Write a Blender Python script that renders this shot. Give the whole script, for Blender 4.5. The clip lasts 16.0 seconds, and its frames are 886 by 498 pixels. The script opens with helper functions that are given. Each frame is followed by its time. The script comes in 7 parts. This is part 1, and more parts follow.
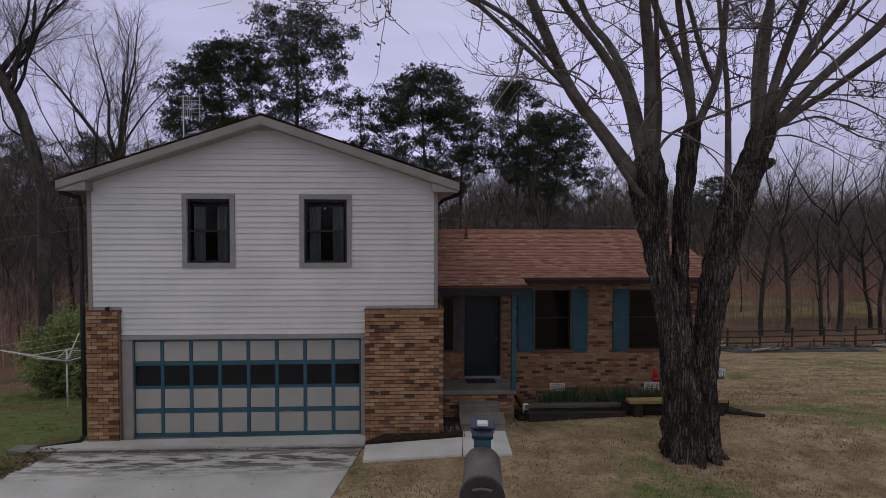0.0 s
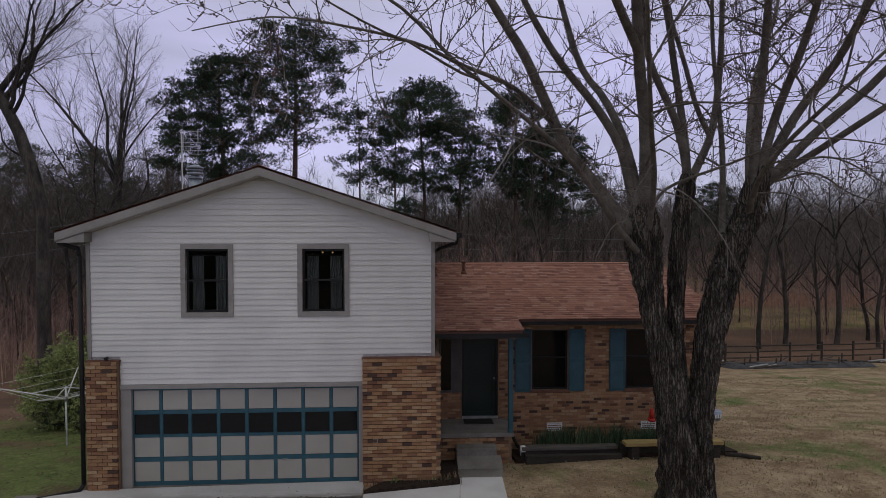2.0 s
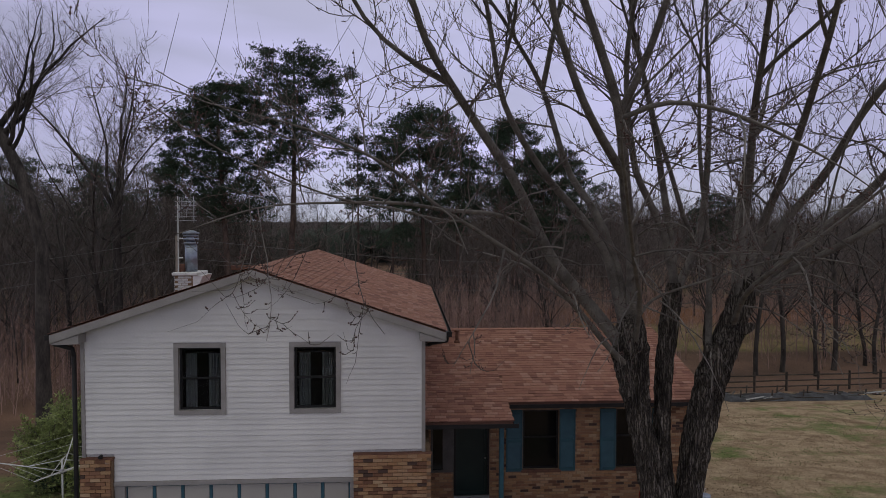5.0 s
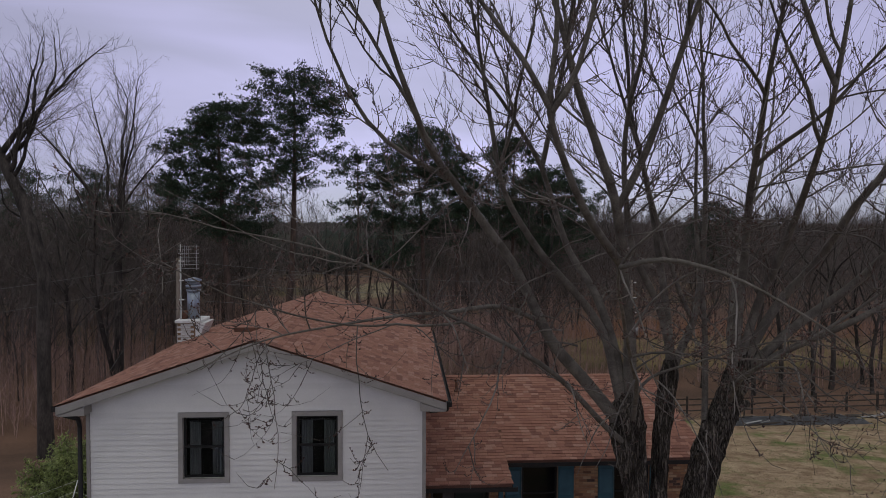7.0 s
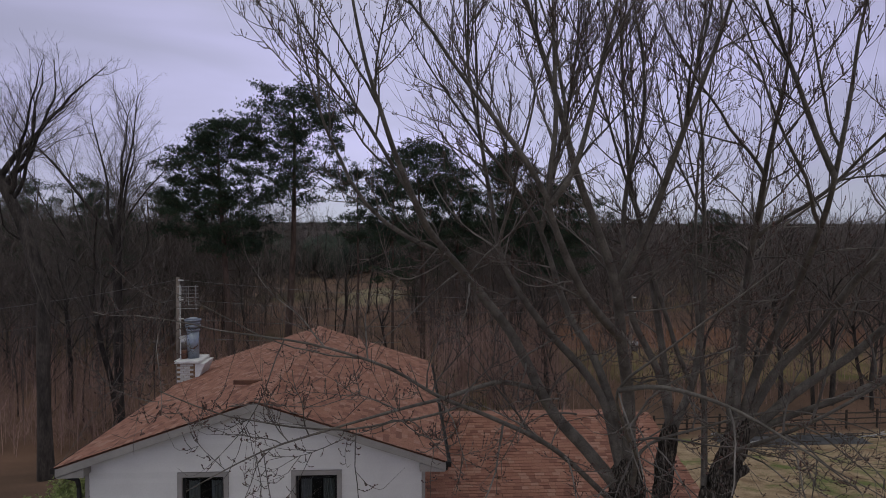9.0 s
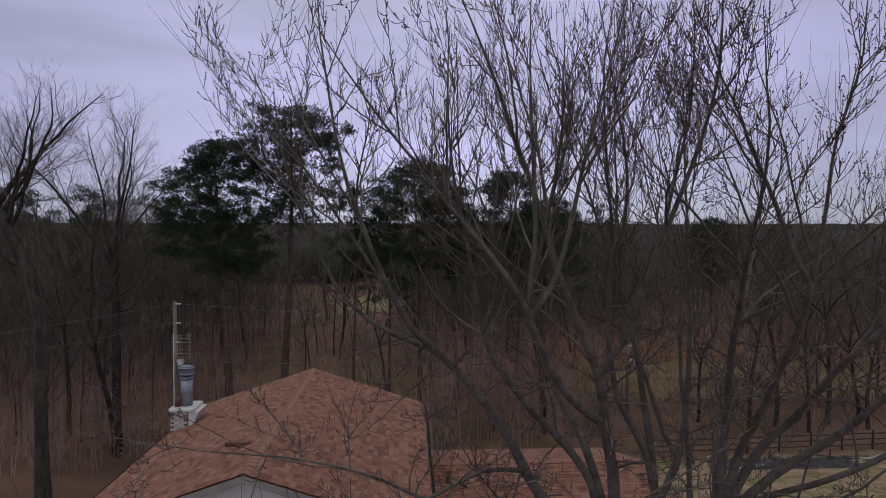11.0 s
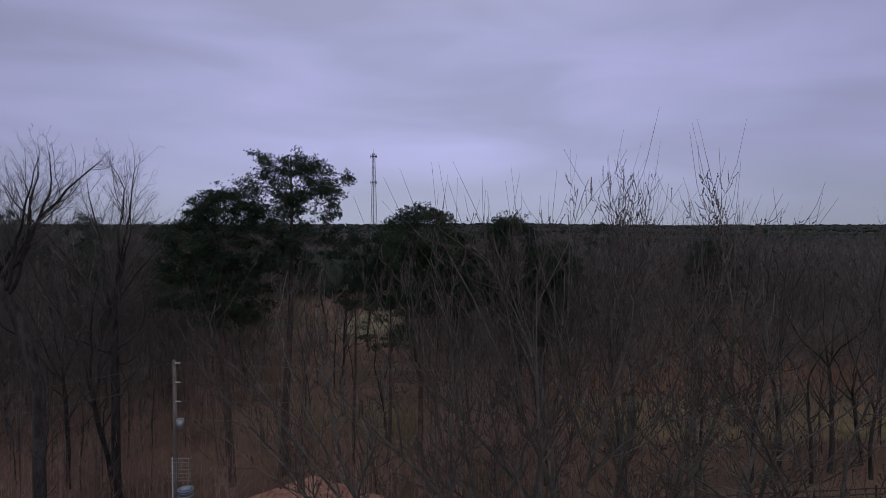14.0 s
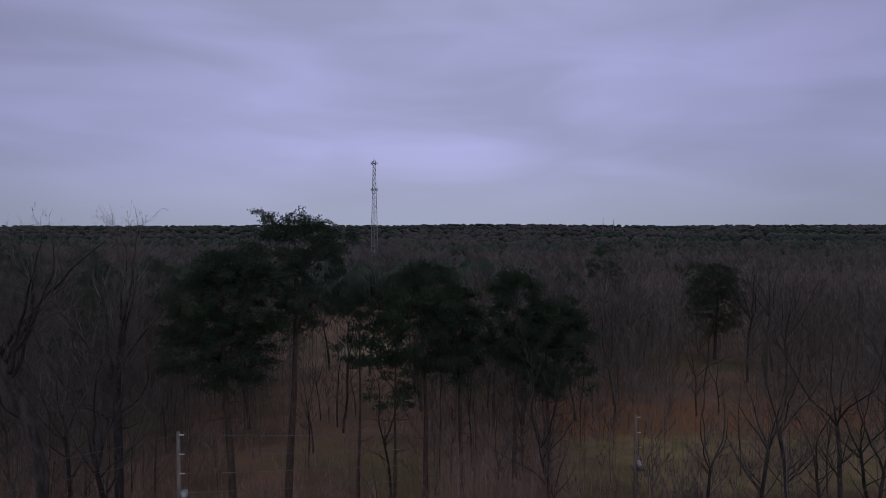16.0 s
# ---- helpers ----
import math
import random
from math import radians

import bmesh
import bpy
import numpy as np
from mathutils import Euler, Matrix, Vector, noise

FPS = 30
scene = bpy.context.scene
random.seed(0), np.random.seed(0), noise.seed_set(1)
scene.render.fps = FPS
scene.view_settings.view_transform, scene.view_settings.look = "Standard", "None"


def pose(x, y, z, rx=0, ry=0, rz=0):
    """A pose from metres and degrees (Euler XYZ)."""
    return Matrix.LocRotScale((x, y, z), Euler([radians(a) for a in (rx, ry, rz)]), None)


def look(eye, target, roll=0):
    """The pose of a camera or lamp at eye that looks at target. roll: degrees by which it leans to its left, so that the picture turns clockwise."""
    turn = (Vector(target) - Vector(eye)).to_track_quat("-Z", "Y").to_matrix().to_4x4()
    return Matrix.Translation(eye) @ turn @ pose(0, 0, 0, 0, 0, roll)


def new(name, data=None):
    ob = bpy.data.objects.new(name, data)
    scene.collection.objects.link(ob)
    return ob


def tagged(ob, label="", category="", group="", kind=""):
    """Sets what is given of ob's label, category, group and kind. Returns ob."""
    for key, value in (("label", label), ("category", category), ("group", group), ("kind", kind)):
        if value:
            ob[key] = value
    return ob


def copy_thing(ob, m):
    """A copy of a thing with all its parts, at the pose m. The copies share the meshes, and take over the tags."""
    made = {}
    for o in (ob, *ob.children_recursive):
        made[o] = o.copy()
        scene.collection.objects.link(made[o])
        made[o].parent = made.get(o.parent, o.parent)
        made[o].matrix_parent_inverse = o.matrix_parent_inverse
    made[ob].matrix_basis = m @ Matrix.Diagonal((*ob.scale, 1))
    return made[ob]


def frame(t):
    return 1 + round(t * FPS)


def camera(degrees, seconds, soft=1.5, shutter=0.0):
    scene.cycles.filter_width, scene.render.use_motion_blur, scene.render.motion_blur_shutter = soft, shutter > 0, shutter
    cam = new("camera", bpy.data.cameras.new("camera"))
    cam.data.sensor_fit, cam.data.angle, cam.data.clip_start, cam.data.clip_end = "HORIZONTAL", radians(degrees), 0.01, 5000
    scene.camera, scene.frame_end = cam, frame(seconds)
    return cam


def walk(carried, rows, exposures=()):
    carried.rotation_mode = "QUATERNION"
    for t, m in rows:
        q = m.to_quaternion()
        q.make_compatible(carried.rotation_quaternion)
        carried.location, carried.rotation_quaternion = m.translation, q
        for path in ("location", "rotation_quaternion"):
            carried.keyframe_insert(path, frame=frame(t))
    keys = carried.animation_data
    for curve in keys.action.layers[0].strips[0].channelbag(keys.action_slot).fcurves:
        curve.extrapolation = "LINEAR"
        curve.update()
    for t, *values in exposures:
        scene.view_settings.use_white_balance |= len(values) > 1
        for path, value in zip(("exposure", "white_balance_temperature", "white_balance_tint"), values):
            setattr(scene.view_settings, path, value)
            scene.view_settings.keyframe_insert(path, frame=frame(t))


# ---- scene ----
cam = camera(70.0, 16.0, soft=0.75)
PATH = [
    (0, (0.155, 0.094, 4.428), (0.265, 2.089, 4.357), 0.1),
    (0.5, (0.168, 0.073, 4.669), (0.278, 2.069, 4.597), 0.1),
    (1, (0.165, 0.074, 4.898), (0.276, 2.07, 4.829), 0.0),
    (1.5, (0.175, 0.049, 5.129), (0.287, 2.045, 5.062), 0.0),
    (2, (0.193, 0.044, 5.455), (0.306, 2.039, 5.387), 0.0),
    (2.5, (0.268, 0.038, 5.742), (0.38, 2.034, 5.676), 0.0),
    (3, (0.338, 0.049, 6.048), (0.45, 2.045, 5.982), 0.0),
    (3.5, (0.381, 0.03, 6.406), (0.494, 2.025, 6.341), 0.1),
    (4, (0.413, 0.01, 6.845), (0.525, 2.006, 6.776), 0.1),
    (4.2, (0.437, 0.006, 6.998), (0.547, 2.002, 6.928), 0.1),
    (6.5, (0.349, -0.183, 8.77), (0.461, 1.812, 8.698), 0.1),
    (7, (0.369, -0.198, 9.158), (0.482, 1.798, 9.087), 0.2),
    (7.5, (0.379, -0.189, 9.549), (0.492, 1.807, 9.476), 0.3),
    (8, (0.311, -0.193, 9.857), (0.427, 1.802, 9.785), 0.4),
    (8.5, (0.32, -0.129, 10.122), (0.435, 1.866, 10.05), 0.2),
    (9, (0.382, -0.151, 10.465), (0.495, 1.844, 10.393), 0.2),
    (9.2, (0.351, -0.186, 10.608), (0.467, 1.809, 10.539), 0.5),
    (11.5, (0.68, -0.23, 12.499), (0.792, 1.766, 12.427), 0.1),
    (12.5, (0.594, -0.101, 13.559), (0.706, 1.894, 13.488), 0.2),
    (13.5, (0.672, 0.011, 15.054), (0.784, 2.006, 14.983), 0.2),
    (14, (0.602, 0.134, 15.953), (0.714, 2.129, 15.882), 0.1),
    (14.5, (0.427, 0.358, 16.926), (0.539, 2.353, 16.854), 0.2),
    (15, (0.369, 0.414, 18.05), (0.481, 2.409, 17.978), 0.1),
    (15.5, (0.29, 0.554, 19.37), (0.402, 2.55, 19.298), 0.1),
    (16, (0.231, 0.687, 20.624), (0.343, 2.683, 20.553), -0.0),
]
walk(cam, [(t, look(eye, target, roll)) for t, eye, target, roll in PATH],
     exposures=[(0, 0.05, 6750, 5), (9, 0.0, 6700, 5), (12.5, -0.19, 6500, 7), (13.5, -0.34, 6300, 7.5), (14.5, -0.40, 6100, 8), (16, -0.50, 6050, 9)])

# ---------------------------------------------------------------- light
def build_world():
    w = bpy.data.worlds.new("overcast_sky")
    scene.world = w
    w.use_nodes = True
    nt = w.node_tree
    N, L = nt.nodes, nt.links
    for n in list(N):
        N.remove(n)
    out = N.new("ShaderNodeOutputWorld")
    bg = N.new("ShaderNodeBackground")
    tc = N.new("ShaderNodeTexCoord")
    sky = N.new("ShaderNodeTexSky")
    sky.sky_type = "NISHITA"
    sky.sun_disc = False
    sky.sun_elevation = radians(48)
    sky.sun_rotation = radians(200)
    dim = N.new("ShaderNodeMix"); dim.data_type = "RGBA"; dim.blend_type = "MULTIPLY"
    dim.inputs["Factor"].default_value = 1.0
    dim.inputs["B"].default_value = (0.08, 0.08, 0.08, 1)
    L.new(sky.outputs[0], dim.inputs["A"])
    mp = N.new("ShaderNodeMapping"); mp.inputs["Scale"].default_value = (1.3, 1.3, 6.0)
    L.new(tc.outputs["Generated"], mp.inputs["Vector"])
    nz = N.new("ShaderNodeTexNoise"); nz.inputs["Scale"].default_value = 2.2
    nz.inputs["Detail"].default_value = 3.5; nz.inputs["Roughness"].default_value = 0.42
    nz.inputs["Distortion"].default_value = 0.35
    L.new(mp.outputs[0], nz.inputs["Vector"])
    rp = N.new("ShaderNodeValToRGB")
    rp.color_ramp.elements[0].position = 0.32; rp.color_ramp.elements[0].color = CLOUD_DARK
    rp.color_ramp.elements[1].position = 0.68; rp.color_ramp.elements[1].color = CLOUD_LIGHT
    L.new(nz.outputs[0], rp.inputs[0])
    sep = N.new("ShaderNodeSeparateXYZ"); L.new(tc.outputs["Generated"], sep.inputs[0])
    up = N.new("ShaderNodeMapRange"); up.inputs[1].default_value = 0.0; up.inputs[2].default_value = 0.9
    up.inputs[3].default_value = HORIZON_GAIN; up.inputs[4].default_value = ZENITH_GAIN
    L.new(sep.outputs[2], up.inputs[0])
    high = N.new("ShaderNodeMapRange"); high.interpolation_type = "SMOOTHSTEP"
    high.inputs[1].default_value = 0.25; high.inputs[2].default_value = 0.65
    L.new(sep.outputs[2], high.inputs[0])
    grey = N.new("ShaderNodeMix"); grey.data_type = "RGBA"
    grey.inputs["B"].default_value = CLOUD_ZENITH
    L.new(high.outputs[0], grey.inputs["Factor"]); L.new(rp.outputs[0], grey.inputs["A"])
    low = N.new("ShaderNodeMapRange"); low.interpolation_type = "SMOOTHSTEP"
    low.inputs[1].default_value = -0.02; low.inputs[2].default_value = 0.13
    L.new(sep.outputs[2], low.inputs[0])
    pale = N.new("ShaderNodeMix"); pale.data_type = "RGBA"
    pale.inputs["A"].default_value = CLOUD_HORIZON
    L.new(low.outputs[0], pale.inputs["Factor"]); L.new(grey.outputs["Result"], pale.inputs["B"])
    square = N.new("ShaderNodeMath"); square.operation = "MULTIPLY"
    L.new(sep.outputs[0], square.inputs[0]); L.new(sep.outputs[0], square.inputs[1])
    wide = N.new("ShaderNodeMapRange"); wide.inputs[1].default_value = 0.0; wide.inputs[2].default_value = 0.30
    wide.inputs[3].default_value = 1.05; wide.inputs[4].default_value = 0.80
    L.new(square.outputs[0], wide.inputs[0])
    gain = N.new("ShaderNodeMath"); gain.operation = "MULTIPLY"
    L.new(up.outputs[0], gain.inputs[0]); L.new(wide.outputs[0], gain.inputs[1])
    mul = N.new("ShaderNodeVectorMath"); mul.operation = "SCALE"
    L.new(pale.outputs["Result"], mul.inputs[0]); L.new(gain.outputs[0], mul.inputs["Scale"])
    mx = N.new("ShaderNodeMix"); mx.data_type = "RGBA"
    mx.inputs["Factor"].default_value = 0.93
    L.new(dim.outputs["Result"], mx.inputs["A"]); L.new(mul.outputs[0], mx.inputs["B"])
    L.new(mx.outputs["Result"], bg.inputs[0])
    bg.inputs[1].default_value = 1.0
    L.new(bg.outputs[0], out.inputs[0])


CLOUD_DARK = (0.345, 0.34, 0.51, 1)
CLOUD_LIGHT = (0.455, 0.437, 0.705, 1)
CLOUD_HORIZON = (0.345, 0.36, 0.46, 1)
CLOUD_ZENITH = (0.46, 0.46, 0.47, 1)
HORIZON_GAIN, ZENITH_GAIN = 1.42, 1.12
build_world()
sun = new("sun", bpy.data.lights.new("sun", "SUN"))
sun.data.energy, sun.data.angle, sun.data.color = 0.25, radians(60), (1.0, 0.95, 0.88)
sun.matrix_world = look((-4, -5, 20), (0, 0, 0))


# ---------------------------------------------------------------- materials
def mat(name, a, b=None, rough=0.8, scale=6.0, fine=70.0, bump=0.15, metal=0.0, spec=0.3, rand=0.0, island=0.0, stretch=(1, 1, 1), grain=0.25, lo=0.35, hi=0.65, dist=0.02):
    m = bpy.data.materials.new(name)
    m.use_nodes = True
    nt = m.node_tree
    N, L = nt.nodes, nt.links
    p = N["Principled BSDF"]
    p.inputs["Roughness"].default_value = rough
    p.inputs["Metallic"].default_value = metal
    p.inputs["Specular IOR Level"].default_value = spec
    b = b or tuple(c * 0.8 for c in a)
    tc = N.new("ShaderNodeTexCoord")
    mp = N.new("ShaderNodeMapping"); mp.inputs["Scale"].default_value = stretch
    L.new(tc.outputs["Object"], mp.inputs["Vector"])
    n1 = N.new("ShaderNodeTexNoise"); n1.inputs["Scale"].default_value = scale; n1.inputs["Detail"].default_value = 5
    n2 = N.new("ShaderNodeTexNoise"); n2.inputs["Scale"].default_value = fine; n2.inputs["Detail"].default_value = 3
    L.new(mp.outputs[0], n1.inputs["Vector"]); L.new(mp.outputs[0], n2.inputs["Vector"])
    rp = N.new("ShaderNodeValToRGB")
    rp.color_ramp.elements[0].position = lo; rp.color_ramp.elements[0].color = (*b, 1)
    rp.color_ramp.elements[1].position = hi; rp.color_ramp.elements[1].color = (*a, 1)
    L.new(n1.outputs[0], rp.inputs[0])
    hs = N.new("ShaderNodeHueSaturation")
    L.new(rp.outputs[0], hs.inputs["Color"])
    mr = N.new("ShaderNodeMapRange")
    mr.inputs[1].default_value = 0.25; mr.inputs[2].default_value = 0.75
    mr.inputs[3].default_value = 1 - grain; mr.inputs[4].default_value = 1 + grain
    L.new(n2.outputs[0], mr.inputs[0])
    val = mr.outputs[0]
    for amount, node, socket in ((rand, "ShaderNodeObjectInfo", "Random"), (island, "ShaderNodeNewGeometry", "Random Per Island")):
        if amount:
            oi = N.new(node)
            m2 = N.new("ShaderNodeMapRange"); m2.inputs[3].default_value = 1 - amount; m2.inputs[4].default_value = 1 + amount
            L.new(oi.outputs[socket], m2.inputs[0])
            mm = N.new("ShaderNodeMath"); mm.operation = "MULTIPLY"
            L.new(val, mm.inputs[0]); L.new(m2.outputs[0], mm.inputs[1])
            val = mm.outputs[0]
    L.new(val, hs.inputs["Value"])
    L.new(hs.outputs[0], p.inputs["Base Color"])
    if bump:
        bp = N.new("ShaderNodeBump"); bp.inputs["Strength"].default_value = bump; bp.inputs["Distance"].default_value = dist
        L.new(n2.outputs[0], bp.inputs["Height"]); L.new(bp.outputs[0], p.inputs["Normal"])
    return m


def pick_mat(name, colours, source, rough=0.9, fine=60.0, bump=0.3, grain=0.25):
    """Each piece takes one of several colours at random."""
    m = mat(name, (0.5, 0.5, 0.5), rough=rough, fine=fine, bump=bump, grain=grain)
    N, L = m.node_tree.nodes, m.node_tree.links
    rp = N.new("ShaderNodeValToRGB"); rp.color_ramp.interpolation = "CONSTANT"
    els = rp.color_ramp.elements
    while len(els) < len(colours):
        els.new(0.5)
    for i, c in enumerate(colours):
        els[i].position = i / len(colours); els[i].color = (*c, 1)
    if source == "object":
        o = N.new("ShaderNodeObjectInfo").outputs["Random"]
    else:
        o = N.new("ShaderNodeNewGeometry").outputs["Random Per Island"]
    L.new(o, rp.inputs[0])
    hs = [n for n in N if n.type == "HUE_SAT"][0]
    L.new(rp.outputs[0], hs.inputs["Color"])
    return m


BRICKS = [(0.31, 0.175, 0.095), (0.26, 0.14, 0.08), (0.35, 0.215, 0.125), (0.22, 0.115, 0.07), (0.33, 0.195, 0.105), (0.39, 0.265, 0.16), (0.30, 0.17, 0.092), (0.27, 0.15, 0.085), (0.34, 0.21, 0.115), (0.25, 0.13, 0.075), (0.30, 0.165, 0.085), (0.36, 0.23, 0.14), (0.075, 0.046, 0.036), (0.15, 0.075, 0.045)]
SHINGLES = [(0.285, 0.135, 0.098), (0.245, 0.114, 0.083), (0.305, 0.152, 0.112), (0.195, 0.090, 0.067), (0.29, 0.143, 0.104), (0.335, 0.185, 0.142), (0.26, 0.122, 0.088)]
M = dict(
    siding=mat("vinyl_siding", (0.66, 0.645, 0.615), (0.59, 0.578, 0.553), rough=0.55, scale=1.2, fine=30, bump=0.03, grain=0.04, rand=0.025),
    wall=mat("wall_core", (0.5, 0.48, 0.46), rough=0.9),
    trim=mat("taupe_trim", (0.30, 0.28, 0.265), (0.25, 0.235, 0.22), rough=0.6, scale=3, bump=0.03, grain=0.08),
    fascia=mat("fascia_paint", (0.31, 0.29, 0.27), (0.25, 0.235, 0.22), rough=0.6, scale=2, bump=0.04, grain=0.1),
    soffit=mat("soffit_paint", (0.36, 0.34, 0.315), (0.30, 0.28, 0.26), rough=0.7, bump=0.03, grain=0.06),
    gutter=mat("black_gutter", (0.016, 0.016, 0.017), (0.026, 0.023, 0.022), rough=0.55, spec=0.2, bump=0.02),
    brick=pick_mat("brick", BRICKS, "object"),
    brick_rest=pick_mat("brick_joined", BRICKS, "island"),
    mortar=mat("mortar", (0.27, 0.18, 0.115), (0.19, 0.125, 0.08), rough=0.95, scale=3, bump=0.4),
    shingle=pick_mat("shingle", SHINGLES, "island", fine=90, bump=0.5, grain=0.3),
    roofdeck=mat("roof_deck", (0.16, 0.08, 0.055), rough=0.95),
    panel=mat("garage_panel", (0.385, 0.365, 0.325), (0.355, 0.335, 0.30), rough=0.6, scale=1.5, bump=0.03, grain=0.05, rand=0.03),
    teal=mat("teal_paint", (0.038, 0.108, 0.14), (0.026, 0.082, 0.108), rough=0.5, scale=4, bump=0.04, grain=0.15),
    blue=mat("blue_shutter_paint", (0.033, 0.090, 0.112), (0.023, 0.068, 0.088), rough=0.5, scale=4, bump=0.04, grain=0.12),
    door=mat("dark_door_paint", (0.013, 0.026, 0.024), (0.010, 0.020, 0.019), rough=0.35, scale=2, bump=0.02, grain=0.1),
    black=mat("black_frame", (0.012, 0.012, 0.013), rough=0.4, bump=0.02),
    # Near-black colour stands in for the shade of unlit rooms; also colours the doormat.
    dark=mat("room_shade_and_mat", (0.03, 0.028, 0.027), rough=0.9),
    curtain=mat("grey_curtain", (0.24, 0.255, 0.26), (0.17, 0.18, 0.185), rough=0.9, scale=5, stretch=(4, 4, 0.3)),
    # Darker version of the trim: shade of the porch recess is in the colour.
    shaded_trim=mat("trim_with_porch_shade", (0.10, 0.092, 0.085), (0.07, 0.065, 0.06), rough=0.7, scale=3, bump=0.03),
    tie_grey=mat("grey_timber", (0.115, 0.105, 0.095), (0.065, 0.058, 0.052), rough=0.95, scale=4, fine=30, bump=0.5, stretch=(0.3, 1, 1)),
    concrete=mat("worn_concrete", (0.54, 0.53, 0.535), (0.45, 0.44, 0.44), rough=0.9, scale=0.9, fine=45, bump=0.25, grain=0.12),
    concrete_new=mat("pale_concrete", (0.66, 0.65, 0.655), (0.56, 0.55, 0.55), rough=0.9, scale=1.5, fine=50, bump=0.2, grain=0.1),
    concrete_old=mat("grey_concrete", (0.235, 0.22, 0.205), (0.165, 0.152, 0.138), rough=0.95, scale=2, fine=40, bump=0.3),
    mulch=mat("dark_mulch", (0.045, 0.028, 0.02), (0.02, 0.014, 0.011), rough=1.0, scale=12, fine=60, bump=1.0, grain=0.5),
    bark=mat("furrowed_bark", (0.085, 0.071, 0.059), (0.024, 0.02, 0.017), rough=0.95, scale=13, fine=38, bump=1.0, grain=0.5, stretch=(1, 1, 0.22), dist=0.06, lo=0.38, hi=0.62),
    limb=mat("grey_limb_bark", (0.165, 0.150, 0.132), (0.088, 0.079, 0.069), rough=0.9, scale=4, fine=40, bump=0.4, grain=0.3),
    twig=mat("twig_bark", (0.14, 0.12, 0.108), (0.07, 0.06, 0.054), rough=0.9, scale=3, bump=0.0, island=0.3),
    branch=mat("branch_bark", (0.18, 0.163, 0.148), (0.082, 0.074, 0.067), rough=0.9, scale=2, bump=0.0, island=0.3),
    bud=mat("red_brown_bud", (0.11, 0.062, 0.054), (0.06, 0.036, 0.032), rough=0.8, bump=0.0, island=0.3),
    wood_trunk=mat("wood_trunk", (0.070, 0.060, 0.053), (0.024, 0.021, 0.019), rough=0.95, scale=2.5, fine=14, bump=0.8, grain=0.35, rand=0.25, stretch=(1, 1, 0.3)),
    wood_twig=mat("wood_twig", (0.14, 0.125, 0.113), (0.07, 0.063, 0.057), rough=0.95, scale=0.7, bump=0.0, rand=0.3, island=0.25),
    brush=mat("reddish_brush", (0.37, 0.245, 0.21), (0.20, 0.132, 0.114), rough=0.95, scale=0.15, bump=0.0, island=0.3),
    needle=mat("pine_needles", (0.050, 0.078, 0.044), (0.022, 0.040, 0.025), rough=0.7, scale=0.6, bump=0.0, island=0.35),
    pine_bark=mat("pine_bark", (0.12, 0.085, 0.068), (0.06, 0.042, 0.034), rough=0.95, scale=4, fine=20, bump=0.8, grain=0.35, stretch=(1, 1, 0.3)),
    leaf=mat("yellow_green_leaf", (0.36, 0.41, 0.16), (0.19, 0.235, 0.085), rough=0.6, scale=2, bump=0.0, island=0.35),
    daffodil=mat("blue_green_blade", (0.075, 0.125, 0.062), (0.035, 0.065, 0.034), rough=0.55, scale=3, bump=0.0, island=0.35),
    blade=mat("green_blade", (0.13, 0.18, 0.06), (0.07, 0.10, 0.035), rough=0.6, scale=3, bump=0.0, island=0.3),
    dry=mat("dry_grass", (0.44, 0.345, 0.23), (0.22, 0.165, 0.105), rough=0.95, scale=0.5, bump=0.0, island=0.35),
    fallen=mat("fallen_leaf", (0.17, 0.11, 0.072), (0.085, 0.055, 0.038), rough=0.9, bump=0.0, island=0.5),
    whitebrick=mat("white_painted_brick", (0.62, 0.61, 0.60), (0.45, 0.44, 0.43), rough=0.8, scale=4, bump=0.3, rand=0.1),
    steel=mat("galvanised_steel", (0.30, 0.34, 0.40), (0.22, 0.25, 0.30), rough=0.4, metal=0.6, scale=5, bump=0.05),
    alu=mat("dull_aluminium", (0.42, 0.42, 0.42), (0.3, 0.3, 0.3), rough=0.45, metal=0.7, bump=0.03),
    white=mat("white_paint", (0.72, 0.72, 0.72), (0.6, 0.6, 0.6), rough=0.5, bump=0.03, grain=0.08),
    mailbox=mat("bronze_grey_enamel", (0.115, 0.10, 0.095), (0.085, 0.075, 0.07), rough=0.45, scale=5, bump=0.03, spec=0.5, grain=0.12),
    mailbox_dark=mat("dark_enamel", (0.035, 0.033, 0.036), rough=0.45, spec=0.5, bump=0.03),
    navy=mat("navy_plastic", (0.02, 0.03, 0.055), rough=0.4, bump=0.02),
    pole=mat("weathered_pole", (0.25, 0.21, 0.18), (0.15, 0.125, 0.105), rough=0.95, scale=3, fine=25, bump=0.5, stretch=(1, 1, 0.15)),
    wire=mat("cable", (0.18, 0.175, 0.17), rough=0.6, bump=0.0),
    tie=mat("dark_timber", (0.05, 0.042, 0.036), (0.03, 0.026, 0.023), rough=0.95, scale=4, fine=30, bump=0.5, stretch=(0.3, 1, 1)),
    lumber=mat("yellow_lumber", (0.38, 0.28, 0.115), (0.28, 0.21, 0.09), rough=0.8, scale=4, fine=30, bump=0.3, stretch=(0.2, 1, 1)),
    fence=mat("dark_fence_wood", (0.075, 0.062, 0.053), (0.042, 0.035, 0.03), rough=0.95, scale=3, bump=0.3),
    tarp=mat("grey_tarp", (0.17, 0.175, 0.19), (0.09, 0.09, 0.10), rough=0.6, scale=1.2, bump=0.4),
    red=mat("red_plastic", (0.45, 0.03, 0.02), rough=0.35, bump=0.0),
    rust=mat("rusty_clay", (0.17, 0.085, 0.055), (0.11, 0.055, 0.04), rough=0.9, bump=0.2),
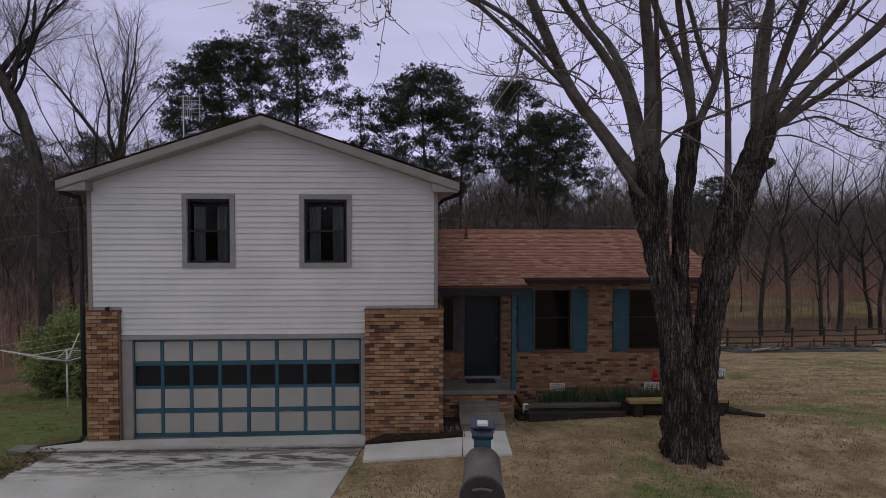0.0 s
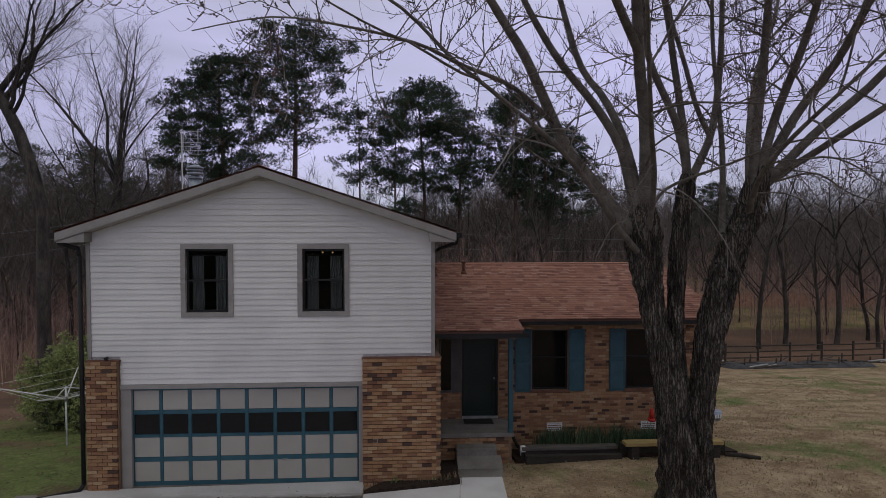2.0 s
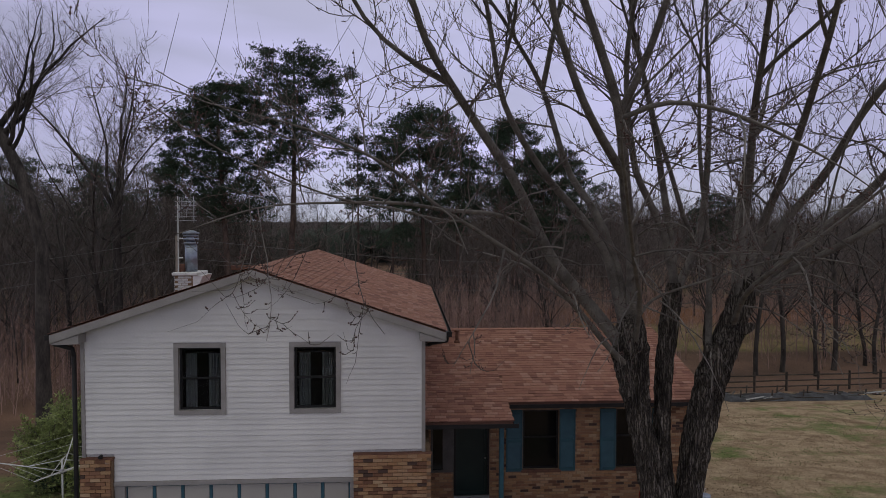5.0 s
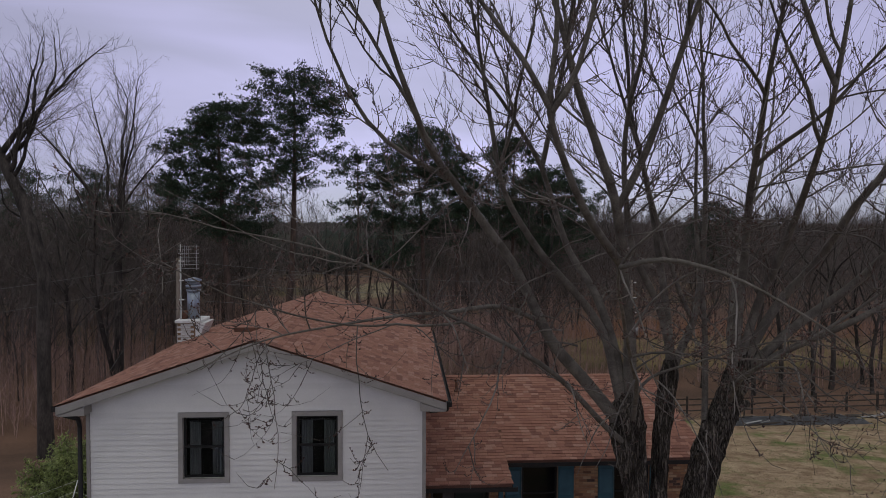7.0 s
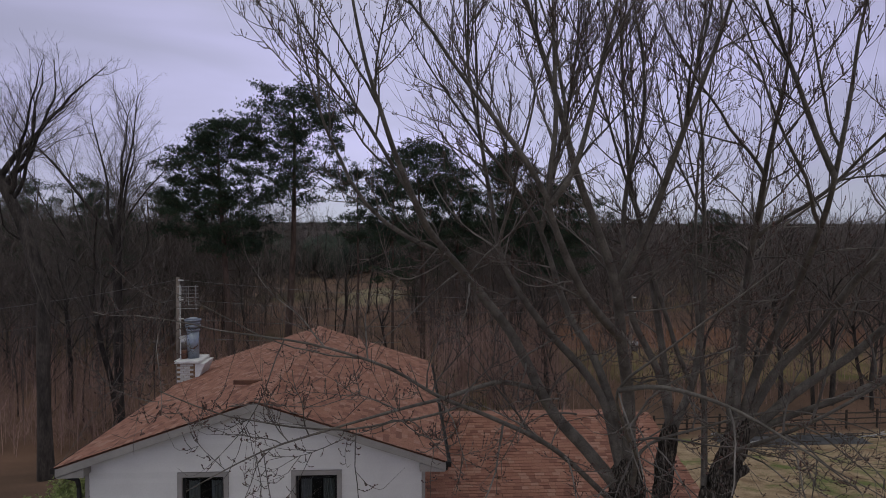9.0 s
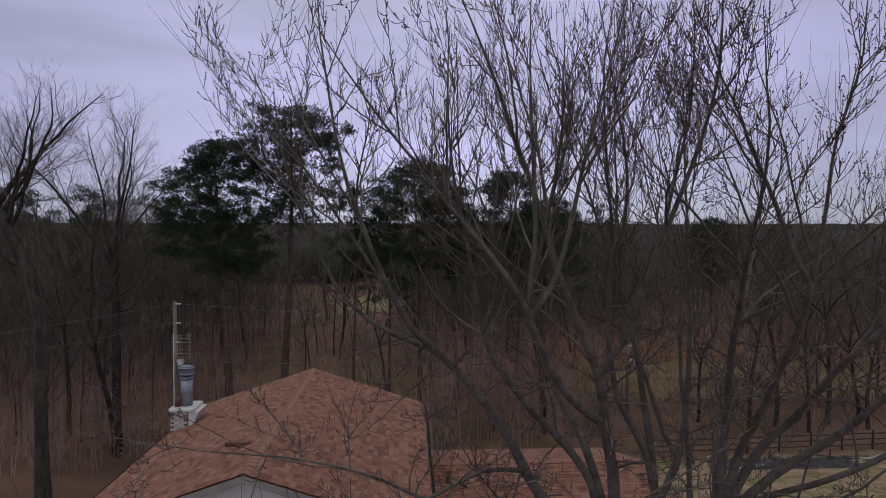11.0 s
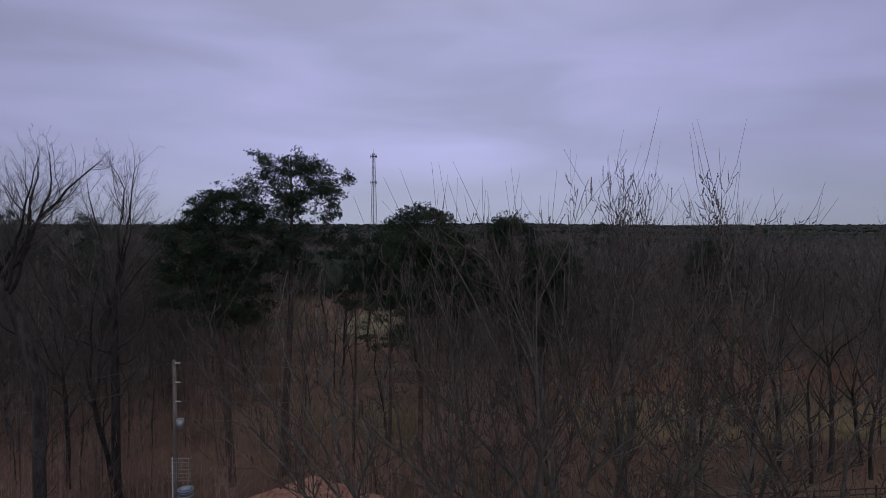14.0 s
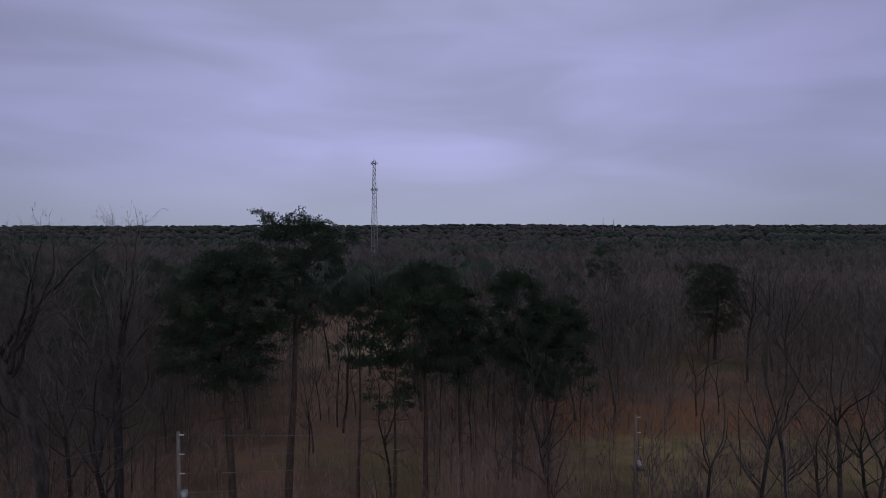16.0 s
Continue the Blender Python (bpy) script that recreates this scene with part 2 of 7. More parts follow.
    thicket=mat("thicket_twigs", (0.155, 0.130, 0.119), (0.055, 0.047, 0.043), rough=0.95, scale=0.11, bump=0.0, island=0.3),
    canopy=mat("distant_bare_canopy", (0.215, 0.182, 0.168), (0.055, 0.048, 0.045), rough=1.0, scale=0.06, fine=0.5, bump=0.0, island=0.3),
    canopy_far=mat("far_bare_canopy", (0.072, 0.066, 0.066), (0.048, 0.044, 0.045), rough=1.0, scale=0.004, fine=0.5, bump=0.0, island=0.15),
    canopy_green=mat("distant_pine_canopy", (0.032, 0.044, 0.032), (0.022, 0.032, 0.025), rough=1.0, scale=0.02, fine=0.5, bump=0.0, island=0.2),
    tower=mat("tower_steel", (0.32, 0.30, 0.30), rough=0.6, bump=0.0),
)


def glass_mat():
    m = bpy.data.materials.new("window_glass")
    m.use_nodes = True
    p = m.node_tree.nodes["Principled BSDF"]
    p.inputs["Base Color"].default_value = (0.9, 0.93, 0.95, 1)
    p.inputs["Roughness"].default_value = 0.03
    p.inputs["Transmission Weight"].default_value = 1.0
    p.inputs["IOR"].default_value = 1.15
    return m


def bark_mat():
    """Dark plated bark with deep crooked furrows."""
    m = mat("plated_bark", (0.185, 0.162, 0.140), (0.060, 0.051, 0.044), rough=0.95, scale=4, fine=45, bump=0.7, grain=0.5, stretch=(1, 1, 0.5))
    N, L = m.node_tree.nodes, m.node_tree.links
    p = N["Principled BSDF"]
    tc = N.new("ShaderNodeTexCoord")
    nz = N.new("ShaderNodeTexNoise"); nz.inputs["Scale"].default_value = 9.0; nz.inputs["Detail"].default_value = 3
    L.new(tc.outputs["Object"], nz.inputs["Vector"])
    ad = N.new("ShaderNodeVectorMath"); ad.operation = "MULTIPLY_ADD"; ad.inputs[1].default_value = (0.07, 0.07, 0.25)
    L.new(nz.outputs["Color"], ad.inputs[0]); L.new(tc.outputs["Object"], ad.inputs[2])
    mp = N.new("ShaderNodeMapping"); mp.inputs["Scale"].default_value = (1, 1, 0.085)
    L.new(ad.outputs[0], mp.inputs["Vector"])
    vo = N.new("ShaderNodeTexVoronoi"); vo.feature = "DISTANCE_TO_EDGE"; vo.inputs["Scale"].default_value = 20.0
    L.new(mp.outputs[0], vo.inputs["Vector"])
    rp = N.new("ShaderNodeValToRGB")
    rp.color_ramp.elements[0].position = 0.02; rp.color_ramp.elements[0].color = (0.26, 0.25, 0.24, 1)
    rp.color_ramp.elements[1].position = 0.24; rp.color_ramp.elements[1].color = (1, 1, 1, 1)
    L.new(vo.outputs[0], rp.inputs[0])
    mx = N.new("ShaderNodeMix"); mx.data_type = "RGBA"; mx.blend_type = "MULTIPLY"; mx.inputs["Factor"].default_value = 1.0
    hs = [n for n in N if n.type == "HUE_SAT"][0]
    L.new(hs.outputs[0], mx.inputs["A"]); L.new(rp.outputs[0], mx.inputs["B"])
    L.new(mx.outputs["Result"], p.inputs["Base Color"])
    b0 = [n for n in N if n.type == "BUMP"][0]
    b2 = N.new("ShaderNodeBump"); b2.inputs["Strength"].default_value = 1.0; b2.inputs["Distance"].default_value = 0.05
    L.new(rp.outputs[0], b2.inputs["Height"]); L.new(b0.outputs[0], b2.inputs["Normal"]); L.new(b2.outputs[0], p.inputs["Normal"])
    return m


def drive_mat():
    """Pale concrete with streaks of wet dirt gathered along its joint."""
    m = M["concrete"]
    N, L = m.node_tree.nodes, m.node_tree.links
    p = N["Principled BSDF"]
    tc = N.new("ShaderNodeTexCoord")

    def streaks(scale, stretch, lo, hi):
        mp = N.new("ShaderNodeMapping"); mp.inputs["Scale"].default_value = stretch
        L.new(tc.outputs["Object"], mp.inputs["Vector"])
        nz = N.new("ShaderNodeTexNoise"); nz.inputs["Scale"].default_value = scale; nz.inputs["Detail"].default_value = 6; nz.inputs["Roughness"].default_value = 0.68
        L.new(mp.outputs[0], nz.inputs["Vector"])
        r = N.new("ShaderNodeMapRange"); r.interpolation_type = "SMOOTHSTEP"; r.inputs[1].default_value = lo; r.inputs[2].default_value = hi
        L.new(nz.outputs[0], r.inputs[0])
        return r.outputs[0]

    def near(centre, reach):
        sp = N.new("ShaderNodeSeparateXYZ"); L.new(tc.outputs["Object"], sp.inputs[0])
        d = N.new("ShaderNodeMath"); d.operation = "SUBTRACT"; L.new(sp.outputs[1], d.inputs[0]); d.inputs[1].default_value = centre
        ab = N.new("ShaderNodeMath"); ab.operation = "ABSOLUTE"; L.new(d.outputs[0], ab.inputs[0])
        r = N.new("ShaderNodeMapRange"); r.interpolation_type = "SMOOTHSTEP"; r.inputs[1].default_value = 0.0; r.inputs[2].default_value = reach
        r.inputs[3].default_value = 1.0; r.inputs[4].default_value = 0.0
        L.new(ab.outputs[0], r.inputs[0])
        return r.outputs[0]

    def times(a, b, op="MULTIPLY"):
        x = N.new("ShaderNodeMath"); x.operation = op; L.new(a, x.inputs[0]); L.new(b, x.inputs[1])
        return x.outputs[0]

    f = times(times(streaks(1.6, (0.8, 3.6, 1), 0.45, 0.56), near(12.4, 1.15)), times(streaks(2.4, (0.7, 5, 1), 0.34, 0.50), near(12.93, 0.26)), "MAXIMUM")
    mx = N.new("ShaderNodeMix"); mx.data_type = "RGBA"; mx.inputs["B"].default_value = (0.085, 0.072, 0.062, 1)
    hs = [n for n in N if n.type == "HUE_SAT"][0]
    g = N.new("ShaderNodeMath"); g.operation = "MULTIPLY"; g.inputs[1].default_value = 0.95; L.new(f, g.inputs[0])
    L.new(g.outputs[0], mx.inputs["Factor"]); L.new(hs.outputs[0], mx.inputs["A"]); L.new(mx.outputs["Result"], p.inputs["Base Color"])


drive_mat()
M["bark"] = bark_mat()
M["glass"] = glass_mat()
M["darkglass"] = mat("tinted_glass", (0.006, 0.006, 0.007), rough=0.08, spec=0.3, bump=0.0, grain=0.02)


def lamp_mat():
    m = bpy.data.materials.new("warm_bulb")
    m.use_nodes = True
    p = m.node_tree.nodes["Principled BSDF"]
    p.inputs["Emission Color"].default_value = (1, 0.55, 0.25, 1)
    p.inputs["Emission Strength"].default_value = 0.3
    return m


M["bulb"] = lamp_mat()


def ground_mat():
    """Dry winter lawn with green patches round the house, leaf litter under the woods."""
    m = bpy.data.materials.new("winter_ground")
    m.use_nodes = True
    N, L = m.node_tree.nodes, m.node_tree.links
    p = N["Principled BSDF"]
    p.inputs["Roughness"].default_value = 1.0
    p.inputs["Specular IOR Level"].default_value = 0.1
    tc = N.new("ShaderNodeTexCoord")

    def noise_node(scale, detail=4, rough=0.55):
        n = N.new("ShaderNodeTexNoise")
        n.inputs["Scale"].default_value = scale; n.inputs["Detail"].default_value = detail; n.inputs["Roughness"].default_value = rough
        L.new(tc.outputs["Object"], n.inputs["Vector"])
        return n.outputs[0]

    def ramp(src, a, b, lo, hi):
        r = N.new("ShaderNodeValToRGB")
        r.color_ramp.elements[0].position = lo; r.color_ramp.elements[0].color = (*a, 1)
        r.color_ramp.elements[1].position = hi; r.color_ramp.elements[1].color = (*b, 1)
        L.new(src, r.inputs[0])
        return r.outputs[0]

    def mix(f, a, b, kind="MIX"):
        x = N.new("ShaderNodeMix"); x.data_type = "RGBA"; x.blend_type = kind
        for sock, v in (("Factor", f), ("A", a), ("B", b)):
            if isinstance(v, (float, int)):
                x.inputs[sock].default_value = v if sock == "Factor" else (v, v, v, 1)
            elif isinstance(v, tuple):
                x.inputs[sock].default_value = v
            else:
                L.new(v, x.inputs[sock])
        return x.outputs["Result"]

    tan = ramp(noise_node(1.3, 6, 0.65), (0.25, 0.175, 0.112), (0.48, 0.37, 0.25), 0.3, 0.68)
    green = ramp(noise_node(3.0), (0.092, 0.128, 0.042), (0.175, 0.215, 0.075), 0.3, 0.7)
    lawn = mix(ramp(noise_node(0.30, 5, 0.65), (0, 0, 0), (0.9, 0.9, 0.9), 0.53, 0.64), mix(ramp(noise_node(0.8, 6, 0.65), (0, 0, 0), (0.85, 0.85, 0.85), 0.48, 0.66), tan, (0.19, 0.125, 0.08, 1)), green)
    litter = ramp(noise_node(0.12, 6), (0.110, 0.074, 0.056), (0.215, 0.132, 0.095), 0.35, 0.68)
    field = ramp(noise_node(0.05, 4), (0.10, 0.088, 0.045), (0.19, 0.135, 0.078), 0.35, 0.65)
    woods = mix(ramp(noise_node(0.028, 4), (0, 0, 0), (1, 1, 1), 0.52, 0.60), litter, field)
    sep = N.new("ShaderNodeSeparateXYZ"); L.new(tc.outputs["Object"], sep.inputs[0])

    def step(src, lo, hi):
        r = N.new("ShaderNodeMapRange"); r.interpolation_type = "SMOOTHSTEP"
        r.inputs[1].default_value = lo; r.inputs[2].default_value = hi
        L.new(src, r.inputs[0])
        return r.outputs[0]

    wob = N.new("ShaderNodeMath"); wob.operation = "MULTIPLY_ADD"
    L.new(noise_node(0.25), wob.inputs[0]); wob.inputs[1].default_value = 7.0; L.new(sep.outputs[1], wob.inputs[2])
    back = step(wob.outputs[0], 44.5, 47.0)
    wobx = N.new("ShaderNodeMath"); wobx.operation = "MULTIPLY_ADD"
    L.new(noise_node(0.3), wobx.inputs[0]); wobx.inputs[1].default_value = 5.0; L.new(sep.outputs[0], wobx.inputs[2])
    left = step(wobx.outputs[0], -4.0, -2.5)      # 0 on the west side of the house
    deep = step(wob.outputs[0], 25.0, 27.5)
    side = mix(left, deep, 0.0)
    west_lawn = mix(ramp(noise_node(0.55, 6, 0.65), (0, 0, 0), (0.95, 0.95, 0.95), 0.32, 0.50), litter, green)
    yard = mix(left, west_lawn, lawn)
    c = mix(side, yard, litter)
    bank = ramp(noise_node(0.09, 4), (0, 0, 0), (1, 1, 1), 0.40, 0.52)
    dry_field = ramp(noise_node(0.4, 5), (0.15, 0.14, 0.06), (0.30, 0.22, 0.12), 0.35, 0.65)
    meadow = mix(step(wob.outputs[0], 59, 62), litter, mix(bank, field, dry_field))
    meadow = mix(step(wob.outputs[0], 74, 78), meadow, (0.21, 0.105, 0.06, 1))
    meadow = mix(step(wob.outputs[0], 88, 93), meadow, litter)
    east = N.new("ShaderNodeMath"); east.operation = "MULTIPLY"
    far = N.new("ShaderNodeMath"); far.operation = "SUBTRACT"; far.inputs[0].default_value = 1.0
    L.new(step(wob.outputs[0], 98, 116), far.inputs[1])
    L.new(step(wobx.outputs[0], 16, 22), east.inputs[0]); L.new(far.outputs[0], east.inputs[1])
    c = mix(back, c, mix(east.outputs[0], woods, meadow))
    centre = N.new("ShaderNodeVectorMath"); centre.operation = "SUBTRACT"; centre.inputs[1].default_value = (-7.0, 132.0, 0.0)
    L.new(tc.outputs["Object"], centre.inputs[0])
    oval = N.new("ShaderNodeVectorMath"); oval.operation = "MULTIPLY"; oval.inputs[1].default_value = (1 / 7.0, 1 / 16.0, 0.0)
    L.new(centre.outputs[0], oval.inputs[0])
    away = N.new("ShaderNodeVectorMath"); away.operation = "LENGTH"
    L.new(oval.outputs[0], away.inputs[0])
    c = mix(step(away.outputs["Value"], 0.75, 1.15), ramp(noise_node(0.3, 5), (0.16, 0.14, 0.085), (0.30, 0.255, 0.17), 0.35, 0.65), c)
    c = mix(step(sep.outputs[1], 240, 420), c, (0.058, 0.048, 0.044, 1))
    c = mix(0.9, c, ramp(noise_node(14.0, 5, 0.7), (0.62, 0.62, 0.62), (1.3, 1.3, 1.3), 0.3, 0.7), "MULTIPLY")
    L.new(c, p.inputs["Base Color"])
    bp = N.new("ShaderNodeBump"); bp.inputs["Strength"].default_value = 0.7; bp.inputs["Distance"].default_value = 0.05
    L.new(noise_node(22.0, 4, 0.7), bp.inputs["Height"]); L.new(bp.outputs[0], p.inputs["Normal"])
    return m


M["ground"] = ground_mat()


# ---------------------------------------------------------------- building blocks
def box(bm, x0, x1, y0, y1, z0, z1, bev=0.0):
    vs = [bm.verts.new((x, y, z)) for x in (x0, x1) for y in (y0, y1) for z in (z0, z1)]
    fs = [bm.faces.new([vs[i] for i in q]) for q in ((0, 1, 3, 2), (4, 6, 7, 5), (0, 4, 5, 1), (2, 3, 7, 6), (0, 2, 6, 4), (1, 5, 7, 3))]
    if bev:
        es = list({e for f in fs for e in f.edges})
        bmesh.ops.bevel(bm, geom=es, offset=bev, segments=1, affect="EDGES")
    return bm


def boxes(*rows, bev=0.0):
    bm = bmesh.new()
    for r in rows:
        box(bm, *r, bev=bev)
    return bm


def cyl(bm, p0, p1, r0, r1=None, n=12):
    p0, p1 = Vector(p0), Vector(p1)
    r1 = r0 if r1 is None else r1
    q = (p1 - p0).to_track_quat("Z", "Y")
    rings = []
    for p, r in ((p0, r0), (p1, r1)):
        rings.append([bm.verts.new(p + q @ Vector((r * math.cos(2 * math.pi * i / n), r * math.sin(2 * math.pi * i / n), 0))) for i in range(n)])
    for i in range(n):
        f = bm.faces.new((rings[0][i], rings[0][(i + 1) % n], rings[1][(i + 1) % n], rings[1][i]))
        f.smooth = n > 6
    bm.faces.new(rings[0][::-1]); bm.faces.new(rings[1])
    return bm


def link(name, me, material, parent=None, label=""):
    ob = new(name, me)
    if not me.materials:
        me.materials.append(material)
    if parent is not None:
        ob.parent = parent
        if parent.type == "EMPTY":
            ob.matrix_parent_inverse = Matrix.Translation(-parent.location)
    if label:
        ob["label"] = label
    return ob


def part(name, bm, material, parent=None, label=""):
    me = bpy.data.meshes.new(name)
    bmesh.ops.recalc_face_normals(bm, faces=bm.faces)
    bm.to_mesh(me); bm.free()
    return link(name, me, material, parent, label)


LOOSE = ("branch", "twig", "bud", "needles", "leaves", "bough", "stem", "leaf_blade", "louvres", "limb")


def from_lists(name, verts, faces, material, parent=None, label="", smooth=False):
    me = bpy.data.meshes.new(name)
    me.from_pydata(verts, [], faces)
    if smooth:
        me.polygons.foreach_set("use_smooth", [True] * len(me.polygons))
    ob = link(name, me, material, parent, label)
    if name in LOOSE:
        ob["kind"] = "stuff"
    return ob


def thing(name, x, y, z, label, category, group=""):
    ob = new(name)
    ob.location = (x, y, z)
    return tagged(ob, label, category, group)


def smooth01(a, b, v):
    t = min(1.0, max(0.0, (v - a) / (b - a)))
    return t * t * (3 - 2 * t)


def ground_z(x, y):
    """Street bank in front, level round the house, then a long fall into the wooded valley."""
    z = 2.05 * (1 - smooth01(2.8, 10.2, y)) - 0.13
    z += -0.138 * max(0.0, min(y, 42.0) - 14.2)
    z -= 1.3 * smooth01(-4, -22, x) * smooth01(18, 42, y)
    z += 0.10 * smooth01(3.0, 5.5, x) * (1 - smooth01(16, 26, y))
    if y > 46:
        k = smooth01(46, 140, y)
        z += k * 1.6 * noise.noise((x * 0.012, y * 0.012, 3.0))
        z += smooth01(150, 500, y) * 3.0 * noise.noise((x * 0.003, y * 0.003, 8.0))
        z += smooth01(500, 3200, y) * (22.0 + 8.0 * noise.noise((x * 0.0011, y * 0.0009, 5.0)))
    return z


def build_ground():
    xs = sorted({round(v, 2) for v in np.concatenate([np.linspace(-30, 45, 76), -30 - np.geomspace(3, 2800, 26), 45 + np.geomspace(3, 2800, 26)])})
    ys = sorted({round(v, 2) for v in np.concatenate([np.linspace(-10, 60, 88), -10 - np.geomspace(3, 400, 10), 60 + np.geomspace(2, 4300, 44)])})
    verts = [(x, y, ground_z(x, y) + (0.02 * noise.noise((x * 0.6, y * 0.6, 0)) if -30 < x < 45 and 5 < y < 60 else 0)) for y in ys for x in xs]
    w = len(xs)
    faces = [(j * w + i, j * w + i + 1, (j + 1) * w + i + 1, (j + 1) * w + i) for j in range(len(ys) - 1) for i in range(w - 1)]
    g = from_lists("ground", verts, faces, M["ground"], smooth=True)
    tagged(g, "dry tan winter lawn with green patches sloping into leaf-littered woods", "ground", kind="structure")


build_ground()

# ---------------------------------------------------------------- house: main block
HX0, HX1, HY0, HY1 = -6.50, 0.76, 13.72, 23.10      # walls of the two-storey block
RX, RZ, PITCH = -2.87, 6.71, 0.330                 # ridge and roof pitch
EX0, EX1, RY0, RY1 = -6.97, 1.22, 13.36, 23.42      # eaves and rakes


def roof_z(x):
    return RZ - PITCH * abs(x - RX)


house = thing("house", -2.8, 13.7, -0.15, "split-level house with white siding, tan brick and red-brown shingles", "house")
WINDOWS = ((-4.49, -3.60, 3.65, 5.00), (-2.05, -1.15, 3.65, 5.00))
GX0, GX1, GZ1 = -5.68, -0.86, 2.06                 # garage opening


def wall_quad(bm, pts, t):
    a = [bm.verts.new(p) for p in pts]
    b = [bm.verts.new(Vector(p) + Vector(t)) for p in pts]
    bm.faces.new(a); bm.faces.new(b[::-1])
    for i in range(len(a)):
        j = (i + 1) % len(a)
        bm.faces.new((a[i], b[i], b[j], a[j]))


def front_wall():
    bm = bmesh.new()
    xs = [HX0, GX0, WINDOWS[0][0], WINDOWS[0][1], WINDOWS[1][0], WINDOWS[1][1], GX1, HX1]
    for i in range(len(xs) - 1):
        a, b = xs[i], xs[i + 1]
        mid = (a + b) / 2
        lo = GZ1 if GX0 < mid < GX1 else -0.4
        spans = [(lo, None)]
        for w in WINDOWS:
            if w[0] < mid < w[1]:
                spans = [(lo, w[2]), (w[3], None)]
        for z0, z1 in spans:
            if z1 is not None:
                wall_quad(bm, ((a, HY0, z0), (b, HY0, z0), (b, HY0, z1), (a, HY0, z1)), (0, 0.15, 0))
            else:
                pts = [(a, HY0, z0), (b, HY0, z0), (b, HY0, roof_z(b) - 0.12)]
                if a < RX < b:
                    pts.append((RX, HY0, RZ - 0.12))
                pts.append((a, HY0, roof_z(a) - 0.12))
                wall_quad(bm, pts, (0, 0.15, 0))
    return part("wall", bm, M["wall"], house)


wall_f = front_wall()
bm = bmesh.new()
box(bm, HX0, HX0 + 0.15, HY0 + 0.15, HY1, -1.4, roof_z(HX0) - 0.14)
part("wall", bm, M["siding"], house, "white side wall")
bm = bmesh.new()
box(bm, HX1 - 0.15, HX1, HY0 + 0.15, HY1, -1.4, roof_z(HX1) - 0.14)
part("wall", bm, M["siding"], house, "white side wall")
bm = bmesh.new()
wall_quad(bm, ((HX0 + 0.15, HY1 - 0.15, -1.4), (HX1 - 0.15, HY1 - 0.15, -1.4), (HX1 - 0.15, HY1 - 0.15, roof_z(HX1 - 0.15) - 0.14), (RX, HY1 - 0.15, RZ - 0.14), (HX0 + 0.15, HY1 - 0.15, roof_z(HX0 + 0.15) - 0.14)), (0, 0.15, 0))
part("wall", bm, M["siding"], house, "white rear wall")
# Floor and partition coloured near-black so the rooms behind the windows read as unlit.
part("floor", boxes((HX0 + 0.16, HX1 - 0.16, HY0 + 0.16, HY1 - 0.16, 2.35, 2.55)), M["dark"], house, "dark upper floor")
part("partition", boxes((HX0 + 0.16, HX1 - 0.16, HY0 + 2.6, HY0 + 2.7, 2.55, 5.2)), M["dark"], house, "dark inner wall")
part("garage_floor", boxes((HX0 + 0.16, HX1 - 0.16, HY0 + 0.16, HY1 - 0.16, -0.3, -0.12)), M["concrete_old"], house)


def siding():
    """Lapped boards, cut round the windows and to the rake."""
    exp = 0.1195
    z = 2.13
    n = 0
    while z < RZ - 0.28:
        z1 = z + exp
        lim0 = HX0 + 0.02 if z > 2.66 else GX0 - 0.19
        lim1 = HX1 - 0.02 if z > 2.66 else GX1 + 0.09
        half = (RZ - 0.20 - z) / PITCH
        half1 = (RZ - 0.20 - z1) / PITCH
        spans = [(lim0, lim1, z, z1 + 0.012)]
        for w in WINDOWS:
            cut = []
            for a, b, q0, q1 in spans:
                if not (a < w[0] < b) or q1 < w[2] - 0.09 or q0 > w[3] + 0.09:
                    cut.append((a, b, q0, q1))
                    continue
                cut += [(a, w[0] - 0.09, q0, q1), (w[1] + 0.09, b, q0, q1)]
                if q0 < w[2] - 0.02:
                    cut.append((w[0] - 0.09, w[1] + 0.09, q0, min(q1, w[2] - 0.012)))
                if q1 > w[3] + 0.02:
                    cut.append((w[0] - 0.09, w[1] + 0.09, max(q0, w[3] + 0.012), q1))
            spans = cut
        for a, b, q0, q1 in spans:
            a0, b0 = max(a, RX - half), min(b, RX + half)
            a1, b1 = max(a, RX - half1), min(b, RX + half1)
            if b1 - a1 < 0.05:
                continue
            bm = bmesh.new()
            y = HY0
            lo, hi = (y - 0.030 + 0.022 * (q - z) / exp for q in (q0, q1))
            v = [bm.verts.new(c) for c in ((a0, lo, q0), (b0, lo, q0), (b1, hi, q1), (a1, hi, q1), (a0, y, q0), (b0, y, q0), (b1, y, q1), (a1, y, q1))]
            for f in ((0, 1, 2, 3), (4, 7, 6, 5), (0, 4, 5, 1), (1, 5, 6, 2), (2, 6, 7, 3), (3, 7, 4, 0)):
                bm.faces.new([v[k] for k in f])
            part("siding_board", bm, M["siding"], wall_f)
            n += 1
        z = z1


siding()
